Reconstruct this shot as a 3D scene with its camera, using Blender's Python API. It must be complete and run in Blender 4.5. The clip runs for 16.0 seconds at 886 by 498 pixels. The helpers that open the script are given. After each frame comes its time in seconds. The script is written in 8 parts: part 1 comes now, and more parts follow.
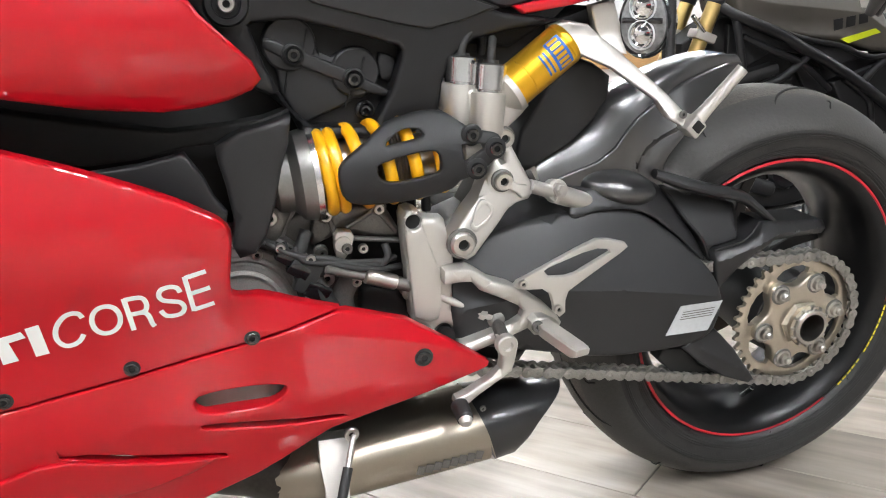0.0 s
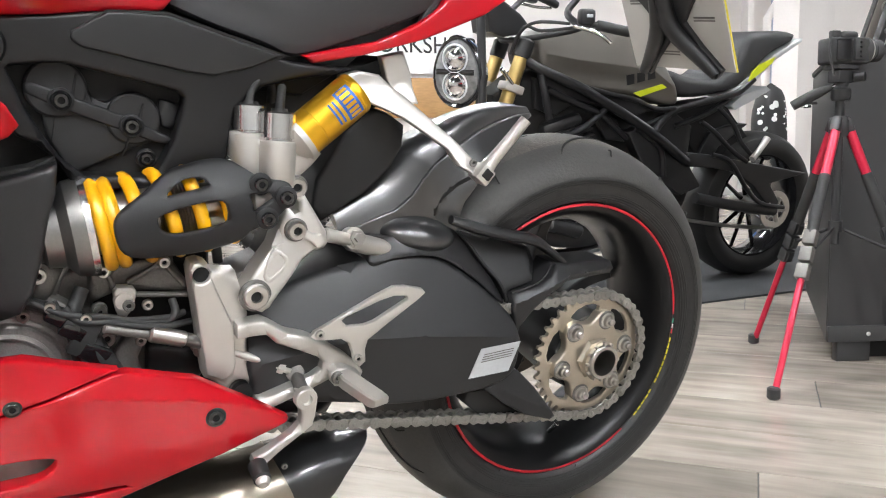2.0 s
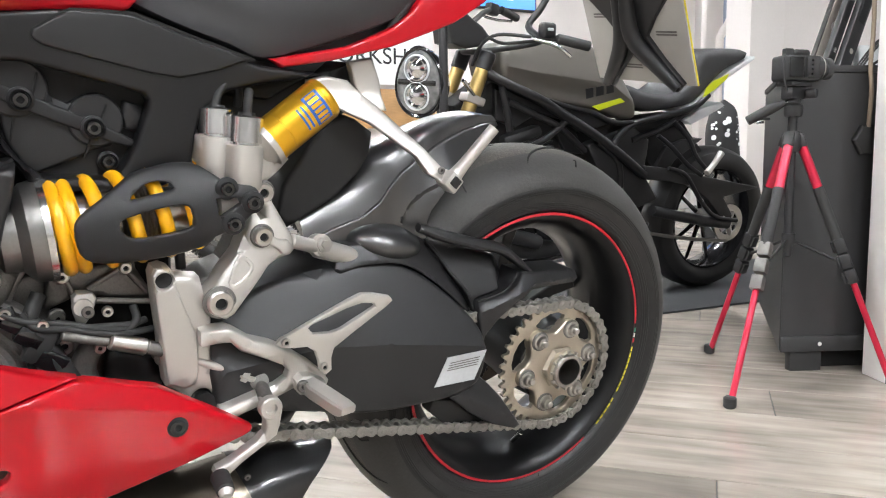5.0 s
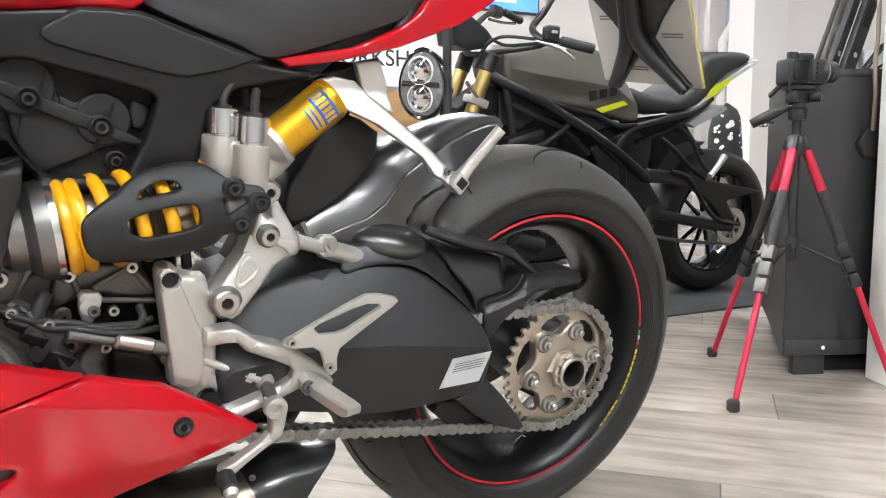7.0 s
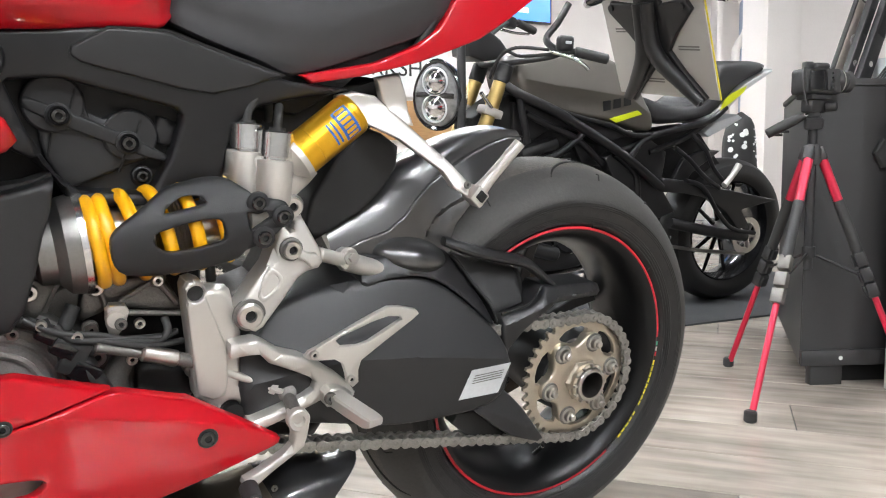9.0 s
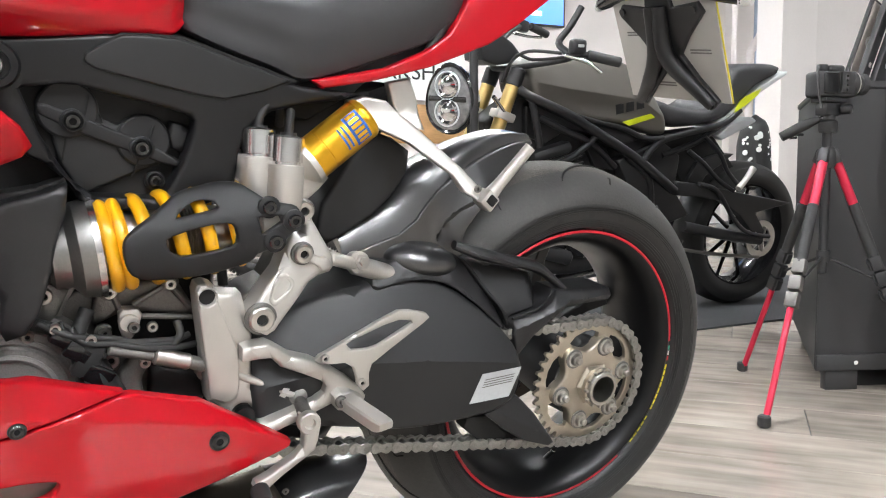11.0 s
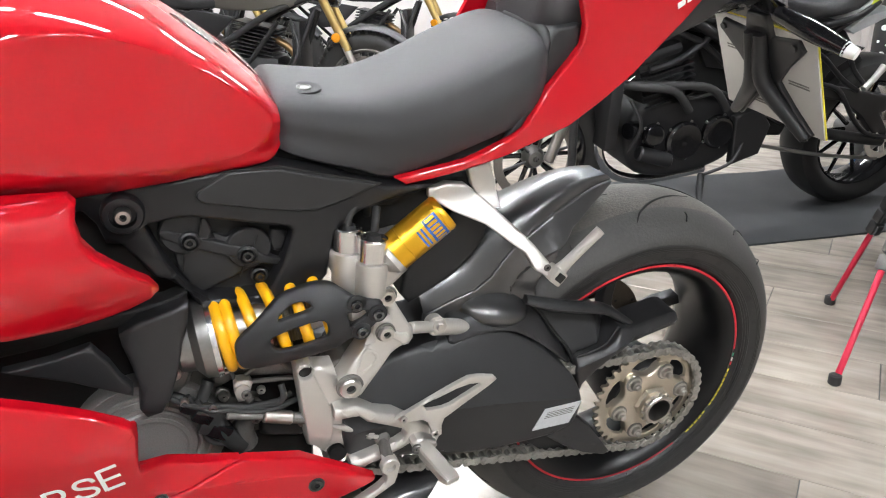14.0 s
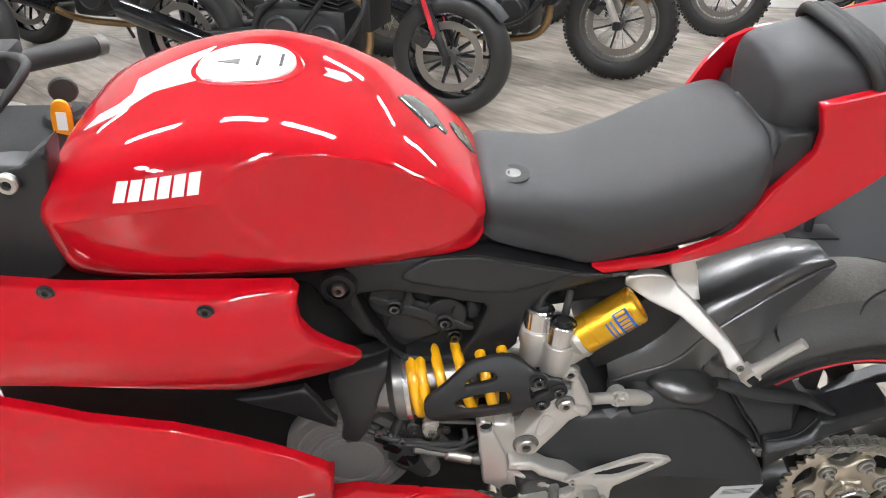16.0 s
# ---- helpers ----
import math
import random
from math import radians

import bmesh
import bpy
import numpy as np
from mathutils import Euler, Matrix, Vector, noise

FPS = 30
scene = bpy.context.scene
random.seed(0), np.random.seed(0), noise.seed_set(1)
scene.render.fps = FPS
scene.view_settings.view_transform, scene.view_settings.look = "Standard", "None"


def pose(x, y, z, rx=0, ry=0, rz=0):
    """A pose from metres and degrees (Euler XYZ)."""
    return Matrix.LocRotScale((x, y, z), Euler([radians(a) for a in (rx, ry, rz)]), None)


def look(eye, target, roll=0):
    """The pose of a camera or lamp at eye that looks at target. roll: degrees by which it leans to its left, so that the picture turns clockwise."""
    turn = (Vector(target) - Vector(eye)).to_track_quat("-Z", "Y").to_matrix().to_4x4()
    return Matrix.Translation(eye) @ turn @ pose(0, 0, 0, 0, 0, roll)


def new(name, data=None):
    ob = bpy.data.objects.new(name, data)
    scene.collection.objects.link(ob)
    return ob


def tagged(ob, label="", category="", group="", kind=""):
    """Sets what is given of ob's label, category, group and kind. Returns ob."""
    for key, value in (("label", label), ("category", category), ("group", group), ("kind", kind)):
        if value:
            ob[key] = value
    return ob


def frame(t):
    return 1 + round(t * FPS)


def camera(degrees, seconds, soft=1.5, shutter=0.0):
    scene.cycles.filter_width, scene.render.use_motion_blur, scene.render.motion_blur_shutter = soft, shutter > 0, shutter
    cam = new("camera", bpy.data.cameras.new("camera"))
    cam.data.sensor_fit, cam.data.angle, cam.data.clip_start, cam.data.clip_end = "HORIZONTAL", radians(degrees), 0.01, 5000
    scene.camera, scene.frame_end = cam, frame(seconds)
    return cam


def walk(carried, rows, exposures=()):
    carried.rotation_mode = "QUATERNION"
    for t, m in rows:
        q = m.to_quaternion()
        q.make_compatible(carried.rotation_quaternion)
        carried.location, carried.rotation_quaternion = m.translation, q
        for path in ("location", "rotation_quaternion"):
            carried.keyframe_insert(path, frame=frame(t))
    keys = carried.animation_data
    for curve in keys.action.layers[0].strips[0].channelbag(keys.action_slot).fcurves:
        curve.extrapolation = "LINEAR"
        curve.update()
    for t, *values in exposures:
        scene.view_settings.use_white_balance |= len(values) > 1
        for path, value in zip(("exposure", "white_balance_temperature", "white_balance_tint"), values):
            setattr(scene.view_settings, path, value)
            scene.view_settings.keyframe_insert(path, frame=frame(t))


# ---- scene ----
cam = camera(59.12, 16.0, 1.1)
PATH = [
    (0, (0.1381, -0.0177, 0.6289), (0.5069, 1.9144, 0.2670), -1.54),
    (0.5, (0.1400, -0.0240, 0.6389), (0.5678, 1.9020, 0.3113), -1.57),
    (1, (0.1416, -0.0228, 0.6415), (0.6401, 1.8916, 0.3469), -1.70),
    (1.5, (0.1613, -0.0197, 0.6346), (0.7913, 1.8604, 0.3734), -1.80),
    (2, (0.1863, -0.0218, 0.6300), (0.9608, 1.8042, 0.3729), -1.37),
    (2.5, (0.1817, -0.0188, 0.6269), (1.0058, 1.7863, 0.3767), -1.02),
    (3, (0.1793, -0.0180, 0.6264), (1.0255, 1.7773, 0.3800), -0.86),
    (3.5, (0.1745, -0.0152, 0.6253), (1.0362, 1.7733, 0.3832), -0.86),
    (4, (0.1764, -0.0157, 0.6256), (1.0455, 1.7701, 0.3895), -0.82),
    (6.5, (0.1716, -0.0085, 0.6230), (1.0500, 1.7741, 0.3973), -0.38),
    (7, (0.1703, -0.0097, 0.6232), (1.0446, 1.7751, 0.3994), -0.34),
    (7.5, (0.1678, -0.0133, 0.6261), (1.0352, 1.7755, 0.4077), -0.37),
    (8, (0.1602, -0.0132, 0.6275), (1.0197, 1.7803, 0.4163), -0.44),
    (8.5, (0.1575, -0.0122, 0.6284), (1.0108, 1.7850, 0.4234), -0.51),
    (11, (0.1601, -0.0164, 0.6305), (0.9774, 1.7988, 0.4373), -0.60),
    (11.5, (0.1579, -0.0148, 0.6292), (0.9607, 1.8070, 0.4379), -0.72),
    (12, (0.1571, -0.0143, 0.6309), (0.9425, 1.8142, 0.4312), -0.75),
    (12.5, (0.1596, -0.0131, 0.6294), (0.9191, 1.8226, 0.3985), -0.84),
    (13, (0.1636, -0.0185, 0.6461), (0.8870, 1.8243, 0.3616), -0.83),
    (13.5, (0.1762, -0.0294, 0.7548), (0.8312, 1.8152, 0.3441), -0.98),
    (14, (0.1915, -0.0495, 0.9882), (0.7187, 1.7608, 0.3213), 0.22),
    (14.5, (0.2058, -0.0844, 1.1571), (0.5754, 1.7105, 0.3561), 0.67),
    (15, (0.2203, -0.1101, 1.1987), (0.3980, 1.6860, 0.3370), -0.33),
    (15.5, (0.2021, -0.0732, 1.2071), (0.2998, 1.7145, 0.3157), -0.56),
    (16, (0.2426, 0.0019, 1.2201), (0.1782, 1.7816, 0.3098), 0.27),
]
walk(cam, [(t, look(eye, target, roll)) for t, eye, target, roll in PATH], [(0.0, -0.04), (12.5, -0.04), (14.0, -0.15), (15.0, -0.34), (16.0, -0.36)])

# ---- light ----
world = bpy.data.worlds.new("world")
world.use_nodes = True
world.node_tree.nodes["Background"].inputs["Color"].default_value = (0.8, 0.85, 0.9, 1)
world.node_tree.nodes["Background"].inputs["Strength"].default_value = 0.15
scene.world = world

# ---- materials ----


def material(name, colour, rough=0.5, metal=0.0, coat=0.0, grain=0.0, scale=40.0, bump=0.0, stretch=(1, 1, 1), rough_var=0.1, coat_rough=0.03, second=None, big=3.0, emit=0.0, spec=0.5):
    """A surface with fine grain, broad unevenness and relief."""
    m = bpy.data.materials.new(name)
    m.use_nodes = True
    nt = m.node_tree
    bs = nt.nodes["Principled BSDF"]
    bs.inputs["Roughness"].default_value = rough
    bs.inputs["Metallic"].default_value = metal
    bs.inputs["Coat Weight"].default_value = coat
    bs.inputs["Coat Roughness"].default_value = coat_rough
    bs.inputs["Specular IOR Level"].default_value = spec
    co = nt.nodes.new("ShaderNodeTexCoord")
    mp = nt.nodes.new("ShaderNodeMapping")
    mp.inputs["Scale"].default_value = stretch
    nt.links.new(co.outputs["Object"], mp.inputs["Vector"])
    fine, broad = nt.nodes.new("ShaderNodeTexNoise"), nt.nodes.new("ShaderNodeTexNoise")
    fine.inputs["Scale"].default_value, fine.inputs["Detail"].default_value = scale, 6
    broad.inputs["Scale"].default_value, broad.inputs["Detail"].default_value = big, 3
    nt.links.new(mp.outputs[0], fine.inputs["Vector"])
    nt.links.new(co.outputs["Object"], broad.inputs["Vector"])
    add = nt.nodes.new("ShaderNodeMath")
    add.operation = "ADD"
    nt.links.new(fine.outputs[0], add.inputs[0])
    nt.links.new(broad.outputs[0], add.inputs[1])
    ramp = nt.nodes.new("ShaderNodeMapRange")
    ramp.inputs["From Min"].default_value, ramp.inputs["From Max"].default_value = 0.6, 1.4
    nt.links.new(add.outputs[0], ramp.inputs["Value"])
    mix = nt.nodes.new("ShaderNodeMix")
    mix.data_type = "RGBA"
    low = second or tuple(c * (1 - grain) for c in colour)
    high = tuple(min(1, c * (1 + grain * 0.6)) for c in colour)
    mix.inputs[6].default_value, mix.inputs[7].default_value = (*low, 1), (*high, 1)
    nt.links.new(ramp.outputs[0], mix.inputs[0])
    nt.links.new(mix.outputs[2], bs.inputs["Base Color"])
    rr = nt.nodes.new("ShaderNodeMapRange")
    rr.inputs["To Min"].default_value, rr.inputs["To Max"].default_value = max(0.02, rough * (1 - rough_var)), min(1, rough * (1 + rough_var))
    nt.links.new(ramp.outputs[0], rr.inputs["Value"])
    nt.links.new(rr.outputs[0], bs.inputs["Roughness"])
    if bump:
        b = nt.nodes.new("ShaderNodeBump")
        b.inputs["Strength"].default_value, b.inputs["Distance"].default_value = bump, 0.002
        nt.links.new(fine.outputs[0], b.inputs["Height"])
        nt.links.new(b.outputs[0], bs.inputs["Normal"])
    if emit:
        bs.inputs["Emission Color"].default_value = (*colour, 1)
        bs.inputs["Emission Strength"].default_value = emit
    return m


RED = material("red_paint", (0.47, 0.003, 0.011), 0.5, coat=0.85, grain=0.012, scale=900, rough_var=0.02, coat_rough=0.012, spec=0.05)
RED.node_tree.nodes["Principled BSDF"].inputs["Coat IOR"].default_value = 1.58
BLACK = material("satin_black_plastic", (0.018, 0.018, 0.019), 0.41, grain=0.2, scale=700, bump=0.06, spec=0.45)
FRAME = material("satin_black_casting", (0.010, 0.010, 0.011), 0.36, grain=0.15, scale=500, bump=0.05, spec=0.38)
MATT = material("matt_black_plastic", (0.015, 0.015, 0.016), 0.5, grain=0.2, scale=900, bump=0.12, spec=0.4)
# near-black for joints; on hidden parts it is shade put into the colour
DEEP = material("joint_and_shade_black", (0.004, 0.004, 0.004), 0.7, grain=0.3, scale=200)
GLOSSBLACK = material("gloss_black_paint", (0.008, 0.008, 0.009), 0.18, coat=0.6, grain=0.1, scale=400)
HUGGER = material("silky_black_paint", (0.018, 0.018, 0.019), 0.34, grain=0.1, scale=600, coat=1.0, coat_rough=0.22, spec=1.0)
SEAT = material("grained_black_seat_cover", (0.034, 0.034, 0.036), 0.45, grain=0.25, scale=1500, bump=0.5, big=5)
TYRE = material("tyre_rubber", (0.020, 0.0197, 0.0192), 0.5, grain=0.25, scale=300, bump=0.15, big=8)
TREAD = material("scrubbed_tread_rubber", (0.085, 0.078, 0.068), 0.75, grain=0.45, scale=260, bump=0.4, second=(0.022, 0.022, 0.022), big=9)
ALU = material("bead_blasted_aluminium", (0.60, 0.578, 0.542), 0.43, metal=0.75, grain=0.08, scale=1400, bump=0.14, rough_var=0.12)
POLISHED = material("polished_aluminium", (0.74, 0.73, 0.72), 0.20, metal=1.0, grain=0.05, scale=300, rough_var=0.2)
CAST = material("cast_grey_aluminium", (0.17, 0.163, 0.152), 0.46, metal=0.65, grain=0.3, scale=500, bump=0.3)
STEEL = material("machined_steel", (0.55, 0.53, 0.50), 0.30, metal=1.0, grain=0.1, scale=300, stretch=(1, 1, 14))
CHROME = material("bright_chrome", (0.75, 0.75, 0.75), 0.1, metal=1.0, grain=0.05, scale=100)
COLLAR = material("dull_grey_steel", (0.26, 0.255, 0.245), 0.34, metal=0.9, grain=0.12, scale=300)
SPROCKET = material("champagne_anodised_aluminium", (0.56, 0.50, 0.41), 0.34, metal=0.9, grain=0.1, scale=500)
CHAIN = material("oiled_chain_steel", (0.30, 0.29, 0.27), 0.38, metal=0.8, grain=0.3, scale=500)
GOLD = material("gold_anodised_aluminium", (0.86, 0.47, 0.03), 0.30, metal=0.85, grain=0.05, scale=300)
FORKGOLD = material("gold_fork_tube", (0.58, 0.42, 0.16), 0.3, metal=0.8, grain=0.02, scale=900, rough_var=0.03)
RIM = material("satin_black_rim", (0.006, 0.006, 0.0065), 0.32, grain=0.1, scale=500, spec=0.35)
SPRING = material("yellow_spring_paint", (0.85, 0.42, 0.006), 0.32, coat=0.5, grain=0.06, scale=300)
TITAN = material("brushed_titanium", (0.36, 0.32, 0.26), 0.34, metal=0.95, grain=0.12, scale=250, stretch=(1, 12, 12))
WHITE = material("white_vinyl", (0.82, 0.82, 0.8), 0.35, grain=0.02, scale=200)
SILVER = material("silver_label", (0.55, 0.57, 0.58), 0.35, grain=0.1, scale=200)
BLUE = material("blue_print", (0.03, 0.12, 0.45), 0.35, grain=0.05, scale=200)
YELLOW = material("yellow_print", (0.75, 0.62, 0.04), 0.4, grain=0.05, scale=200)
REDTAPE = material("red_rim_tape", (0.55, 0.02, 0.035), 0.4, grain=0.06, scale=200)
RUBBER = material("black_rubber", (0.02, 0.02, 0.02), 0.6, grain=0.2, scale=400, bump=0.1)

# ---- shaping kit ----


def link(name, bm, mat, parent=None, label="", smooth=35):
    """One mesh object out of a bmesh, under a parent."""
    bmesh.ops.recalc_face_normals(bm, faces=bm.faces)
    me = bpy.data.meshes.new(name)
    bm.to_mesh(me)
    bm.free()
    for m in mat if isinstance(mat, (list, tuple)) else [mat]:
        me.materials.append(m)
    if smooth:
        me.shade_smooth()
        me.set_sharp_from_angle(angle=radians(smooth))
    ob = new(name, me)
    if parent:
        ob.parent = parent
    if label:
        tagged(ob, label)
    return ob


part = link


def thing(name, label, category, m=None, group="", kind=""):
    ob = new(name)
    ob.empty_display_size = 0.05
    if m is not None:
        ob.matrix_world = m
    return tagged(ob, label, category, group, kind)


def spline(points, closed=True, n=4):
    """Catmull-Rom through the points."""
    pts = [np.array(p, float) for p in points]
    out, k = [], len(pts)
    for i in range(k if closed else k - 1):
        a, b, c, d = (pts[(i + j) % k] if closed else pts[min(max(i + j, 0), k - 1)] for j in (-1, 0, 1, 2))
        for s in range(n):
            t = s / n
            out.append(0.5 * (2 * b + (c - a) * t + (2 * a - 5 * b + 4 * c - d) * t * t + (3 * b - a - 3 * c + d) * t ** 3))
    if not closed:
        out.append(pts[-1])
    return [tuple(float(v) for v in p) for p in out]


def inside(p, poly):
    hit = False
    for (x1, y1), (x2, y2) in zip(poly, poly[1:] + poly[:1]):
        if (y1 > p[1]) != (y2 > p[1]) and p[0] < (x2 - x1) * (p[1] - y1) / (y2 - y1) + x1:
            hit = not hit
    return hit


def edge_distance(p, poly):
    a = np.array(poly)
    b = np.roll(a, -1, 0)
    d = b - a
    t = np.clip(((np.array(p) - a) * d).sum(1) / np.maximum((d * d).sum(1), 1e-12), 0, 1)
    return float(np.sqrt(((a + d * t[:, None] - np.array(p)) ** 2).sum(1)).min())


def dense(poly, step):
    out = []
    for p, q in zip(poly, poly[1:] + poly[:1]):
        k = max(1, int(math.dist(p, q) / step))
        out += [(p[0] + (q[0] - p[0]) * i / k, p[1] + (q[1] - p[1]) * i / k) for i in range(k)]
    return out


def sheet(outline, y, thick=0.012, r=0.004, step=0.03, holes=(), back=True, lines=()):
    """A pressed or cast panel seen from the side: its outline in x and z, its outer face at y(x, z) with edges rounded by r, its thickness inwards (+y)."""
    yf = y if callable(y) else (lambda x, z: y)
    fine = min(step, max(0.006, 2 * r)) if r > 0 else step
    loops = [dense(outline, fine)] + [dense(h, fine) for h in holes]
    signs = []
    pts, edges, bound = [], [], []
    for lp in loops:
        k = len(pts)
        pts += [Vector(p) for p in lp]
        edges += [(k + i, k + (i + 1) % len(lp)) for i in range(len(lp))]
        bound.append((k, len(lp)))
    nb = len(pts)

    def ok(p, gap):
        return inside(p, loops[0]) and not any(inside(p, h) for h in loops[1:]) and min(edge_distance(p, lp) for lp in loops) > gap

    if r > 0:
        for lp in loops:
            for i, p in enumerate(lp):
                a, c = lp[i - 1], lp[(i + 1) % len(lp)]
                tx, tz = c[0] - a[0], c[1] - a[1]
                ln = math.hypot(tx, tz) or 1
                for off in (0.1 * r, 0.3 * r, 0.6 * r, r) if r >= 0.0025 else (0.3 * r, r):
                    for sg in (1, -1):
                        q = (p[0] - sg * tz / ln * off, p[1] + sg * tx / ln * off)
                        if ok(q, off * 0.85):
                            pts.append(Vector(q))
    for ln_ in lines:
        run = dense(list(ln_) + list(ln_)[-2:0:-1], 0.008)
        for i, p in enumerate(run):
            a, c = run[i - 1], run[(i + 1) % len(run)]
            tx, tz = c[0] - a[0], c[1] - a[1]
            ln = math.hypot(tx, tz)
            if ln > 1e-6:
                for off in (0.0, 0.0025, 0.008):
                    q = (p[0] - tz / ln * off, p[1] + tx / ln * off)
                    if ok(q, max(r * 1.2, 0.002)):
                        pts.append(Vector(q))
    xs, zs = [p[0] for p in loops[0]], [p[1] for p in loops[0]]
    for i in range(int((max(xs) - min(xs)) / step) + 1):
        for j in range(int((max(zs) - min(zs)) / step) + 1):
            q = (min(xs) + (i + 0.5 * (j % 2) + 0.25) * step, min(zs) + (j + 0.5) * step)
            if ok(q, max(r * 1.3, step * 0.35)):
                pts.append(Vector(q))
    from mathutils.geometry import delaunay_2d_cdt
    vs, es, fs, src, _, _ = delaunay_2d_cdt(pts, edges, [], 0, 1e-6)
    bm = bmesh.new()
    front = []
    for v in vs:
        d = min(edge_distance(v, lp) for lp in loops) if r > 0 else 1
        dip = r - math.sqrt(max(0, r * r - (r - d) ** 2)) if d < r else 0
        front.append(bm.verts.new((v[0], yf(v[0], v[1]) + dip, v[1])))
    for f in fs:
        c = (sum(vs[i][0] for i in f) / len(f), sum(vs[i][1] for i in f) / len(f))
        if inside(c, loops[0]) and not any(inside(c, h) for h in loops[1:]):
            bm.faces.new([front[i] for i in f])
    rim = [e for e in bm.edges if len(e.link_faces) == 1]
    made = bmesh.ops.extrude_edge_only(bm, edges=rim)["geom"]
    for v in made:
        if isinstance(v, bmesh.types.BMVert):
            v.co.y += thick
    lost = [v for v in bm.verts if not v.link_faces]
    bmesh.ops.delete(bm, geom=lost, context="VERTS")
    if back:
        rim = [e for e in bm.edges if len(e.link_faces) == 1]
        try:
            bmesh.ops.triangle_fill(bm, edges=rim, use_beauty=False, use_dissolve=False)
        except RuntimeError:
            pass
    return bm


def loft(rings, cap=True, closed=True):
    """A skin over rings of the same number of points."""
    bm = bmesh.new()
    rows = [[bm.verts.new(p) for p in ring] for ring in rings]
    n = len(rows[0])
    for a, b in zip(rows, rows[1:]):
        for i in range(n if closed else n - 1):
            bm.faces.new((a[i], a[(i + 1) % n], b[(i + 1) % n], b[i]))
    if cap and closed:
        bm.faces.new(rows[0])
        bm.faces.new(rows[-1])
    return bm


def aim(a, b):
    """The pose at a whose z points to b."""
    a, b = Vector(a), Vector(b)
    return Matrix.Translation(a) @ (b - a).to_track_quat("Z", "Y").to_matrix().to_4x4()


def turned(profile, a, b, n=32, cap=True, bm=None):
    """A turned body round the axis from a towards b: (radius, distance along the axis) pairs."""
    m = aim(a, b)
    rings = [[m @ Vector((rad * math.cos(2 * math.pi * i / n), rad * math.sin(2 * math.pi * i / n), h)) for i in range(n)] for rad, h in profile]
    made = loft(rings, cap)
    if bm is None:
        return made
    join(bm, made)
    return bm


def join(bm, other):
    me = bpy.data.meshes.new("tmp")
    other.to_mesh(me)
    other.free()
    bm.from_mesh(me)
    bpy.data.meshes.remove(me)
    return bm


def rod(a, b, r, n=16, r2=None):
    d = (Vector(b) - Vector(a)).length
    e = min(r * 0.25, d * 0.2)
    r2 = r if r2 is None else r2
    return turned([(r - e, 0), (r, e), (r2, d - e), (r2 - e, d)], a, b, n)


def tube(points, radius, n=10, smooth=5, flat=1.0):
    """A bent tube or cable along the points; radius: one number, or one for each point."""
    rs = radius if isinstance(radius, (list, tuple)) else [radius] * len(points)
    pr = spline([(*p, q) for p, q in zip(points, rs)], False, smooth) if smooth else [(*p, q) for p, q in zip(points, rs)]
    return sweep(pr, n, flat)


def sweep(pr, n=10, flat=1.0):
    n = max(n, 12)
    c = [Vector(p[:3]) for p in pr]
    rings, up = [], Vector((0.13, 1, 0.21)).normalized()
    for i, p in enumerate(c):
        t = (c[min(i + 1, len(c) - 1)] - c[max(i - 1, 0)]).normalized()
        up = (up - t * up.dot(t)).normalized()
        side = t.cross(up)
        rings.append([p + pr[i][3] * (math.cos(2 * math.pi * k / n) * side + flat * math.sin(2 * math.pi * k / n) * up) for k in range(n)])
    return loft(rings)


def box(x0, x1, y0, y1, z0, z1, bevel=0.0, seg=2):
    bm = bmesh.new()
    bmesh.ops.create_cube(bm, size=1)
    for v in bm.verts:
        v.co = Vector(((x0 + x1) / 2 + v.co.x * (x1 - x0), (y0 + y1) / 2 + v.co.y * (y1 - y0), (z0 + z1) / 2 + v.co.z * (z1 - z0)))
    if bevel:
        bmesh.ops.bevel(bm, geom=bm.edges[:], offset=bevel, segments=seg, profile=0.5, affect="EDGES")
    return bm


def moved(bm, m):
    bmesh.ops.transform(bm, matrix=m, verts=bm.verts)
    return bm


def circle(cx, cz, r, n=20):
    return [(cx + r * math.cos(2 * math.pi * i / n), cz + r * math.sin(2 * math.pi * i / n)) for i in range(n)]


def bolt(parent, at, r, mat=None, height=0.006, name="bolt", to=(0, -1, 0)):
    """A socket-head screw that points out along to."""
    a = Vector(at)
    b = a + Vector(to) * 0.1
    bm = turned([(r, 0), (r, height * 0.75), (r * 0.86, height), (r * 0.46, height), (r * 0.42, height * 0.45), (0.0008, height * 0.45)], a, b, 18)
    # socket faces take the near-black, shade painted into the recess
    for f in bm.faces:
        f.material_index = int(all(((v.co - a) - Vector(to) * (v.co - a).dot(Vector(to))).length < r * 0.43 for v in f.verts))
    return link(name, bm, [mat or STEEL, DEEP], parent)


def writing(body, size, mat, parent, m, name="lettering", label="", thick=0.0004):
    cu = bpy.data.curves.new("t", "FONT")
    cu.body, cu.size, cu.extrude = body, size, thick
    tmp = bpy.data.objects.new("t", cu)
    me = bpy.data.meshes.new_from_object(tmp)
    bpy.data.objects.remove(tmp)
    me.name = name
    me.materials.append(mat)
    ob = new(name, me)
    ob.parent = parent
    ob.matrix_basis = m
    if label:
        tagged(ob, label)
    return ob

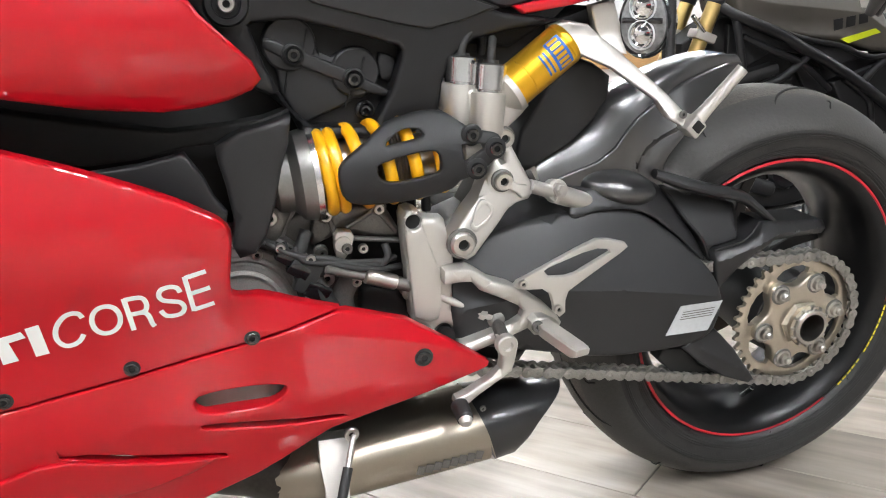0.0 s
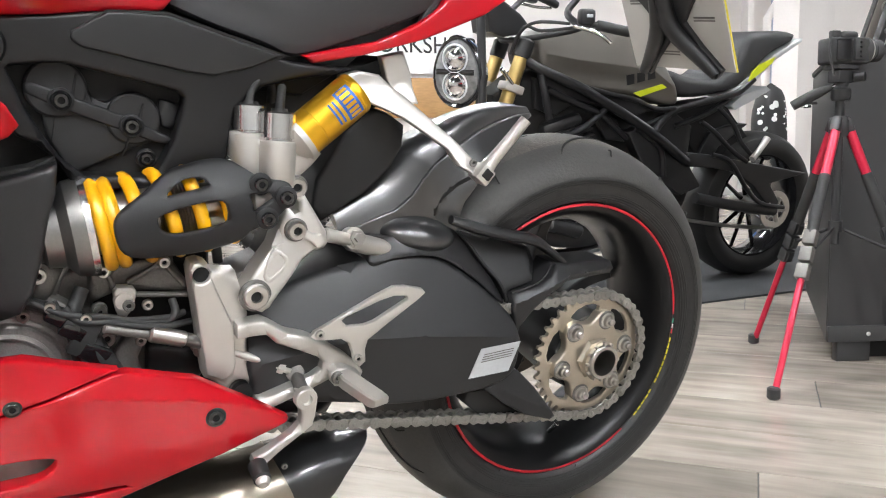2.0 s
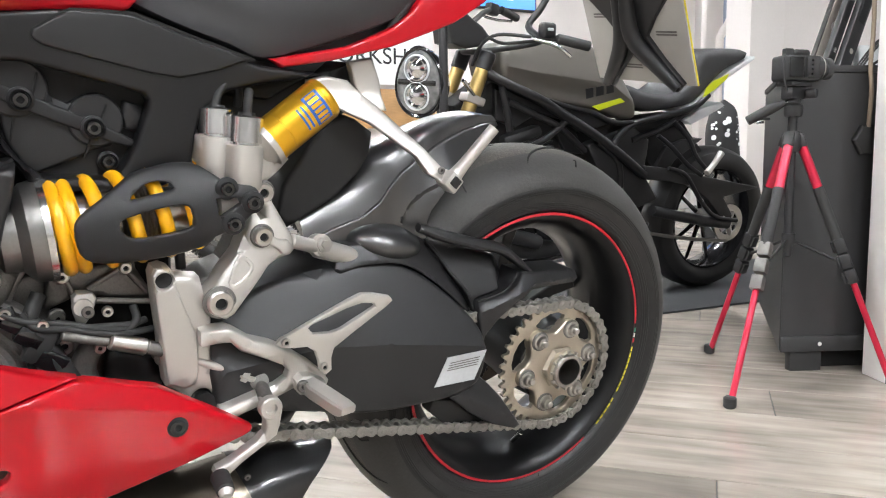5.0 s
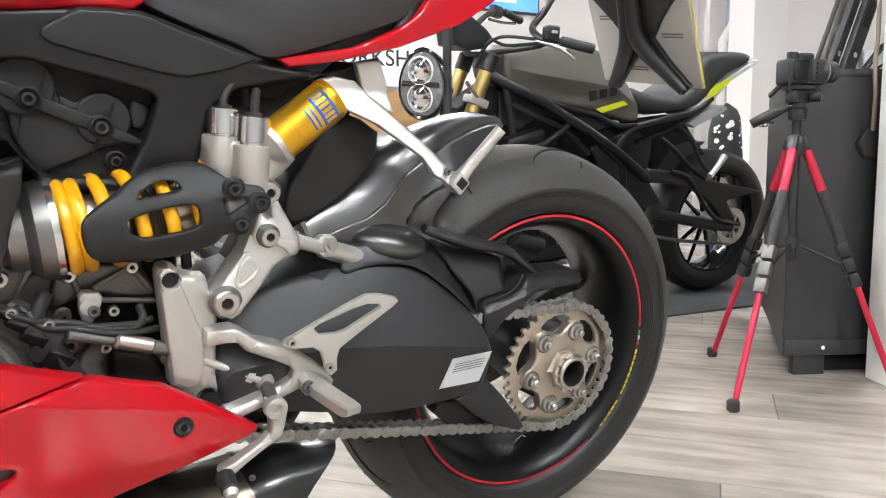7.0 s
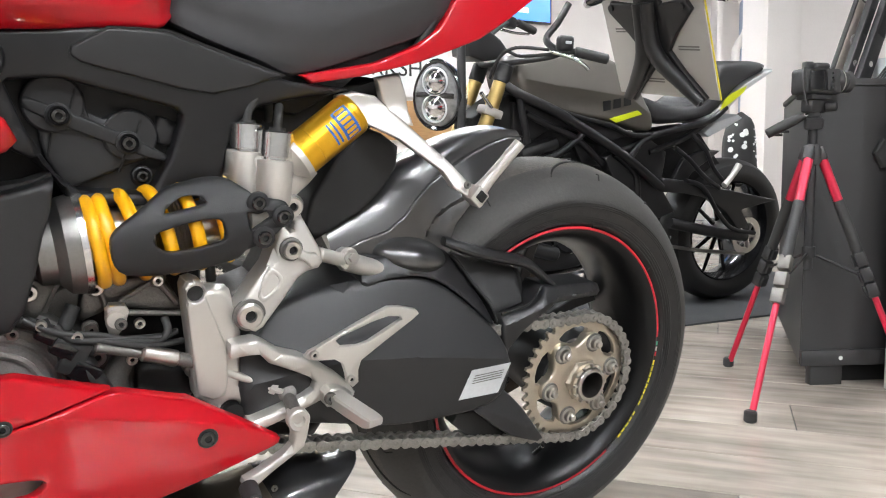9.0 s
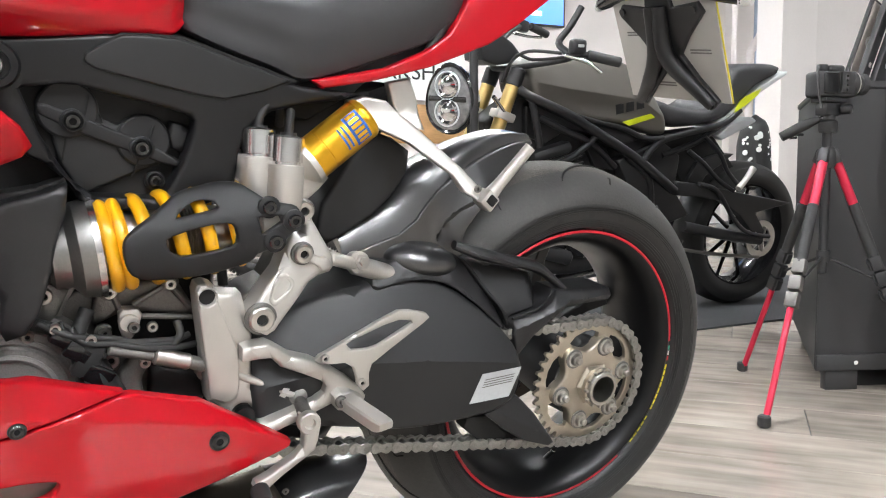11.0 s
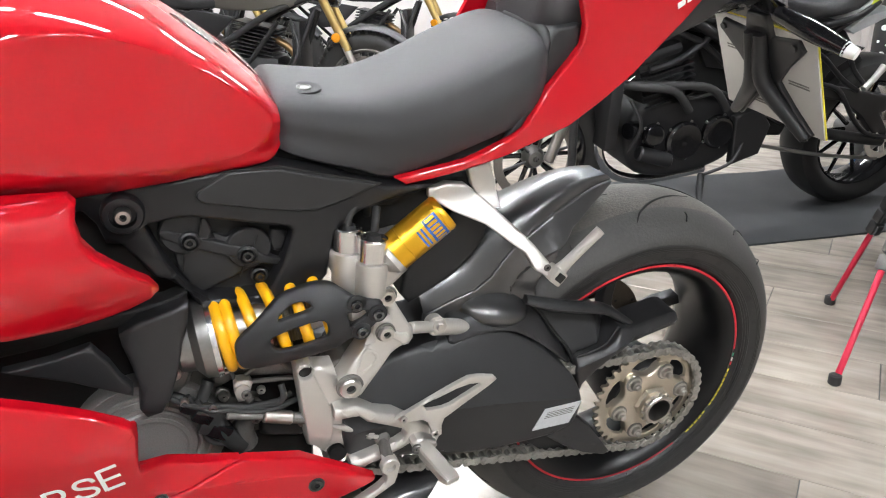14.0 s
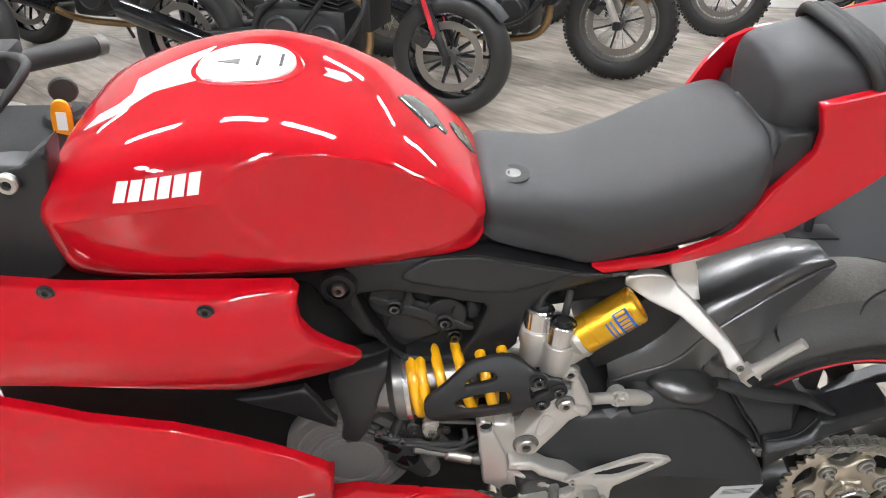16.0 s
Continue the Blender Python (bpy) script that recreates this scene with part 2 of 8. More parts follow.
# ---- the showroom ----
PAINTED = material("white_wall_paint", (0.78, 0.745, 0.72), 0.6, grain=0.04, scale=60, bump=0.08)
# unseen south wall: grey chosen to hold down fill light and reflections
BACKWALL = material("unseen_wall_grey", (0.30, 0.30, 0.295), 0.6, grain=0.06, scale=40)
CEIL = material("dark_ceiling_paint", (0.045, 0.045, 0.047), 0.8, grain=0.05, scale=30)
LAMP = material("led_panel", (0.95, 0.97, 1.0), 0.5, emit=158.0)
CABINET = material("black_laminate", (0.028, 0.028, 0.029), 0.45, grain=0.12, scale=300, bump=0.05)
MAT = material("rubber_floor_mat", (0.035, 0.037, 0.04), 0.7, grain=0.3, scale=120, bump=0.3, big=5)


def plank_material():
    m = material("grey_oak_laminate", (0.40, 0.355, 0.305), 0.22, grain=0.25, scale=3.4, stretch=(1.1, 7.5, 1), bump=0.02, second=(0.175, 0.152, 0.128), rough_var=0.25, big=3.4)
    nt = m.node_tree
    bs = nt.nodes["Principled BSDF"]
    info = nt.nodes.new("ShaderNodeObjectInfo")
    hsv = nt.nodes.new("ShaderNodeHueSaturation")
    old = bs.inputs["Base Color"].links[0].from_socket
    rng = nt.nodes.new("ShaderNodeMapRange")
    rng.inputs["To Min"].default_value, rng.inputs["To Max"].default_value = 0.86, 1.14
    nt.links.new(info.outputs["Random"], rng.inputs["Value"])
    nt.links.new(rng.outputs[0], hsv.inputs["Value"])
    nt.links.new(old, hsv.inputs["Color"])
    nt.links.new(hsv.outputs[0], bs.inputs["Base Color"])
    # each board shows its own stretch of grain
    mp = [n for n in nt.nodes if n.bl_idname == "ShaderNodeMapping"][0]
    mul = nt.nodes.new("ShaderNodeVectorMath")
    mul.operation = "SCALE"
    mul.inputs[0].default_value = (37.0, 61.0, 11.0)
    nt.links.new(info.outputs["Random"], mul.inputs["Scale"])
    nt.links.new(mul.outputs[0], mp.inputs["Location"])
    return m


PLANK = plank_material()
X0, X1, Y0, Y1, H = -5.5, 8.5, -2.9, 7.2, 3.0
floor = tagged(link("floor", box(X0, X1, Y0, Y1, -0.1, -0.004), material("floor_screed", (0.1, 0.1, 0.1), 0.8, grain=0.2), smooth=0), "pale grey wood-effect laminate plank floor", "floor", kind="structure")
for nm, b in (("wall_north", (X0, X1, Y1, Y1 + 0.15, -0.1, H)), ("wall_south", (X0, X1, Y0 - 0.15, Y0, -0.1, H)),
              ("wall_east", (X1, X1 + 0.15, Y0, Y1, -0.1, H)), ("wall_west", (X0 - 0.15, X0, Y0, Y1, -0.1, H))):
    tagged(link(nm, box(*b), BACKWALL if nm == "wall_south" else PAINTED, smooth=0), "plain painted showroom wall", "wall", kind="structure")
tagged(link("ceiling", box(X0 - 0.15, X1 + 0.15, Y0 - 0.15, Y1 + 0.15, H, H + 0.1), CEIL, smooth=0), "plain dark grey ceiling", "ceiling", kind="structure")
# rows of unseen ceiling lamps; x 1.75, 2.15 and 6.15 added for more light
LAMPS = [(x, y, 90) for x in (-1.8, 0.55, 2.15) for y in (-2.35, -1.25)]
LAMPS += [(x, y, 0) for x in (-4.15, -1.8, 2.9, 6.15) for y in (2.05, 5.2)] + [(0.55, 5.2, 0), (1.75, 5.2, 0), (0.60, 1.78, 0), (-0.37, 1.78, 0)]
for x, y, turn in LAMPS:
    lamp = thing("ceiling_light", "unseen white ceiling light panel, switched on", "ceiling light", pose(x, y, H, 0, 0, turn), "ceiling lights")
    link("housing", box(-0.40, 0.40, -0.11, 0.11, -0.05, -0.002, 0.01), WHITE, lamp)
    for s in (-1, 1):
        link("tube", box(-0.38, 0.38, s * 0.06 - 0.036, s * 0.06 + 0.036, -0.062, -0.052, 0.003), LAMP, lamp, "lit white tube")

# ---- the red sports motorcycle ----
bike = thing("sports_motorcycle", "glossy red sports motorcycle leaning on its side stand", "motorcycle", pose(0.8349, 1.1635, 0.0059, 8.758, 0, 5.784))
AX = 0.325


def lathe(profile, n=96, mats=None, c=(0, 0, AX)):
    """Turned round the wheel's axle (y): (y, radius) pairs."""
    bm = bmesh.new()
    rows = [[bm.verts.new((c[0] + r * math.cos(2 * math.pi * i / n), c[1] + y, c[2] + r * math.sin(2 * math.pi * i / n))) for i in range(n)] for y, r in profile]
    for k, (a, b) in enumerate(zip(rows, rows[1:])):
        for i in range(n):
            f = bm.faces.new((a[i], a[(i + 1) % n], b[(i + 1) % n], b[i]))
            if mats:
                f.material_index = mats[k]
    return bm


wheel = link("rear_wheel", lathe([(-0.083, 0.2285), (-0.085, 0.224), (-0.083, 0.2195), (-0.076, 0.212), (-0.062, 0.203), (-0.03, 0.192), (0.02, 0.188), (0.055, 0.198), (0.08, 0.215), (0.085, 0.224), (0.083, 0.2285), (0.06, 0.222), (-0.06, 0.222), (-0.083, 0.2285)]), RIM, bike, "satin black forged rim")
half = [(-0.079, 0.2285), (-0.086, 0.232), (-0.0935, 0.242), (-0.0985, 0.257), (-0.0995, 0.268), (-0.0955, 0.281), (-0.086, 0.294), (-0.070, 0.3065), (-0.050, 0.3165), (-0.026, 0.3225), (0, 0.3245)]
prof = half + [(-y, r) for y, r in half[-2::-1]]
prof = spline(prof, False, 3)
SHOULDER = material("scuffed_shoulder_rubber", (0.046, 0.0445, 0.042), 0.66, grain=0.35, scale=220, bump=0.2, big=7)
tyre = link("tyre", lathe(prof, 128, [2 if r > 0.3155 else 1 if r > 0.268 else 0 for y, r in prof]), [TYRE, SHOULDER, TREAD], wheel, "worn wide black sports tyre")
tape_arc = [radians(5 + 302 * k / 120) for k in range(121)]
link("rim_tape", loft([[(r * math.cos(a), y, AX + r * math.sin(a)) for a in tape_arc] for y, r in ((-0.0856, 0.2245), (-0.0862, 0.2260), (-0.0850, 0.2290))], closed=False), REDTAPE, wheel, "thin red rim stripe")

# fairing panels
main_top = [(-0.985, 0.638), (-0.919, 0.617), (-0.853, 0.592), (-0.819, 0.575), (-0.803, 0.565), (-0.795, 0.551), (-0.796, 0.531), (-0.799, 0.495), (-0.793, 0.482), (-0.76, 0.471), (-0.722, 0.457), (-0.684, 0.4435)]
seam = [(-0.732, 0.436), (-0.781, 0.425), (-0.848, 0.413), (-0.901, 0.402), (-0.972, 0.39), (-1.023, 0.381)]


FOLD = [(-0.918, 0.422), (-0.863, 0.431), (-0.789, 0.443), (-0.712, 0.423), (-0.627, 0.401), (-0.57, 0.383), (-0.515, 0.357)]


def y_main(x, z):
    fold = float(np.interp(x, [c[0] for c in FOLD], [c[1] for c in FOLD]))
    return 0.55 * max(0, z - fold) * min(1, max(0, (x + 0.80) / 0.03)) - 0.222 - 0.032 * math.exp(-((z - 0.55) / 0.09) ** 2) - 0.015 * min(1, max(0, (-x - 0.7) / 0.3)) + 0.10 * max(0, x + 0.73)


fair = link("side_fairing", sheet([(-1.42, 0.72), (-1.2, 0.69), (-1.08, 0.655)] + spline(main_top, False, 4) + seam + [(-1.15, 0.345), (-1.42, 0.30)], y_main, 0.012, 0.0032, 0.014, lines=[FOLD]), RED, bike, "glossy red lower side fairing")
belly_top = [(-0.676, 0.4400), (-0.622, 0.422), (-0.606, 0.417), (-0.592, 0.408), (-0.554, 0.384), (-0.519, 0.361), (-0.502, 0.349), (-0.503, 0.343), (-0.581, 0.319), (-0.663, 0.3), (-0.696, 0.292), (-0.726, 0.276), (-0.756, 0.257), (-0.782, 0.242), (-0.821, 0.226)]


def y_belly(x, z):
    return y_main(x, z) + 0.0008 + 0.28 * max(0, 0.34 - z)


belly = link("belly_fairing", sheet([(-1.42, 0.2982), (-1.15, 0.3432)] + [(x, z - 0.0018) for x, z in seam[::-1]] + [(-0.690, 0.4410)] + belly_top + [(-0.95, 0.17), (-1.1, 0.14), (-1.42, 0.13)], y_belly, 0.012, 0.003, 0.014, [spline([(-0.844, 0.358), (-0.839, 0.366), (-0.814, 0.37), (-0.781, 0.37), (-0.757, 0.367), (-0.748, 0.363), (-0.752, 0.353), (-0.77, 0.345), (-0.807, 0.343), (-0.836, 0.347)], True, 2), [(-0.84, 0.329), (-0.826, 0.329), (-0.765, 0.321), (-0.684, 0.31), (-0.682, 0.307), (-0.715, 0.308), (-0.766, 0.313), (-0.826, 0.322), (-0.839, 0.325)], [(-0.98, 0.316), (-0.953, 0.314), (-0.898, 0.299), (-0.817, 0.282), (-0.816, 0.278), (-0.876, 0.286), (-0.922, 0.294), (-0.959, 0.308)]], lines=[FOLD]), RED, bike, "glossy red belly fairing")
upper = [(-1.077, 0.827), (-1.0, 0.821), (-0.92, 0.814), (-0.862, 0.813), (-0.828, 0.812), (-0.821, 0.804), (-0.824, 0.788), (-0.821, 0.77), (-0.809, 0.753), (-0.784, 0.729), (-0.763, 0.709), (-0.754, 0.69), (-0.763, 0.679), (-0.786, 0.669), (-0.812, 0.663), (-0.848, 0.66), (-0.918, 0.667), (-1.017, 0.685), (-1.11, 0.702)]


def y_upper(x, z):
    return -0.175 - 0.035 * min(1, max(0, (-x - 0.75) / 0.15)) - 0.032 * math.sin(min(1, max(0, (z - 0.66) / 0.16)) * math.pi)


upper_f = link("upper_fairing", sheet([(-1.42, 0.73), (-1.42, 0.87)] + upper, y_upper, 0.012, 0.006, 0.03), RED, bike, "glossy red upper side fairing")


# tank
def tank_ring(x, w, zt, zb, wb):
    h = zt - zb
    halfp = [(wb - 0.015, zb - 0.004), (wb, zb), (w * 0.915, zb + h * 0.16), (w * 0.955, zb + h * 0.36), (w * 0.993, zb + h * 0.60), (w, zb + h * 0.645), (w * 0.985, zb + h * 0.72), (w * 0.945, zb + h * 0.81), (w * 0.865, zb + h * 0.89), (w * 0.71, zb + h * 0.947), (w * 0.49, zb + h * 0.98), (w * 0.24, zb + h * 0.996)]
    ring = [(-a, b) for a, b in halfp] + [(0, zt)] + [(a, b) for a, b in halfp[::-1]]
    return [(x, a, b) for a, b in spline(ring, False, 6)]


TANK = [(-1.10, 0.140, 0.905, 0.832, 0.130), (-1.095, 0.162, 0.925, 0.815, 0.142), (-1.07, 0.180, 0.948, 0.800, 0.147), (-1.0, 0.191, 0.978, 0.789, 0.147), (-0.93, 0.193, 0.995, 0.786, 0.145), (-0.87, 0.191, 1.001, 0.786, 0.142),
        (-0.80, 0.184, 0.989, 0.788, 0.138), (-0.73, 0.168, 0.962, 0.793, 0.133), (-0.68, 0.152, 0.930, 0.797, 0.127), (-0.64, 0.138, 0.900, 0.799, 0.121), (-0.612, 0.121, 0.876, 0.802, 0.111), (-0.598, 0.100, 0.860, 0.812, 0.095)]
tank_bm = loft([tank_ring(*s) for s in spline(TANK, False, 8)])
# flat knee recess on either side
for v in tank_bm.verts:
    flat_ = 0.1546 - 0.2627 * (v.co.x + 0.75) - 0.037 * (v.co.z - 0.88)
    if abs(v.co.y) > flat_ and v.co.x < -0.61:
        v.co.y = math.copysign(flat_, v.co.y)
tank = link("fuel_tank", tank_bm, RED, bike, "glossy red fuel tank with a white stripe")

# seat
def seat_ring(x, w, zt, zb, wb):
    halfp = [(wb * 0.8, zb), (wb, zb + 0.004), (w * 0.985, zb + (zt - zb) * 0.35), (w, zb + (zt - zb) * 0.6), (w * 0.9, zb + (zt - zb) * 0.86), (w * 0.6, zb + (zt - zb) * 0.97)]
    ring = [(-a, b) for a, b in halfp] + [(0, zt)] + [(a, b) for a, b in halfp[::-1]]
    return [(x, a, b) for a, b in spline(ring, False, 3)]


SEATS = [(-0.605, 0.085, 0.850, 0.808, 0.085), (-0.59, 0.098, 0.868, 0.800, 0.10), (-0.55, 0.101, 0.866, 0.785, 0.102), (-0.50, 0.102, 0.862, 0.770, 0.100), (-0.46, 0.107, 0.866, 0.757, 0.099), (-0.40, 0.118, 0.884, 0.775, 0.106),
         (-0.35, 0.124, 0.905, 0.794, 0.111), (-0.30, 0.125, 0.926, 0.814, 0.112), (-0.27, 0.120, 0.936, 0.832, 0.108), (-0.255, 0.108, 0.936, 0.84, 0.10)]
link("rider_seat", loft([seat_ring(*s) for s in spline(SEATS, False, 3)]), SEAT, bike, "grey-black grained rider seat")
PILLION = [(-0.255, 0.06, 1.0, 0.94, 0.05), (-0.245, 0.078, 1.016, 0.915, 0.065), (-0.20, 0.088, 1.03, 0.90, 0.075), (-0.12, 0.098, 1.04, 0.93, 0.09), (0.0, 0.10, 1.055, 0.98, 0.09), (0.12, 0.09, 1.07, 1.02, 0.08), (0.2, 0.07, 1.075, 1.05, 0.06)]
link("pillion_seat", loft([seat_ring(*s) for s in spline(PILLION, False, 3)]), SEAT, bike, "grey-black pillion seat pad with a strap")
# tail fairing, two sides
tail_near = [(-0.456, 0.76), (-0.364, 0.78), (-0.308, 0.805), (-0.279, 0.827), (-0.253, 0.87), (-0.223, 0.904), (-0.209, 0.924), (-0.208, 0.948), (-0.22, 0.985), (-0.162, 0.999), (-0.077, 1.021), (-0.001, 1.042), (-0.001, 1.021), (-0.024, 0.987), (-0.056, 0.95), (-0.089, 0.916), (-0.124, 0.882), (-0.172, 0.847), (-0.218, 0.818), (-0.258, 0.802), (-0.304, 0.784), (-0.384, 0.762), (-0.442, 0.751)]
tail_far = [(-0.46, 0.771), (-0.37, 0.79), (-0.325, 0.835), (-0.303, 0.874), (-0.287, 0.914), (-0.272, 0.943), (-0.244, 0.978), (-0.218, 0.990), (-0.185, 0.998)] + tail_near[9:]
for outline, side in ((tail_near, 1), (tail_far, -1)):
    bm = sheet(outline, lambda x, z: (-0.112 if side > 0 else -0.128) - 0.010 * min(1, max(0, (0.9 - z) / 0.08)) + 0.10 * max(0, -0.34 - x), 0.008, 0.004, 0.025)
    if side < 0:
        bm = moved(bm, Matrix.Diagonal((1, -1, 1, 1)))
    link("tail_fairing", bm, RED, bike, "glossy red tail fairing side")

# tail infill, seat lock, seat strap
for side in (1, -1):
    link("tail_inner", moved(sheet([(-0.45, 0.768), (-0.38, 0.772), (-0.31, 0.792), (-0.26, 0.82), (-0.22, 0.88), (-0.25, 0.92), (-0.32, 0.90), (-0.40, 0.85), (-0.45, 0.81)], -0.096, 0.006, 0.0, 0.04), Matrix.Diagonal((1, side, 1, 1))), BLACK, bike)
link("tail_infill", sheet([(-0.297, 0.793), (-0.266, 0.821), (-0.236, 0.871), (-0.208, 0.918), (-0.208, 0.947), (-0.246, 0.941), (-0.259, 0.9), (-0.282, 0.841)], -0.1, 0.2, 0.004, 0.03), BLACK, bike, "black plastic panel behind the rider seat")
link("seat_edge", tube([(-0.303, -0.108, 0.799), (-0.275, -0.108, 0.853), (-0.26, -0.1, 0.905), (-0.25, -0.085, 0.931), (-0.249, -0.04, 0.935), (-0.253, 0.03, 0.933)], 0.007, 8), MATT, bike, "black rubber seat edge")
strap_path = [(-0.145, -0.085, 0.95), (-0.15, -0.098, 0.985), (-0.16, -0.096, 1.015), (-0.175, -0.06, 1.038), (-0.18, 0, 1.043), (-0.175, 0.06, 1.038), (-0.16, 0.10, 1.015)]
for d in (0.0, 0.011, 0.022):
    link("strap", tube([(x + d, y * 1.02, z + 0.002) for x, y, z in strap_path], 0.0075, 8), RUBBER, bike, "stitched black passenger strap")
lock = link("seat_lock", turned([(0.010, -0.004), (0.010, 0.0015), (0.008, 0.002), (0.007, 0.001), (0.001, 0.001)], (-0.558, -0.045, 0.8652), (-0.56, -0.05, 1), 20), COLLAR, bike, "small chrome seat lock")
link("lock_recess", turned([(0.022, -0.004), (0.022, 0.0008), (0.017, 0.0012), (0.012, 0.0002)], (-0.558, -0.045, 0.8652), (-0.56, -0.05, 1), 20), MATT, bike)

# monocoque frame and side covers
recess = [(-0.76, 0.738), (-0.756, 0.74), (-0.727, 0.744), (-0.709, 0.744), (-0.658, 0.732), (-0.624, 0.724), (-0.598, 0.717), (-0.593, 0.711), (-0.594, 0.704), (-0.606, 0.666), (-0.62, 0.64), (-0.629, 0.627), (-0.698, 0.631), (-0.717, 0.647), (-0.731, 0.669), (-0.745, 0.696), (-0.754, 0.721)]
top_edge = [(-1.102, 0.806), (-0.973, 0.792), (-0.884, 0.784), (-0.79, 0.786), (-0.768, 0.787), (-0.722, 0.791), (-0.68, 0.796), (-0.607, 0.797)]
rear_edge = [(-0.543, 0.778), (-0.511, 0.764), (-0.467, 0.752), (-0.428, 0.749), (-0.391, 0.746), (-0.413, 0.739), (-0.463, 0.732), (-0.504, 0.723), (-0.536, 0.7), (-0.544, 0.672), (-0.548, 0.64), (-0.562, 0.624), (-0.6, 0.612), (-0.705, 0.616), (-0.723, 0.648), (-0.741, 0.665), (-0.756, 0.672), (-0.774, 0.7), (-0.787, 0.719), (-0.802, 0.721)]
frame_side = link("monocoque_frame", sheet([(-1.3, 0.80), (-1.3, 0.87)] + top_edge + rear_edge + [(-0.809, 0.746), (-0.821, 0.763), (-0.916, 0.771), (-1.05, 0.774), (-1.184, 0.769)], lambda x, z: -0.128 + 0.10 * max(0, x + 0.62), 0.03, 0.006, 0.025, [recess]), FRAME, bike, "satin black cast monocoque frame")
boss = (-0.781, -0.145, 0.76)
link("frame_boss", turned([(0.024, 0), (0.023, 0.012), (0.021, 0.015), (0.015, 0.015), (0.014, 0.008), (0.001, 0.008)], (boss[0], -0.125, boss[2]), (boss[0], -1, boss[2]), 32), FRAME, frame_side)
bolt(frame_side, (boss[0], -0.133, boss[2]), 0.009, STEEL, 0.012, "frame_bolt")
cover_tri = [(-0.702, 0.77), (-0.7, 0.776), (-0.684, 0.786), (-0.666, 0.796), (-0.638, 0.797), (-0.608, 0.796), (-0.55, 0.778), (-0.481, 0.759), (-0.517, 0.745), (-0.561, 0.735), (-0.592, 0.739), (-0.639, 0.749), (-0.692, 0.761), (-0.7, 0.766)]
link("side_cover", sheet(cover_tri, lambda x, z: -0.1315 + 0.10 * max(0, x + 0.62), 0.006, 0.003, 0.02), BLACK, frame_side, "black plastic side cover")
groove = [(-0.704, 0.769), (-0.702, 0.777), (-0.685, 0.788), (-0.666, 0.798), (-0.638, 0.799), (-0.607, 0.799), (-0.548, 0.781), (-0.475, 0.759), (-0.515, 0.743), (-0.561, 0.733), (-0.593, 0.736), (-0.64, 0.746), (-0.693, 0.759), (-0.703, 0.764)]
link("cover_joint", sheet(groove, lambda x, z: -0.1288 + 0.10 * max(0, x + 0.62), 0.002, 0.0, 0.02), DEEP, frame_side)
# cam belt cover inside the frame's opening
belt = [(-0.761, 0.739), (-0.725, 0.744), (-0.707, 0.744), (-0.654, 0.731), (-0.593, 0.716), (-0.587, 0.708), (-0.602, 0.663), (-0.619, 0.632), (-0.704, 0.614), (-0.73, 0.648), (-0.754, 0.699)]
# backing sheet in near-black, the opening's shade put into its colour
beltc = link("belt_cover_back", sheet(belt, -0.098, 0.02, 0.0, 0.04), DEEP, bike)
cov = [(-0.737, 0.728), (-0.726, 0.735), (-0.715, 0.737), (-0.699, 0.735), (-0.689, 0.724), (-0.684, 0.709), (-0.67, 0.704), (-0.656, 0.712), (-0.641, 0.709), (-0.627, 0.698), (-0.618, 0.674), (-0.628, 0.66), (-0.646, 0.655), (-0.661, 0.648), (-0.709, 0.628), (-0.717, 0.647), (-0.727, 0.664), (-0.729, 0.674), (-0.733, 0.697), (-0.743, 0.711), (-0.745, 0.719)]
beltc = link("belt_cover", sheet(cov, -0.106, 0.012, 0.004, 0.015), MATT, bike, "matt black ribbed cam belt cover")
rib = [(-0.746, 0.721), (-0.743, 0.726), (-0.727, 0.72), (-0.646, 0.688), (-0.606, 0.666), (-0.608, 0.659), (-0.629, 0.664), (-0.652, 0.673), (-0.717, 0.699), (-0.746, 0.714)]
link("rib", sheet(rib, -0.1125, 0.008, 0.003, 0.015), MATT, beltc)
rib2 = [(-0.616, 0.708), (-0.609, 0.707), (-0.595, 0.702), (-0.603, 0.674), (-0.615, 0.679), (-0.618, 0.693)]
link("rib", sheet(rib2, -0.108, 0.012, 0.004, 0.015), MATT, beltc)
for c, rr in (((-0.713, -0.117, 0.707), 0.0125), ((-0.647, -0.117, 0.68), 0.0125), ((-0.632, -0.105, 0.643), 0.011)):
    link("collar", turned([(rr, 0), (rr, 0.005), (rr * 0.8, 0.007), (rr * 0.7, 0.004), (rr * 0.3, 0.004)], (c[0], c[1] + 0.006, c[2]), (c[0], -1, c[2]), 24), MATT, beltc)
    bolt(beltc, (c[0], c[1] + 0.004, c[2]), rr * 0.62, GLOSSBLACK, 0.007)
for a, b, rr in (((-0.717, -0.104, 0.718), (0, 0, 0), 0.03), ((-0.644, -0.104, 0.687), (0, 0, 0), 0.028)):
    link("pulley_bulge", turned([(rr, 0), (rr * 0.97, 0.005), (rr * 0.9, 0.0065), (0.001, 0.0065)], (a[0], -0.104, a[2]), (a[0], -1, a[2]), 36), MATT, beltc)

# panel joints on the belt cover
for a, b in ([(-0.697, -0.112, 0.734), (-0.703, -0.114, 0.709)], [(-0.634, -0.112, 0.704), (-0.641, -0.114, 0.682)], [(-0.718, -0.108, 0.697), (-0.724, -0.108, 0.664)], [(-0.648, -0.112, 0.673), (-0.656, -0.108, 0.648)]):
    link("cover_groove", rod(a, b, 0.0012, 6), DEEP, beltc)

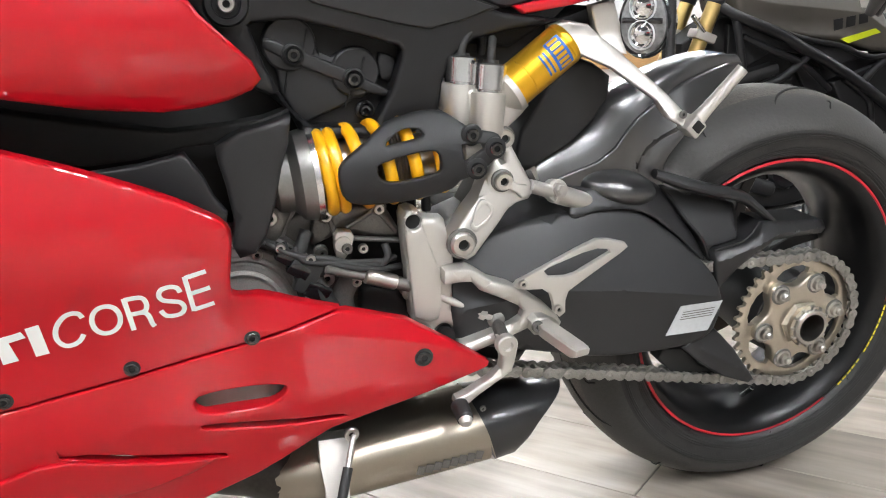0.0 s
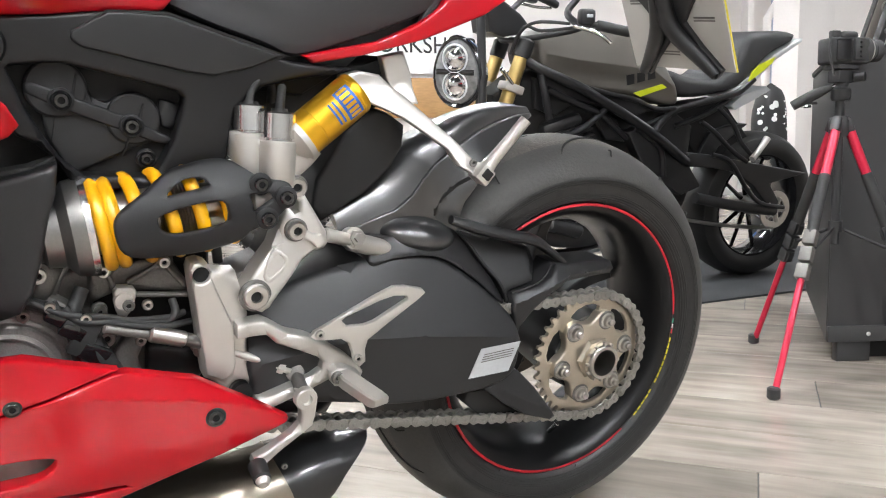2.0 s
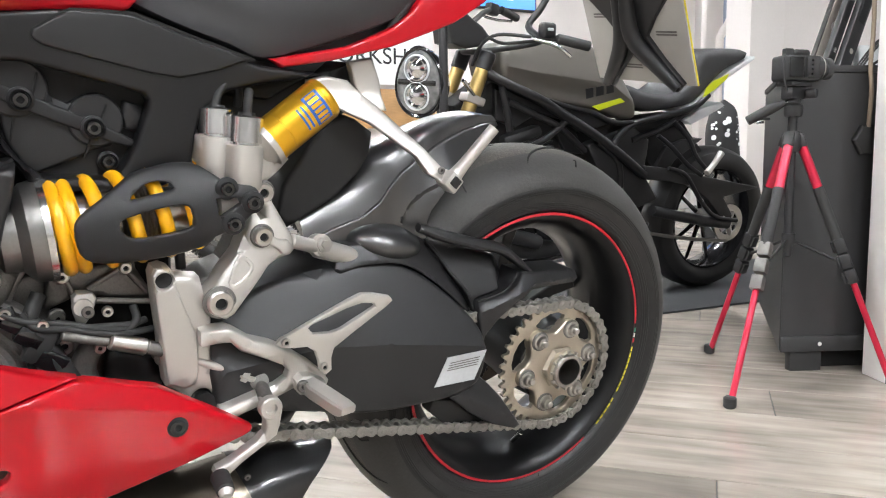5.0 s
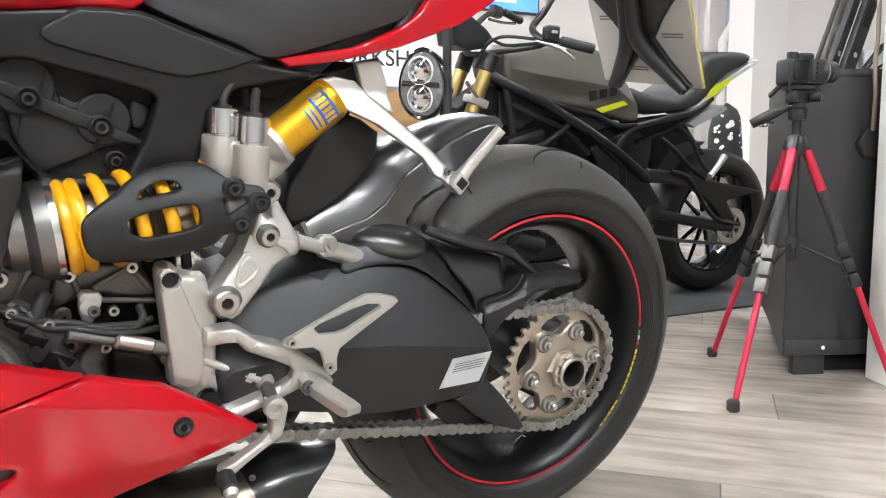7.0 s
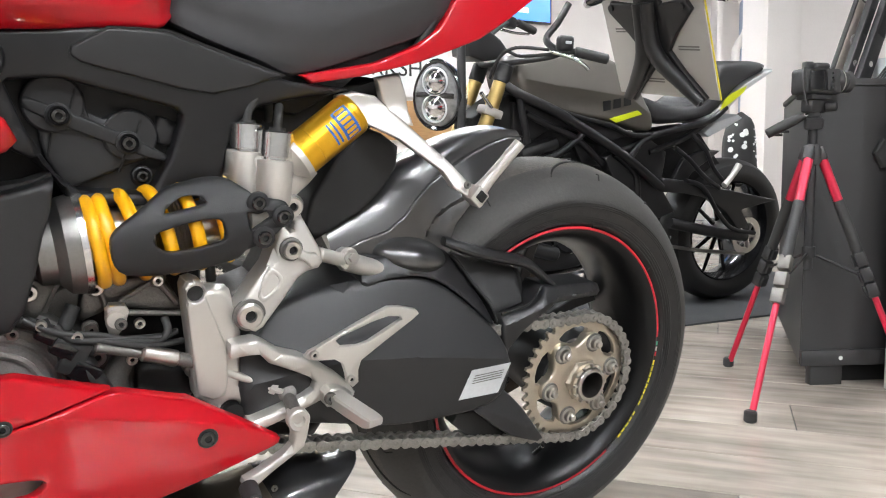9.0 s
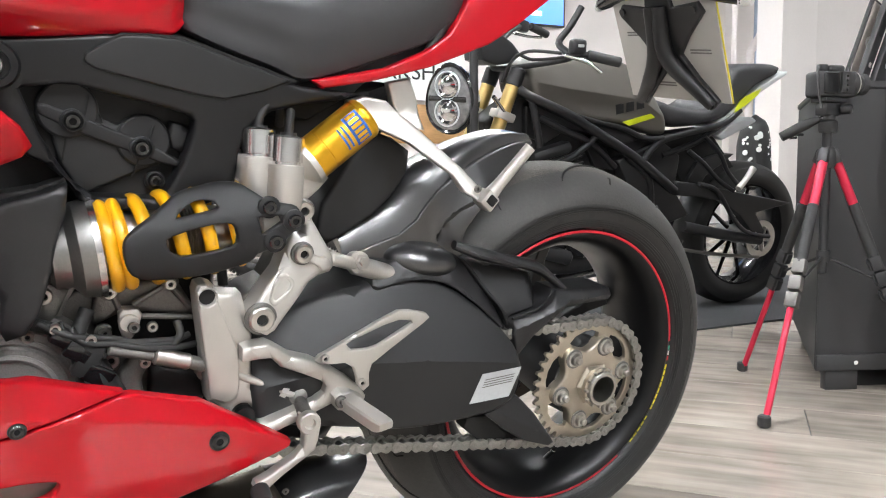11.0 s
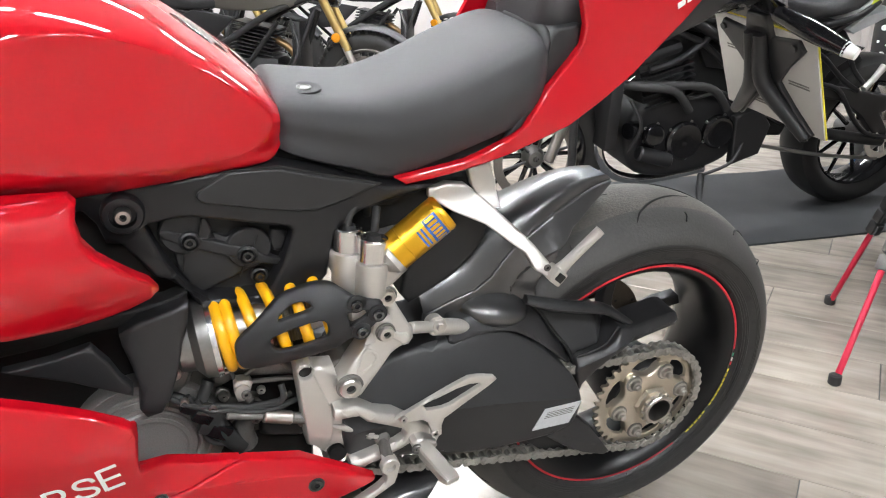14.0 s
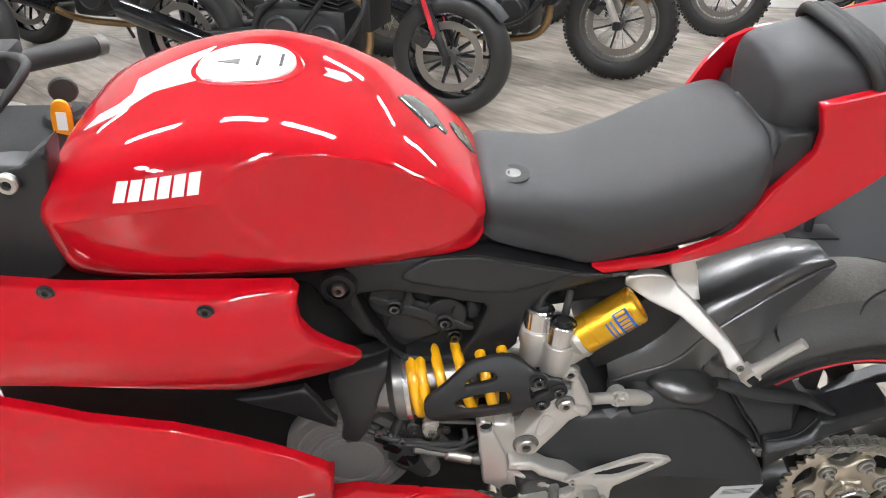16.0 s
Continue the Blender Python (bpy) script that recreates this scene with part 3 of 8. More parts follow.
# black guard below the red upper fairing; engine bay shade painted as near-black
guard = [(-0.803, 0.617), (-0.779, 0.632), (-0.75, 0.639), (-0.723, 0.648), (-0.726, 0.618), (-0.735, 0.591), (-0.741, 0.56), (-0.754, 0.516), (-0.767, 0.496), (-0.785, 0.491), (-0.792, 0.506), (-0.788, 0.531), (-0.795, 0.576), (-0.801, 0.6)]
link("radiator_shroud", sheet(guard, lambda x, z: -0.158 + 0.18 * max(0, x + 0.735), 0.03, 0.006, 0.02), BLACK, bike, "black plastic shroud beside the engine")
strip = [(-1.0, 0.655), (-0.921, 0.641), (-0.847, 0.631), (-0.79, 0.636), (-0.749, 0.643), (-0.724, 0.652), (-0.722, 0.646), (-0.749, 0.635), (-0.776, 0.627), (-0.8, 0.615), (-0.832, 0.613), (-0.882, 0.602), (-0.931, 0.597), (-0.977, 0.605), (-1.005, 0.619)]
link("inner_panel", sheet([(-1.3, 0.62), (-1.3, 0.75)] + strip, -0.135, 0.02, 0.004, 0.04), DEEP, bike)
flap = [(-0.926, 0.597), (-0.877, 0.603), (-0.834, 0.613), (-0.817, 0.587), (-0.807, 0.564), (-0.795, 0.547), (-0.797, 0.534), (-0.858, 0.568)]
link("inner_flap", sheet(flap, -0.165, 0.01, 0.004, 0.03), BLACK, bike, "black plastic inner air duct")
# plain block, coloured near-black to stand for the bay's shade
link("engine_block", box(-1.28, -0.56, -0.085, 0.12, 0.22, 0.80, 0.02), DEEP, bike, "engine block, shade painted in as near-black")

# engine cases
CASTLIGHT = material("pale_cast_aluminium", (0.32, 0.31, 0.295), 0.46, metal=0.5, grain=0.25, scale=500, bump=0.25)
cl = (-0.785, -0.12, 0.416)
alt = link("generator_cover", turned([(0.098, 0), (0.098, 0.02), (0.094, 0.026), (0.078, 0.028), (0.074, 0.033), (0.060, 0.034), (0.056, 0.038), (0.03, 0.039), (0.001, 0.039)], (cl[0], -0.085, cl[2]), (cl[0], -1, cl[2]), 64), CASTLIGHT, bike, "round grey cast generator cover")
case = [(-0.698, 0.523), (-0.685, 0.531), (-0.668, 0.53), (-0.641, 0.532), (-0.622, 0.535), (-0.611, 0.528), (-0.6, 0.509), (-0.592, 0.494), (-0.59, 0.483), (-0.6, 0.488), (-0.642, 0.495), (-0.669, 0.498), (-0.686, 0.491), (-0.7, 0.485), (-0.701, 0.499)]
casing = link("engine_casing", sheet(case, -0.115, 0.04, 0.006, 0.015), CAST, bike, "grey cast aluminium engine casing")
low_case = [(-0.733, 0.516), (-0.693, 0.53), (-0.695, 0.474), (-0.675, 0.458), (-0.641, 0.448), (-0.642, 0.387), (-0.698, 0.393), (-0.723, 0.441), (-0.742, 0.464)]
link("casing_web", sheet(low_case, -0.10, 0.03, 0.006, 0.02), CAST, casing)
for p in ((-0.685, -0.122, 0.525), (-0.622, -0.122, 0.53), (-0.69, -0.12, 0.479), (-0.685, -0.12, 0.445), (-0.765, -0.118, 0.483)):
    bolt(casing, p, 0.0065, STEEL, 0.008)
head_rear = [(-0.753, 0.531), (-0.738, 0.535), (-0.721, 0.533), (-0.735, 0.502), (-0.748, 0.489), (-0.757, 0.5)]
link("casing_web", sheet(head_rear, -0.118, 0.03, 0.006, 0.015), CAST, casing)
for a, b in ([(-0.623, -0.12, 0.529), (-0.661, -0.122, 0.508)], [(-0.655, -0.122, 0.495), (-0.592, -0.12, 0.487)], [(-0.622, -0.12, 0.528), (-0.599, -0.12, 0.499)], [(-0.682, -0.12, 0.524), (-0.675, -0.122, 0.504)]):
    link("casing_rib", rod(a, b, 0.0035, 8), CAST, casing)
link("engine_bracket", sheet([(-0.757, 0.51), (-0.752, 0.527), (-0.742, 0.534), (-0.717, 0.539), (-0.714, 0.531), (-0.725, 0.513), (-0.733, 0.492), (-0.739, 0.483), (-0.755, 0.492)], -0.108, 0.03, 0.004, 0.012), CASTLIGHT, casing)
for p, rr in (((-0.748, -0.12, 0.525), 0.009), ((-0.684, -0.122, 0.525), 0.0075), ((-0.622, -0.122, 0.53), 0.0075), ((-0.691, -0.122, 0.479), 0.006), ((-0.686, -0.13, 0.449), 0.009), ((-0.766, -0.11, 0.48), 0.009)):
    link("bolt_seat", turned([(rr * 1.5, 0), (rr * 1.5, 0.004), (rr * 1.3, 0.005), (rr * 0.5, 0.005)], (p[0], p[1] + 0.008, p[2]), (p[0], -1, p[2]), 20), CAST, casing)
    bolt(casing, (p[0], p[1] + 0.004, p[2]), rr, STEEL, 0.007)
for k, rr in enumerate((0.050, 0.066, 0.082)):
    link("cover_ring", turned([(rr, 0.0), (rr, 0.0045), (rr - 0.004, 0.006), (rr - 0.007, 0.0045), (rr - 0.008, 0.0)], (cl[0], -0.113 - 0.004 * (2 - k), cl[2]), (cl[0], -1, cl[2]), 56, False), CASTLIGHT, alt)
clev = (-0.667, -0.14, 0.492)
shaft = link("shift_shaft_clamp", turned([(0.0105, 0), (0.0105, 0.010), (0.0095, 0.012), (0.001, 0.012)], (clev[0], -0.125, clev[2]), (clev[0], -1, clev[2]), 24), ALU, bike, "aluminium shift shaft clamp")
bolt(shaft, (clev[0] + 0.004, -0.1385, clev[2] - 0.004), 0.0065, CAST, 0.004)
link("clamp_arm", sheet([(-0.677, 0.503), (-0.673, 0.508), (-0.657, 0.507), (-0.653, 0.5), (-0.658, 0.482), (-0.665, 0.473), (-0.673, 0.473), (-0.676, 0.483)], -0.135, 0.012, 0.003, 0.01), ALU, shaft)
water = link("water_pipe", tube([(-0.644, -0.13, 0.462), (-0.657, -0.13, 0.448), (-0.668, -0.125, 0.423), (-0.669, -0.12, 0.395)], [0.011, 0.012, 0.014, 0.02], 16), CAST, bike, "grey cast water pipe elbow")
link("black_hose", tube([(-0.711, -0.13, 0.468), (-0.7, -0.135, 0.444), (-0.687, -0.135, 0.418), (-0.673, -0.13, 0.399)], 0.013, 14), RUBBER, bike, "black rubber hose")
link("quickshifter", rod((-0.645, -0.15, 0.457), (-0.606, -0.15, 0.444), 0.0095), STEEL, bike, "polished steel shift sensor")
link("shift_rod", rod((-0.691, -0.15, 0.469), (-0.645, -0.15, 0.456), 0.0055), CAST, bike)
link("shift_rod", rod((-0.608, -0.15, 0.445), (-0.588, -0.15, 0.438), 0.008), CAST, bike)
for pts in ([(-0.756, -0.14, 0.503), (-0.725, -0.145, 0.487), (-0.687, -0.145, 0.48), (-0.641, -0.145, 0.467), (-0.603, -0.13, 0.47)], [(-0.725, -0.14, 0.494), (-0.713, -0.147, 0.479), (-0.674, -0.147, 0.474), (-0.619, -0.14, 0.469)],
            [(-0.736, -0.135, 0.5), (-0.724, -0.14, 0.466), (-0.717, -0.14, 0.43), (-0.698, -0.14, 0.415), (-0.683, -0.13, 0.415)], [(-0.712, -0.14, 0.482), (-0.675, -0.149, 0.472), (-0.635, -0.149, 0.463), (-0.596, -0.13, 0.458)]):
    link("cable", tube(pts, 0.0038, 8), RUBBER, bike, "thin black wiring cable")
link("connector", box(-0.012, 0.012, -0.008, 0.008, -0.02, 0.02, 0.003), RUBBER, bike).matrix_basis = pose(*(-0.71, -0.14, 0.458), 0, 25, 0)
for pts, rr in (([(-0.76, -0.125, 0.498), (-0.74, -0.13, 0.49), (-0.722, -0.135, 0.471), (-0.715, -0.135, 0.435)], 0.007), ([(-0.732, -0.13, 0.487), (-0.71, -0.138, 0.477), (-0.691, -0.14, 0.46)], 0.006), ([(-0.655, -0.135, 0.468), (-0.632, -0.14, 0.462), (-0.615, -0.14, 0.473), (-0.616, -0.13, 0.487)], 0.0045), ([(-0.707, -0.12, 0.507), (-0.718, -0.13, 0.485), (-0.726, -0.135, 0.462)], 0.008)):
    link("wiring_sleeve", tube(pts, rr, 10), RUBBER, bike, "black wiring sleeve")
for p in ((-0.676, -0.146, 0.465), (-0.74, -0.14, 0.496), (-0.707, -0.144, 0.481), (-0.642, -0.126, 0.483), (-0.653, -0.14, 0.447)):
    bolt(bike, p, 0.006, STEEL, 0.006, "clip_screw")
for p, w in (((-0.719, -0.14, 0.468), 0.014), ((-0.701, -0.14, 0.44), 0.016), ((-0.735, -0.138, 0.484), 0.011)):
    link("plug_connector", box(-w, w, -0.008, 0.008, -w * 0.7, w * 0.7, 0.003), GLOSSBLACK, bike).matrix_basis = Matrix.Translation(p) @ pose(0, 0, 0, 0, 35, 0)
link("battery_cover", sheet([(-0.643, 0.433), (-0.586, 0.416), (-0.58, 0.385), (-0.586, 0.376), (-0.644, 0.393)], -0.115, 0.05, 0.006, 0.02), BLACK, bike, "black plastic engine cover")

# rear shock absorber
SA, SB = Vector((-0.728, -0.118, 0.571)), Vector((-0.519, -0.118, 0.597))
axis = (SB - SA).normalized()
L = (SB - SA).length
shock = link("shock_absorber", turned([(0.022, -0.05), (0.033, 0.03), (0.033, L * 0.62), (0.026, L * 0.63), (0.026, L * 0.97), (0.012, L)], SA, SB, 32), STEEL, bike, "rear shock absorber with a yellow spring")
link("preload_collar", turned([(0.030, -0.055), (0.030, -0.016), (0.037, -0.012), (0.039, 0.004), (0.051, 0.014), (0.054, 0.030), (0.053, 0.034), (0.03, 0.034)], SA, SB, 40), COLLAR, shock, "machined steel preload collar")
link("collar_rim", turned([(0.050, 0.026), (0.0548, 0.028), (0.0548, 0.0345), (0.048, 0.0355)], SA, SB, 48), POLISHED, shock, "bright machined collar rim")
for k in range(5):
    a = k * 2 * math.pi / 5 + 0.4
    link("collar_tooth", box(-0.006, 0.006, -0.003, 0.003, -0.011, 0.011, 0.0015), COLLAR, shock).matrix_basis = aim(SA, SB) @ Matrix.Rotation(a, 4, "Z") @ Matrix.Translation((0, 0.031, -0.03))
u0 = aim(SA, SB)
coil = []
PITCH_S = 0.0300
for i in range(int(5.5 * 24)):
    n_ = i / 24 - 0.25
    rise = 0.0135 * n_ if n_ < 0.75 else 0.0135 * 0.75 + PITCH_S * (n_ - 0.75) - 0.010 * (1 - math.exp(-(n_ - 0.75) * 3))
    a = 2 * math.pi * i / 24 + 1.2
    coil.append((*(u0 @ Vector((0.0450 * math.cos(a), 0.0450 * math.sin(a), 0.043 + rise))), 0.0075))
link("spring", sweep(coil, 16), SPRING, shock, "yellow coil spring")
link("threaded_body", turned([(0.033, L * 0.48)] + [(0.0338 + 0.0012 * (k % 2), L * 0.48 + 0.0018 * k) for k in range(26)] + [(0.033, L * 0.48 + 0.049)], SA, SB, 28), CAST, shock)
# pierced spring cover, bent round the outer side of the spring
def y_cover(x, z):
    q = Vector((x - SA.x, 0, z - SA.z))
    ax = Vector((axis.x, 0, axis.z)).normalized()
    s = q.dot(ax)
    d = abs((q - ax * s).length)
    return SA.y + (SB.y - SA.y) * s / L - 0.0605 + 9.0 * d * d


nose = spline([(-0.677, 0.586), (-0.674, 0.595), (-0.666, 0.603), (-0.647, 0.616), (-0.619, 0.637), (-0.597, 0.643), (-0.58, 0.647), (-0.562, 0.648), (-0.549, 0.645), (-0.532, 0.634), (-0.52, 0.628), (-0.498, 0.625), (-0.490, 0.619), (-0.489, 0.607), (-0.496, 0.596), (-0.514, 0.579), (-0.536, 0.570), (-0.544, 0.560), (-0.575, 0.551), (-0.605, 0.547), (-0.649, 0.547), (-0.668, 0.555), (-0.675, 0.569)], True, 2)
slot_a = spline([(-0.623, 0.613), (-0.615, 0.622), (-0.603, 0.629), (-0.587, 0.63), (-0.579, 0.624), (-0.587, 0.62), (-0.607, 0.616)], True, 2)
slot_b = spline([(-0.634, 0.589), (-0.629, 0.595), (-0.6, 0.603), (-0.573, 0.607), (-0.563, 0.602), (-0.562, 0.585), (-0.572, 0.58), (-0.6, 0.575), (-0.62, 0.574), (-0.631, 0.58)], True, 2)
slot_c = [(-0.537, 0.612), (-0.514, 0.613), (-0.511, 0.607), (-0.533, 0.593)]
cov2 = link("spring_cover", sheet(nose, y_cover, 0.004, 0.003, 0.009, [slot_a, slot_b, slot_c]), MATT, shock, "matt black slotted spring cover", 50)
for p in ((-0.525, -0.168, 0.623), (-0.498, -0.165, 0.608), (-0.519, -0.168, 0.585)):
    c = (p[0], y_cover(p[0], p[2]) + 0.001, p[2])
    link("bolt_seat", turned([(0.0125, 0), (0.0125, 0.0025), (0.011, 0.0035), (0.004, 0.0035)], c, (c[0], -1, c[2]), 20), MATT, cov2)
    bolt(cov2, (c[0], c[1] - 0.003, c[2]), 0.0078, GLOSSBLACK, 0.005)
link("clevis", rod((-0.532, -0.155, 0.602), (-0.508, -0.155, 0.604), 0.013, 20, 0.009), ALU, shock)
# reservoir block
blk = [(-0.545, 0.674), (-0.536, 0.676), (-0.473, 0.667), (-0.47, 0.656), (-0.451, 0.662), (-0.443, 0.649), (-0.456, 0.636), (-0.464, 0.629), (-0.474, 0.621), (-0.491, 0.613), (-0.514, 0.626), (-0.535, 0.638), (-0.545, 0.647)]
block = link("reservoir_block", sheet(blk, lambda x, z: -0.150 + 0.35 * max(0, -0.50 - x), 0.05, 0.011, 0.010), ALU, shock, "cast aluminium reservoir block")
for (a, b) in (((-0.524, -0.126, 0.640), (-0.520, -0.116, 0.703)), ((-0.499, -0.148, 0.634), (-0.494, -0.142, 0.698))):
    A, Bv = Vector(a), Vector(b)
    h = (Bv - A).length
    c1 = link("adjuster_cap", turned([(0.0165, h * 0.50), (0.0165, h * 0.54), (0.0195, h * 0.55), (0.0195, h * 0.97), (0.018, h), (0.0165, h), (0.016, h * 0.9), (0.001, h * 0.9)], A, Bv, 40), POLISHED, shock, "round polished aluminium adjuster cap")
    link("adjuster_barrel", turned([(0.016, -0.022), (0.0205, -0.012), (0.0205, h * 0.48), (0.0195, h * 0.50)], A, Bv, 40), ALU, shock, "cast aluminium valve barrel")
    link("cap_seal", turned([(0.016, h * 0.9 + 0.001), (0.010, h * 0.9 + 0.004), (0.009, h + 0.004), (0.001, h + 0.004)], A, Bv, 20), RUBBER, c1)
for pts in ([(-0.522, -0.118, 0.704), (-0.518, -0.115, 0.72), (-0.505, -0.11, 0.733), (-0.491, -0.1, 0.725), (-0.488, -0.09, 0.705)], [(-0.489, -0.128, 0.698), (-0.487, -0.125, 0.712), (-0.481, -0.11, 0.723)]):
    link("adjuster_cable", tube(pts, 0.0052, 10), RUBBER, shock)
RA, RB = Vector((-0.4665, -0.138, 0.669)), Vector((-0.3985, -0.138, 0.7225))
hr = (RB - RA).length
res = link("gold_reservoir", turned([(0.0262, -0.006), (0.0262, hr * 0.22), (0.0256, hr * 0.225), (0.0256, hr * 0.24), (0.0262, hr * 0.245), (0.0262, hr * 0.88), (0.0256, hr * 0.885), (0.0256, hr * 0.90), (0.0262, hr * 0.905), (0.0262, hr - 0.004), (0.0248, hr - 0.001), (0.0235, hr), (0.019, hr), (0.0185, hr - 0.003), (0.001, hr - 0.003)], RA, RB, 56), GOLD, shock, "gold anodised reservoir with a blue label")
link("reservoir_collar", turned([(0.016, -0.018), (0.025, -0.008), (0.0282, -0.006), (0.0282, 0.0), (0.0275, 0.0015), (0.0263, 0.0015)], RA, RB, 48), ALU, shock, "cast aluminium reservoir collar")


def band(a, b, r, s0, s1, a0, a1, mat, parent, name="label", n=16, lift=0.0004, label=""):
    """A sticker bent round a cylinder."""
    m = aim(a, b)
    bm = loft([[m @ Vector(((r + lift) * math.cos(a0 + (a1 - a0) * i / n), (r + lift) * math.sin(a0 + (a1 - a0) * i / n), s)) for i in range(n + 1)] for s in (s0, s1)], closed=False)
    return link(name, bm, mat, parent, label)


o2 = aim(RA, RB).inverted().to_3x3() @ Vector((0.1, -1, 0.25))
ra = math.atan2(o2.y, o2.x)
band(RA, RB, 0.0262, hr * 0.62, hr * 0.86, ra - 0.75, ra + 0.75, BLUE, res, "blue_label", 20, 0.0004)
for k in range(6):
    band(RA, RB, 0.0262, hr * 0.66, hr * 0.82, ra - 0.68 + k * 0.235, ra - 0.52 + k * 0.235, GOLD, res, "label_bar", 4, 0.0009)
for k in range(2):
    band(RA, RB, 0.0262, hr * (0.47 + 0.07 * k), hr * (0.50 + 0.07 * k), ra - 0.5, ra + 0.6, BLUE, res, "small_print_bar", 10, 0.0005)

# suspension rocker
rock = [(-0.497, 0.625), (-0.492, 0.629), (-0.483, 0.63), (-0.474, 0.627), (-0.469, 0.616), (-0.464, 0.6), (-0.454, 0.582), (-0.442, 0.56), (-0.44, 0.546), (-0.446, 0.54), (-0.462, 0.536), (-0.472, 0.53), (-0.487, 0.511), (-0.507, 0.488), (-0.515, 0.478), (-0.525, 0.473), (-0.537, 0.478), (-0.544, 0.489), (-0.545, 0.5), (-0.539, 0.508), (-0.523, 0.529), (-0.508, 0.546), (-0.499, 0.566), (-0.495, 0.58), (-0.489, 0.6)]
def y_rock(x, z):
    return -0.171 + 0.186 * (z - 0.495)


rocker = link("suspension_rocker", sheet(rock, y_rock, 0.03, 0.006, 0.012, [[(-0.485, 0.6), (-0.48, 0.601), (-0.474, 0.595), (-0.474, 0.585), (-0.48, 0.583), (-0.485, 0.59)]]), ALU, bike, "cast aluminium suspension rocker")
link("rocker_boss", sheet(spline([(-0.511, 0.54), (-0.503, 0.544), (-0.493, 0.536), (-0.492, 0.527), (-0.502, 0.515), (-0.514, 0.507), (-0.521, 0.512), (-0.52, 0.521)], True, 2), lambda x, z: y_rock(x, z) - 0.002, 0.004, 0.0015, 0.01, [spline([(-0.508, 0.535), (-0.502, 0.538), (-0.497, 0.533), (-0.497, 0.527), (-0.505, 0.519), (-0.514, 0.513), (-0.517, 0.516), (-0.516, 0.522)], True, 2)]), ALU, rocker)
link("rocker_recess", sheet([(-0.506, 0.541), (-0.5, 0.544), (-0.492, 0.538), (-0.495, 0.527), (-0.506, 0.51), (-0.515, 0.507), (-0.521, 0.512), (-0.519, 0.522)], lambda x, z: y_rock(x, z) - 0.0005, 0.002, 0.0, 0.02), ALU, rocker)
link("link_tab", sheet([(-0.482, 0.57), (-0.477, 0.569), (-0.461, 0.56), (-0.451, 0.559), (-0.445, 0.551), (-0.449, 0.543), (-0.458, 0.543), (-0.464, 0.55), (-0.48, 0.559), (-0.486, 0.563)], lambda x, z: y_rock(x, z) - 0.006, 0.006, 0.003, 0.01), ALU, rocker)
for p, rr in (((-0.477, y_rock(0, 0.613), 0.613), 0.0115), ((-0.481, y_rock(0, 0.565) - 0.004, 0.565), 0.011), ((-0.532, y_rock(0, 0.494), 0.494), 0.015)):
    link("collar", turned([(rr * 1.25, 0), (rr * 1.25, 0.003), (rr * 1.1, 0.004), (rr * 0.6, 0.004)], (p[0], p[1] + 0.003, p[2]), (p[0], -1, p[2]), 28), CAST, rocker)
    bolt(rocker, (p[0], p[1] + 0.001, p[2]), rr, STEEL, 0.008)
link("rocker_web", sheet([(-0.55, 0.509), (-0.511, 0.524), (-0.497, 0.551), (-0.483, 0.572), (-0.475, 0.55), (-0.496, 0.516), (-0.517, 0.481), (-0.531, 0.467), (-0.547, 0.476)], -0.138, 0.06, 0.008, 0.02), CAST, rocker)
pushrod = link("link_rod", rod((-0.440, -0.142, 0.552), (-0.396, -0.127, 0.537), 0.0085), ALU, bike, "aluminium suspension link rod")
link("rod_sleeve", rod((-0.402, -0.128, 0.538), (-0.341, -0.110, 0.516), 0.0125, 20), ALU, pushrod)
link("rod_lug", turned([(0.014, -0.008), (0.014, 0.008)], (-0.396, -0.126, 0.540), (-0.392, -0.30, 0.575), 20), ALU, pushrod)
link("rod_nut", turned([(0.0105, 0.008), (0.0105, 0.014), (0.006, 0.014), (0.006, 0.020), (0.001, 0.020)], (-0.394, -0.126, 0.541), (-0.390, -0.30, 0.575), 6), STEEL, pushrod)
link("small_spring", tube([(-0.561, -0.11, 0.542), (-0.559, -0.11, 0.52)], 0.006, 10), RUBBER, bike)

# rearset plate with heel guard, footpeg and gear lever
plate = [(-0.602, 0.527), (-0.599, 0.535), (-0.59, 0.537), (-0.581, 0.533), (-0.576, 0.524), (-0.55, 0.521), (-0.543, 0.494), (-0.54, 0.478), (-0.537, 0.469), (-0.538, 0.444), (-0.537, 0.414), (-0.533, 0.399), (-0.52, 0.386), (-0.518, 0.378), (-0.527, 0.367), (-0.535, 0.364), (-0.543, 0.365), (-0.557, 0.368), (-0.576, 0.389), (-0.588, 0.396), (-0.591, 0.42), (-0.595, 0.463), (-0.6, 0.506)]
rear = link("footrest_hanger", sheet(plate, -0.158, 0.022, 0.006, 0.012, [circle(*[-0.588, 0.52], 0.0088, 20), circle(*[-0.548, 0.374], 0.0125, 20)]), ALU, bike, "bead-blasted aluminium footrest hanger")
link("hanger_face", sheet([(-0.601, 0.528), (-0.597, 0.535), (-0.591, 0.536), (-0.584, 0.532), (-0.58, 0.522), (-0.568, 0.49), (-0.555, 0.457), (-0.554, 0.446), (-0.553, 0.413), (-0.556, 0.396), (-0.57, 0.393), (-0.587, 0.401), (-0.589, 0.421), (-0.594, 0.464), (-0.599, 0.506)], -0.163, 0.006, 0.003, 0.012, [circle(*[-0.589, 0.521], 0.0095, 20)]), ALU, rear)
hl = (-0.545, -0.15, 0.369)
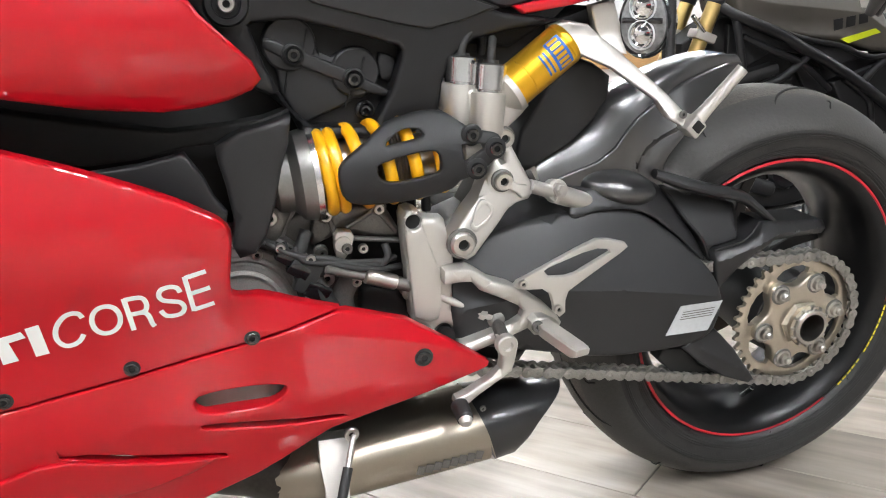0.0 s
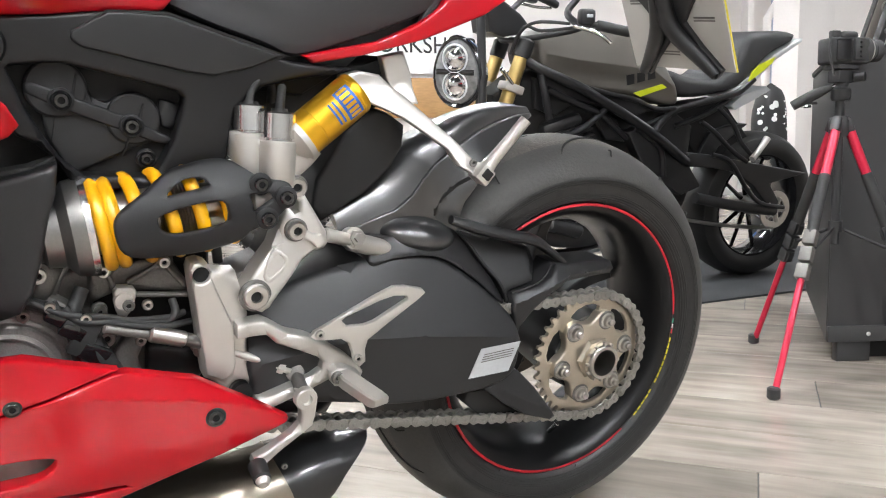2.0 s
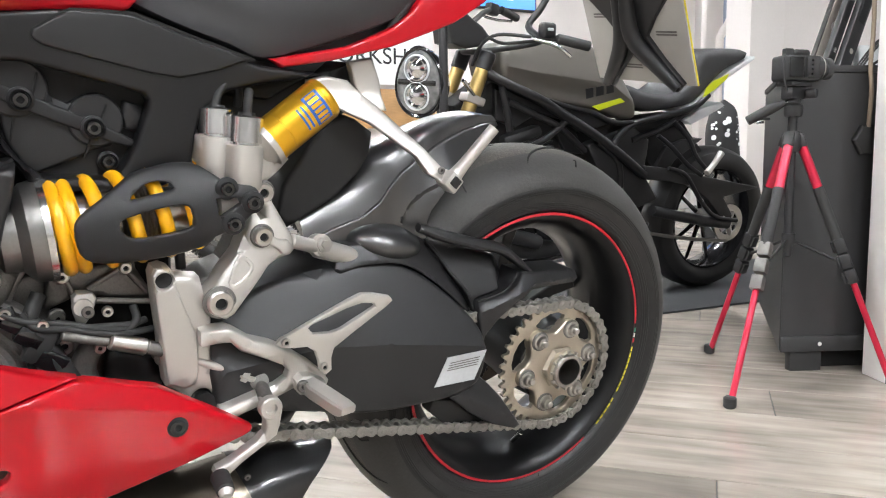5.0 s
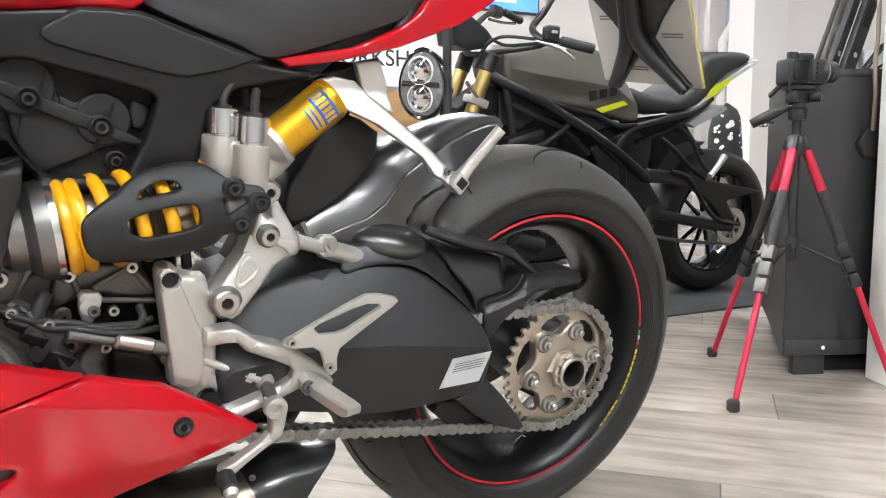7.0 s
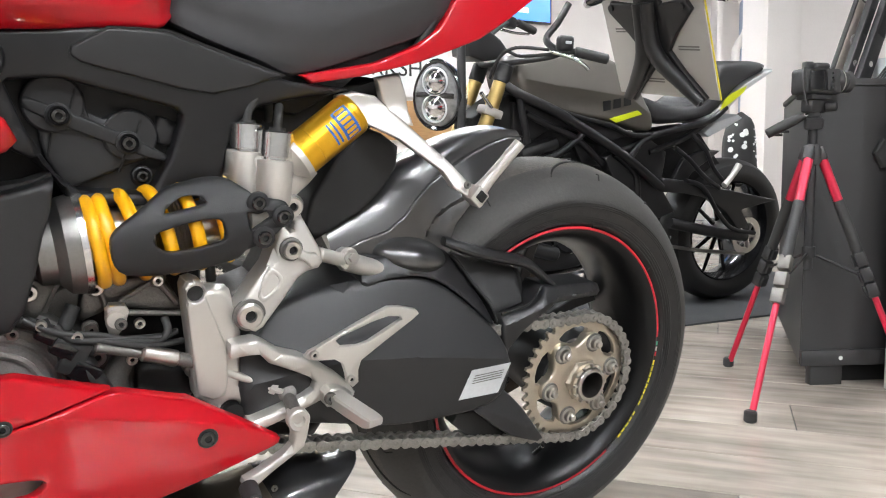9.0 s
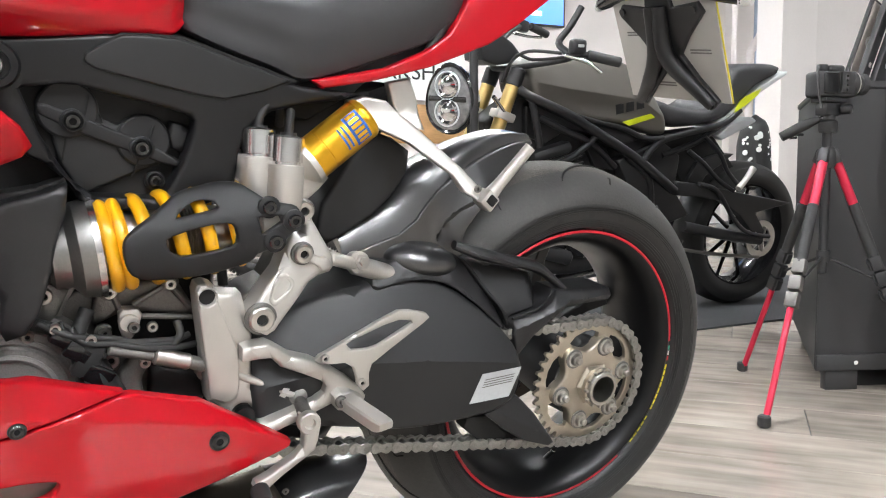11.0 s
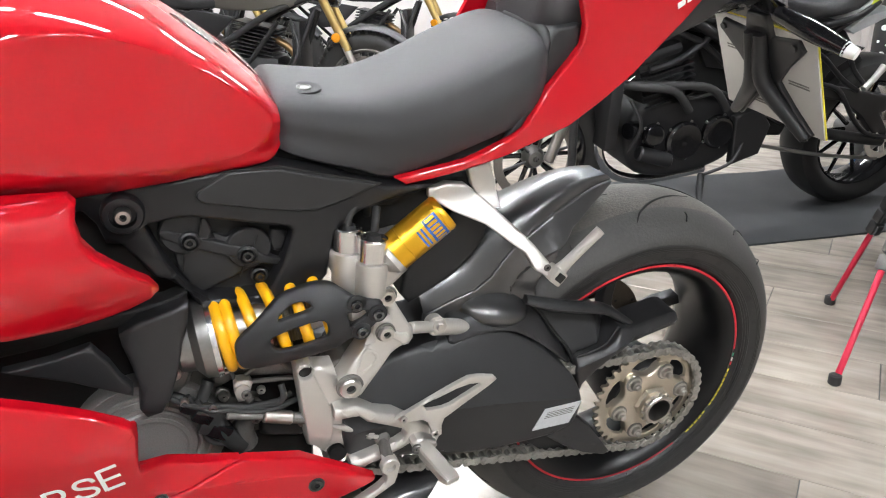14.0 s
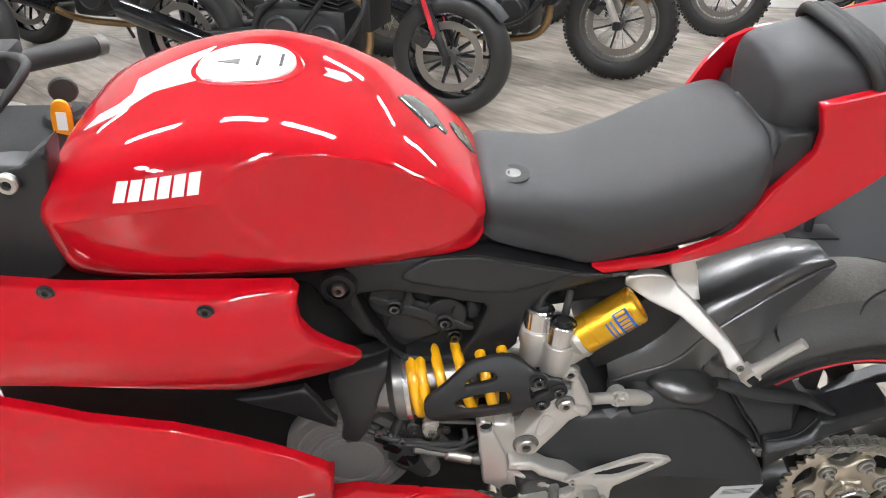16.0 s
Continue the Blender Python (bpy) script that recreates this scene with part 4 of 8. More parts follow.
# bore linings in near-black, the holes' shade put into the colour
link("pivot_bore", turned([(0.0125, 0), (0.0125, 0.025), (0.001, 0.025)], (hl[0], -0.158, hl[2]), (hl[0], 1, hl[2]), 24), DEEP, rear)
link("pivot_bore", turned([(0.009, 0), (0.009, 0.02), (0.001, 0.02)], (-0.588, -0.155, 0.52), (-0.588, 1, 0.52), 20), DEEP, rear)
arm1 = [(-0.554, 0.463), (-0.546, 0.465), (-0.525, 0.466), (-0.514, 0.46), (-0.496, 0.447), (-0.47, 0.438), (-0.447, 0.426), (-0.427, 0.412), (-0.407, 0.393), (-0.4, 0.382), (-0.405, 0.368), (-0.42, 0.362), (-0.436, 0.369), (-0.441, 0.379), (-0.457, 0.374), (-0.485, 0.364), (-0.523, 0.352), (-0.533, 0.357), (-0.531, 0.365), (-0.5, 0.375), (-0.467, 0.386), (-0.455, 0.394), (-0.453, 0.403), (-0.459, 0.41), (-0.48, 0.421), (-0.51, 0.435), (-0.521, 0.447), (-0.537, 0.448), (-0.554, 0.446)]
link("hanger_arm", sheet(arm1, -0.182, 0.02, 0.006, 0.012), ALU, rear)
heel = [(-0.477, 0.447), (-0.472, 0.453), (-0.462, 0.457), (-0.398, 0.487), (-0.373, 0.497), (-0.357, 0.496), (-0.334, 0.49), (-0.329, 0.484), (-0.338, 0.477), (-0.38, 0.45), (-0.405, 0.433), (-0.408, 0.422), (-0.407, 0.406), (-0.414, 0.4), (-0.422, 0.407), (-0.424, 0.418), (-0.429, 0.432), (-0.439, 0.439), (-0.457, 0.44), (-0.47, 0.442)]
guardh = link("heel_guard", sheet(heel, -0.203, 0.005, 0.002, 0.012, [[(-0.439, 0.462), (-0.433, 0.466), (-0.39, 0.481), (-0.371, 0.485), (-0.355, 0.483), (-0.353, 0.479), (-0.397, 0.456), (-0.41, 0.453), (-0.432, 0.454)]]), ALU, bike, "pierced aluminium heel guard")
for p in ((-0.467, -0.205, 0.45), (-0.419, -0.205, 0.413)):
    bolt(guardh, p, 0.0055, STEEL, 0.004)
p0, p1 = Vector((-0.436, -0.200, 0.390)), Vector((-0.417, -0.272, 0.384))
pl_ = (p1 - p0).length
bar_bm = loft([[(w * x, h * y + d, z) for x, y in ((-1, -0.7), (-0.8, -1), (0.8, -1), (1, -0.7), (1, 0.7), (0.8, 1), (-0.8, 1), (-1, 0.7))] for w, h, d, z in ((0.0100, 0.0085, 0, 0), (0.0105, 0.0085, 0, 0.010), (0.0118, 0.0080, 0, 0.014), (0.0118, 0.0078, 0, pl_ - 0.012), (0.0112, 0.0066, 0.001, pl_ - 0.005), (0.0098, 0.0045, 0.002, pl_))])
peg = link("footpeg", moved(bar_bm, aim(p0, p1)), ALU, bike, "aluminium rider footpeg bar")
link("peg_clevis", sheet([(-0.449, 0.395), (-0.442, 0.401), (-0.43, 0.4), (-0.412, 0.39), (-0.41, 0.379), (-0.425, 0.373), (-0.444, 0.377)], -0.2, 0.025, 0.005, 0.012), ALU, peg)
bolt(peg, (-0.445, -0.205, 0.393), 0.0075, CAST, 0.005)
lever = link("gear_lever", sheet([(-0.493, 0.381), (-0.482, 0.383), (-0.472, 0.377), (-0.468, 0.365), (-0.471, 0.346), (-0.474, 0.335), (-0.486, 0.327), (-0.513, 0.31), (-0.533, 0.295), (-0.542, 0.293), (-0.547, 0.301), (-0.545, 0.307), (-0.528, 0.314), (-0.499, 0.331), (-0.489, 0.34), (-0.488, 0.352), (-0.491, 0.368)], -0.205, 0.011, 0.004, 0.012), ALU, bike, "bead-blasted aluminium gear lever")
pv = (-0.484, -0.208, 0.373)
link("lever_pivot", turned([(0.0135, 0), (0.0135, 0.009), (0.012, 0.011), (0.007, 0.011), (0.006, 0.006), (0.001, 0.006)], (pv[0], -0.2, pv[2]), (pv[0], -1, pv[2]), 28), ALU, lever)
link("toe_peg", rod((-0.544, -0.21, 0.304), (-0.545, -0.24, 0.299), 0.011, 18, 0.010), RUBBER, lever, "black rubber toe peg")
link("toe_peg_tip", rod((-0.545, -0.238, 0.3), (-0.546, -0.246, 0.297), 0.0085, 16, 0.007), ALU, lever)
link("lever_rod", rod((-0.556, -0.155, 0.424), (-0.488, -0.163, 0.391), 0.0048), ALU, lever)
link("rod_nut", turned([(0.0075, -0.004), (0.0075, 0.004)], (-0.500, -0.1615, 0.397), (-0.470, -0.165, 0.382), 6), STEEL, lever)
link("lever_arm", tube([(-0.481, -0.160, 0.386), (-0.484, -0.198, 0.374)], [0.008, 0.009], 12, 0), CAST, lever)
link("rod_end", turned([(0.011, 0), (0.011, 0.009), (0.007, 0.011), (0.001, 0.011)], (-0.481, -0.16, 0.386), (-0.535, -0.3, 0.453), 20), CAST, lever)

# passenger footrest bracket
brk = [(-0.406, 0.738), (-0.382, 0.744), (-0.355, 0.74), (-0.321, 0.713), (-0.267, 0.662), (-0.249, 0.64), (-0.244, 0.631), (-0.251, 0.622), (-0.272, 0.633), (-0.282, 0.653), (-0.333, 0.69), (-0.374, 0.707), (-0.406, 0.725)]
tab = [(-0.352, 0.762), (-0.321, 0.769), (-0.309, 0.74), (-0.304, 0.705), (-0.324, 0.706), (-0.344, 0.736)]


def y_brk(x, z):
    return -0.105 - 0.75 * max(0, 0.725 - z)


bracket = link("passenger_footrest_bracket", sheet(brk, y_brk, 0.010, 0.004, 0.012), ALU, bike, "bead-blasted aluminium passenger footrest bracket")
link("bracket_tab", sheet(tab, lambda x, z: y_brk(x, z) + 0.004, 0.010, 0.003, 0.012), ALU, bracket)
q0, q1 = Vector((-0.242, -0.175, 0.624)), Vector((-0.192, -0.192, 0.694))
ppeg = link("passenger_footpeg", tube([q0, q0.lerp(q1, 0.3), q1], [0.012, 0.008, 0.0075], 12, 4), ALU, bracket, "folded aluminium passenger footpeg")
link("peg_hinge", box(-0.011, 0.011, -0.012, 0.012, -0.011, 0.011, 0.003), ALU, bracket).matrix_basis = Matrix.Translation(q0) @ pose(0, 0, 0, 0, 40, 0)
link("peg_hinge_slot", box(-0.006, 0.006, -0.002, 0.004, -0.006, 0.006, 0.001), DEEP, bracket).matrix_basis = Matrix.Translation(q0 + Vector((0.001, -0.013, 0.001))) @ pose(0, 0, 0, 0, 40, 0)
bolt(bracket, (-0.258, -0.178, 0.639), 0.005, CAST, 0.003)

# swingarm with its covers
arm_low = spline([(-0.534, 0.464), (-0.486, 0.486), (-0.437, 0.500), (-0.363, 0.509), (-0.316, 0.511), (-0.287, 0.507), (-0.261, 0.497), (-0.228, 0.476), (-0.198, 0.451), (-0.171, 0.423), (-0.16, 0.398), (-0.156, 0.363), (-0.164, 0.332), (-0.197, 0.316), (-0.252, 0.312), (-0.305, 0.312), (-0.355, 0.318), (-0.43, 0.335), (-0.498, 0.350), (-0.535, 0.37)], True, 3)
CREASE = [(-0.53, 0.405), (-0.44, 0.418), (-0.395, 0.421), (-0.316, 0.414), (-0.24, 0.403), (-0.16, 0.390)]


def y_arm(x, z):
    crease = float(np.interp(x, [c[0] for c in CREASE], [c[1] for c in CREASE]))
    return -0.174 + 0.55 * max(0, z - crease) + 0.13 * max(0, crease - z) + 0.05 * max(0, -0.36 - x)


arm = link("swingarm", sheet(arm_low, y_arm, 0.12, 0.007, 0.016, lines=[CREASE]), BLACK, bike, "satin black swingarm with chain cover")
arm_a = spline([(-0.372, 0.500), (-0.369, 0.528), (-0.362, 0.536), (-0.342, 0.534), (-0.31, 0.540), (-0.285, 0.543), (-0.255, 0.541), (-0.231, 0.531), (-0.216, 0.515), (-0.197, 0.487), (-0.176, 0.46), (-0.161, 0.430), (-0.165, 0.425), (-0.189, 0.447), (-0.219, 0.472), (-0.252, 0.495), (-0.278, 0.505), (-0.308, 0.509), (-0.34, 0.507)], True, 3)
COVER_LOW = [(-0.37, 0.505), (-0.308, 0.509), (-0.252, 0.495), (-0.219, 0.472), (-0.189, 0.447), (-0.16, 0.425)]


def y_upper_cover(x, z):
    return -0.130 + 0.60 * max(0, z - float(np.interp(x, [c[0] for c in COVER_LOW], [c[1] for c in COVER_LOW])))


link("arm_cover", sheet(arm_a, y_upper_cover, 0.08, 0.004, 0.008), BLACK, arm, "black plastic swingarm cover")
arm_b = [(-0.226, 0.529), (-0.193, 0.521), (-0.119, 0.502), (-0.097, 0.494), (-0.082, 0.471), (-0.088, 0.465), (-0.107, 0.456), (-0.154, 0.4455), (-0.159, 0.434), (-0.172, 0.460), (-0.193, 0.487), (-0.213, 0.517)]
link("arm_cover", sheet(arm_b, lambda x, z: -0.132 + 0.50 * max(0, z - 0.452) + 1.2 * max(0, x + 0.115), 0.09, 0.004, 0.008, lines=[[(-0.115, 0.50), (-0.112, 0.458)]]), BLACK, arm, "black plastic rear arm cover")
def seam_line(points, y, r_=0.0022):
    return link("cover_joint", tube([(x, y(x, z) - 0.0006, z) for x, z in points], r_, 8, 4), DEEP, arm)


seam_line([(-0.226, 0.527), (-0.214, 0.515), (-0.195, 0.486), (-0.174, 0.459), (-0.161, 0.432)], lambda x, z: -0.134 + 0.50 * max(0, z - 0.455))
seam_line([(-0.158, 0.4445), (-0.130, 0.450), (-0.107, 0.4555), (-0.090, 0.4645), (-0.080, 0.476)], lambda x, z: -0.140 + 0.4 * max(0, x + 0.115))
rail = [(-0.25, -0.118, 0.552), (-0.212, -0.122, 0.539), (-0.164, -0.122, 0.526), (-0.114, -0.120, 0.514), (-0.085, -0.118, 0.497), (-0.047, -0.116, 0.470)]
link("arm_lip", tube(rail, [0.006, 0.008, 0.008, 0.008, 0.007, 0.005], 14, 5, 1.5), BLACK, arm)
GUARD_LINE = [(-0.159, 0.431), (-0.093, 0.452), (-0.058, 0.462), (0.060, 0.450)]
arm_c = [(-0.1585, 0.4435), (-0.112, 0.4535), (-0.093, 0.463), (-0.076, 0.477), (-0.018, 0.472), (0.049, 0.464), (0.062, 0.459), (0.064, 0.448), (0.053, 0.442), (-0.015, 0.449), (-0.062, 0.452), (-0.097, 0.438), (-0.125, 0.416), (-0.143, 0.394), (-0.147, 0.370), (-0.150, 0.350), (-0.1525, 0.375), (-0.154, 0.40), (-0.162, 0.424)]


def y_guard(x, z):
    top = float(np.interp(x, [c[0] for c in GUARD_LINE], [c[1] for c in GUARD_LINE]))
    return -0.154 + 0.33 * max(0, x + 0.09) + 0.75 * max(0, z - top) + 0.12 * max(0, top - z)


link("chain_guard", sheet(arm_c, y_guard, 0.05, 0.004, 0.010, lines=[GUARD_LINE]), BLACK, arm, "black plastic chain guard")
fin = [(-0.206, 0.314), (-0.165, 0.329), (-0.147, 0.331), (-0.134, 0.320), (-0.111, 0.296), (-0.074, 0.245), (-0.085, 0.242), (-0.128, 0.258), (-0.166, 0.282)]
link("shark_fin", sheet(fin, lambda x, z: -0.162 + 0.35 * max(0, z - 0.283 + 0.55 * (x + 0.13)), 0.012, 0.003, 0.012, lines=[[(-0.18, 0.31), (-0.13, 0.283), (-0.08, 0.256)]]), BLACK, arm, "black plastic chain fin")
# added filler: a dark slab that hides the floor behind the hanger
link("rear_filler", sheet([(-0.58, 0.47), (-0.40, 0.43), (-0.385, 0.29), (-0.40, 0.264), (-0.50, 0.285), (-0.58, 0.31)], -0.06, 0.12, 0.01, 0.03), FRAME, bike, "black filler behind the footrest, added to close the gap")
rub = [(-0.216, 0.301), (-0.181, 0.297), (-0.154, 0.27), (-0.092, 0.229), (-0.14, 0.232), (-0.192, 0.257), (-0.222, 0.284)]
link("chain_slider", sheet(rub, -0.135, 0.02, 0.003, 0.02), RUBBER, arm)
lab = [(-0.223, 0.382), (-0.16, 0.385), (-0.173, 0.34), (-0.237, 0.338)]
label = link("label", sheet(lab, lambda x, z: y_arm(x, z) - 0.0018, 0.001, 0.0, 0.02), SILVER, arm, "silver paper information label")
for k in range(4):
    a = [(-0.217, 0.374), (-0.17, 0.377), (-0.173, 0.36), (-0.222, 0.357)]
    f0, f1 = 0.05 + 0.22 * k, 0.11 + 0.22 * k
    q = [tuple(a[i][c] * (1 - f) + a[j][c] * f for c in (0, 1)) for i, j, f in ((0, 3, f0), (1, 2, f0), (1, 2, f1), (0, 3, f1))]
    link("print_bar", sheet(q, lambda x, z: y_arm(x, z) - 0.0024, 0.0005, 0.0, 0.05), CAST, label)
link("arm_pivot_tube", rod((-0.545, -0.15, 0.365), (-0.545, 0.15, 0.365), 0.02), CAST, arm)

# rear sprocket, carrier and chain
teeth = []
for k in range(39):
    a = 2 * math.pi * k / 39
    for da, r in ((-0.055, 0.0938), (-0.02, 0.1015), (0.02, 0.1015), (0.055, 0.0938)):
        teeth.append((r * math.cos(a + da), AX + r * math.sin(a + da)))
slots = []
BOLTS = [radians(72 + 60 * k) for k in range(6)]
for a in BOLTS:
    m = a + radians(30)
    slots.append([(r * math.cos(m + d), AX + r * math.sin(m + d)) for r, d in ((0.054, -0.20), (0.066, -0.34), (0.079, -0.36), (0.083, -0.2), (0.084, 0), (0.083, 0.2), (0.079, 0.36), (0.066, 0.34), (0.054, 0.20), (0.052, 0))])
sprocket = link("rear_sprocket", sheet(teeth, -0.137, 0.006, 0.0012, 0.02, slots + [circle(0, AX, 0.0245, 32)]), SPROCKET, bike, "champagne anodised rear sprocket")
star = []
for k in range(72):
    a = 2 * math.pi * k / 72
    star.append((0.0660 + 0.0095 * math.copysign(abs(math.cos(6 * (a - BOLTS[0]))) ** 0.8, math.cos(6 * (a - BOLTS[0]))), a))
star = [(r * math.cos(a), AX + r * math.sin(a)) for r, a in star]
carrier = link("sprocket_carrier", sheet(star, lambda x, z: -0.150 + 0.004 * min(1, max(0, (math.hypot(x, z - AX) - 0.035) / 0.02)), 0.013, 0.004, 0.008, [circle(0, AX, 0.0245, 32)]), SPROCKET, sprocket)
for a in BOLTS:
    link("nut_seat", turned([(0.0150, 0), (0.0150, 0.0016), (0.0138, 0.0024), (0.008, 0.0024)], (0.0605 * math.cos(a), -0.1465, AX + 0.0605 * math.sin(a)), (0.0605 * math.cos(a), -1, AX + 0.0605 * math.sin(a)), 28), COLLAR, carrier)
for a in BOLTS:
    c = (0.0605 * math.cos(a), AX + 0.0605 * math.sin(a))
    nut = link("nut", turned([(0.0125, 0), (0.0125, 0.002), (0.0098, 0.003), (0.0085, 0.008), (0.0065, 0.009), (0.0055, 0.009), (0.0055, 0.013), (0.004, 0.0145), (0.001, 0.0145)], (c[0], -0.148, c[1]), (c[0], -1, c[1]), 12), STEEL, sprocket)
axle = link("axle_nut", turned([(0.034, 0), (0.034, 0.004), (0.031, 0.007), (0.0295, 0.008), (0.0295, 0.014), (0.0265, 0.014), (0.0265, 0.0)], (0, -0.148, AX), (0, -1, AX), 6, False), SPROCKET, sprocket)
link("axle_tube", turned([(0.027, 0), (0.027, 0.024), (0.0255, 0.026), (0.021, 0.026), (0.0205, 0.02), (0.0205, -0.05)], (0, -0.148, AX), (0, -1, AX), 40, False), STEEL, sprocket, "hollow steel axle end")
# near-black plug inside the axle, painted as the bore's shade
link("axle_bore", turned([(0.0198, -0.03), (0.0198, -0.029), (0.001, -0.029)], (0, -0.148, AX), (0, -1, AX), 32), DEEP, sprocket)
link("nut_collar", turned([(0.031, 0.012), (0.0315, 0.018), (0.028, 0.020), (0.027, 0.018)], (0, -0.148, AX), (0, -1, AX), 12, False), SPROCKET, sprocket)
for k in range(12):
    a = 2 * math.pi * k / 12
    link("lock_tab", box(-0.003, 0.003, -0.003, 0.003, -0.002, 0.002, 0.0008), STEEL, sprocket).matrix_basis = Matrix.Translation((0.0285 * math.cos(a), -0.1685, AX + 0.0285 * math.sin(a))) @ Matrix.Rotation(-a, 4, "Y")
link("cush_hub", lathe([(-0.131, 0.05), (-0.131, 0.062), (-0.09, 0.065), (-0.02, 0.058), (0.05, 0.05)], 48), BLACK, wheel)
for k in range(6):
    a = radians(20 + 60 * k)
    bm = loft([[(r * math.cos(a + d * 0.055 / r) , y, AX + r * math.sin(a + d * 0.055 / r)) for d, y in ((-0.2, yy - 0.012), (0.2, yy - 0.012), (0.26, yy + 0.012), (-0.26, yy + 0.012))] for r, yy in ((0.05, 0.035), (0.1, 0.05), (0.15, 0.055), (0.192, 0.045))])
    bmesh.ops.bevel(bm, geom=bm.edges[:], offset=0.002, segments=1, affect="EDGES")
    link("spoke", bm, FRAME, wheel)
disc = link("brake_disc", lathe([(0.070, 0.122), (0.075, 0.122), (0.075, 0.075), (0.070, 0.075), (0.070, 0.122)], 72), material("worn_disc_steel", (0.09, 0.075, 0.06), 0.4, metal=0.8, grain=0.3, scale=200), wheel, "drilled steel brake disc")
for k in range(24):
    a = 2 * math.pi * k / 24
    r = (0.085, 0.1, 0.114)[k % 3]
    link("disc_hole", turned([(0.003, 0), (0.003, 0.0004), (0.0005, 0.0004)], (r * math.cos(a), 0.0699, AX + r * math.sin(a)), (r * math.cos(a), -1, AX + r * math.sin(a)), 8), DEEP, disc)
link("valve", rod((0.02, -0.03, AX - 0.19), (0.022, -0.05, AX - 0.165), 0.004), CHROME, wheel)
# yellow and green print on the rim
GREEN = material("green_print", (0.05, 0.35, 0.2), 0.4)
for a0, a1, mt in ((3, 1, GREEN), (0.5, -1.5, WHITE), (-2, -4, REDTAPE), (-6, -8.2, YELLOW), (-8.8, -11, YELLOW), (-11.6, -13.8, YELLOW), (-14.4, -16.6, YELLOW), (-17.2, -19.4, YELLOW), (-20, -22.2, YELLOW), (-22.8, -25, YELLOW), (-25.6, -27.6, YELLOW), (-31, -33, YELLOW), (-33.8, -36, YELLOW), (-36.8, -39, YELLOW), (-39.8, -42, YELLOW), (-42.8, -45, YELLOW)):
    bm = loft([[(r * math.cos(radians(a0 + (a1 - a0) * i / 6)), y, AX + r * math.sin(radians(a0 + (a1 - a0) * i / 6))) for i in range(7)] for y, r in ((-0.0864, 0.2246), (-0.0870, 0.2260), (-0.0868, 0.2278))], closed=False)
    link("rim_print", bm, mt, wheel)
# sipes in the tread
def on_tyre(y, a):
    ys, rs = [p[0] for p in prof], [p[1] for p in prof]
    r = float(np.interp(y, ys, rs)) + 0.0002
    return (r * math.cos(a), y, AX + r * math.sin(a))


for k in range(9):
    a = 2 * math.pi * k / 9 + 0.32
    for sd in (1, -1):
        pts = [on_tyre(sd * y, a + (0.0 if sd > 0 else 0.22) + da) for y, da in ((0.008, 0.0), (0.020, 0.16), (0.036, 0.30), (0.054, 0.40), (0.070, 0.45))]
        link("tread_groove", tube(pts, [0.0008, 0.0018, 0.0022, 0.002, 0.0006], 6, 4), DEEP, tyre)
        pts = [on_tyre(sd * y, a + 0.13 + (0.0 if sd > 0 else 0.22) + da) for y, da in ((0.060, 0.0), (0.075, 0.015), (0.089, 0.02))]
        link("tread_groove", tube(pts, [0.0006, 0.0012, 0.0006], 6, 4), DEEP, tyre)
for k in range(26):
    a = 2 * math.pi * k / 26 + 0.1
    wd = 0.03 + 0.025 * ((k * 7) % 5) / 5
    bm = loft([[(r * math.cos(a + wd * (i / 4 - 0.5)), y, AX + r * math.sin(a + wd * (i / 4 - 0.5))) for i in range(5)] for y, r in ((-0.0983, 0.2505), (-0.1000, 0.2575))], closed=False)
    link("sidewall_mark", bm, RUBBER, tyre)
for rr, yy in ((0.2365, -0.0905), (0.2400, -0.0928), (0.2435, -0.0945), (0.2465, -0.0958), (0.2620, -0.1000), (0.2650, -0.1001), (0.2680, -0.0999)):
    link("bead_ring", lathe([(yy - 0.0006, rr - 0.001), (yy - 0.0012, rr), (yy - 0.0010, rr + 0.001)], 96), TYRE, tyre)

PITCH = 0.015875


def chain_mesh(y0, y1, w, pin):
    bm = bmesh.new()
    pts = []
    for i in range(9):
        a = math.pi / 2 + math.pi * i / 8
        pts.append((-PITCH / 2 + w * math.cos(a), w * math.sin(a)))
    pts.append((0, -w * 0.68))
    for i in range(9):
        a = -math.pi / 2 + math.pi * i / 8
        pts.append((PITCH / 2 + w * math.cos(a), w * math.sin(a)))
    pts.append((0, w * 0.68))
    for ya in (y0, y1):
        join(bm, loft([[(x * s, ya + d, z * s) for x, z in pts] for d, s in ((-0.0011, 0.93), (-0.0007, 1), (0.0009, 1))]))
    for sx in (-1, 1):
        x = sx * PITCH / 2
        join(bm, turned([(0.0016, 0), (0.0031, 0.0008), (0.0031, y1 - y0 + 0.003)], (x, y0 - 0.0026, 0), (x, 1, 0), 10))
        if pin:
            join(bm, turned([(0.005, 0), (0.005, 0.0135)], (x, y0 + 0.001, 0), (x, 1, 0), 10))
    bmesh.ops.recalc_face_normals(bm, faces=bm.faces)
    me = bpy.data.meshes.new("chain_link")
    bm.to_mesh(me)
    bm.free()
    me.materials.append(CHAIN)
    me.shade_smooth()
    me.set_sharp_from_angle(angle=radians(35))
    return me


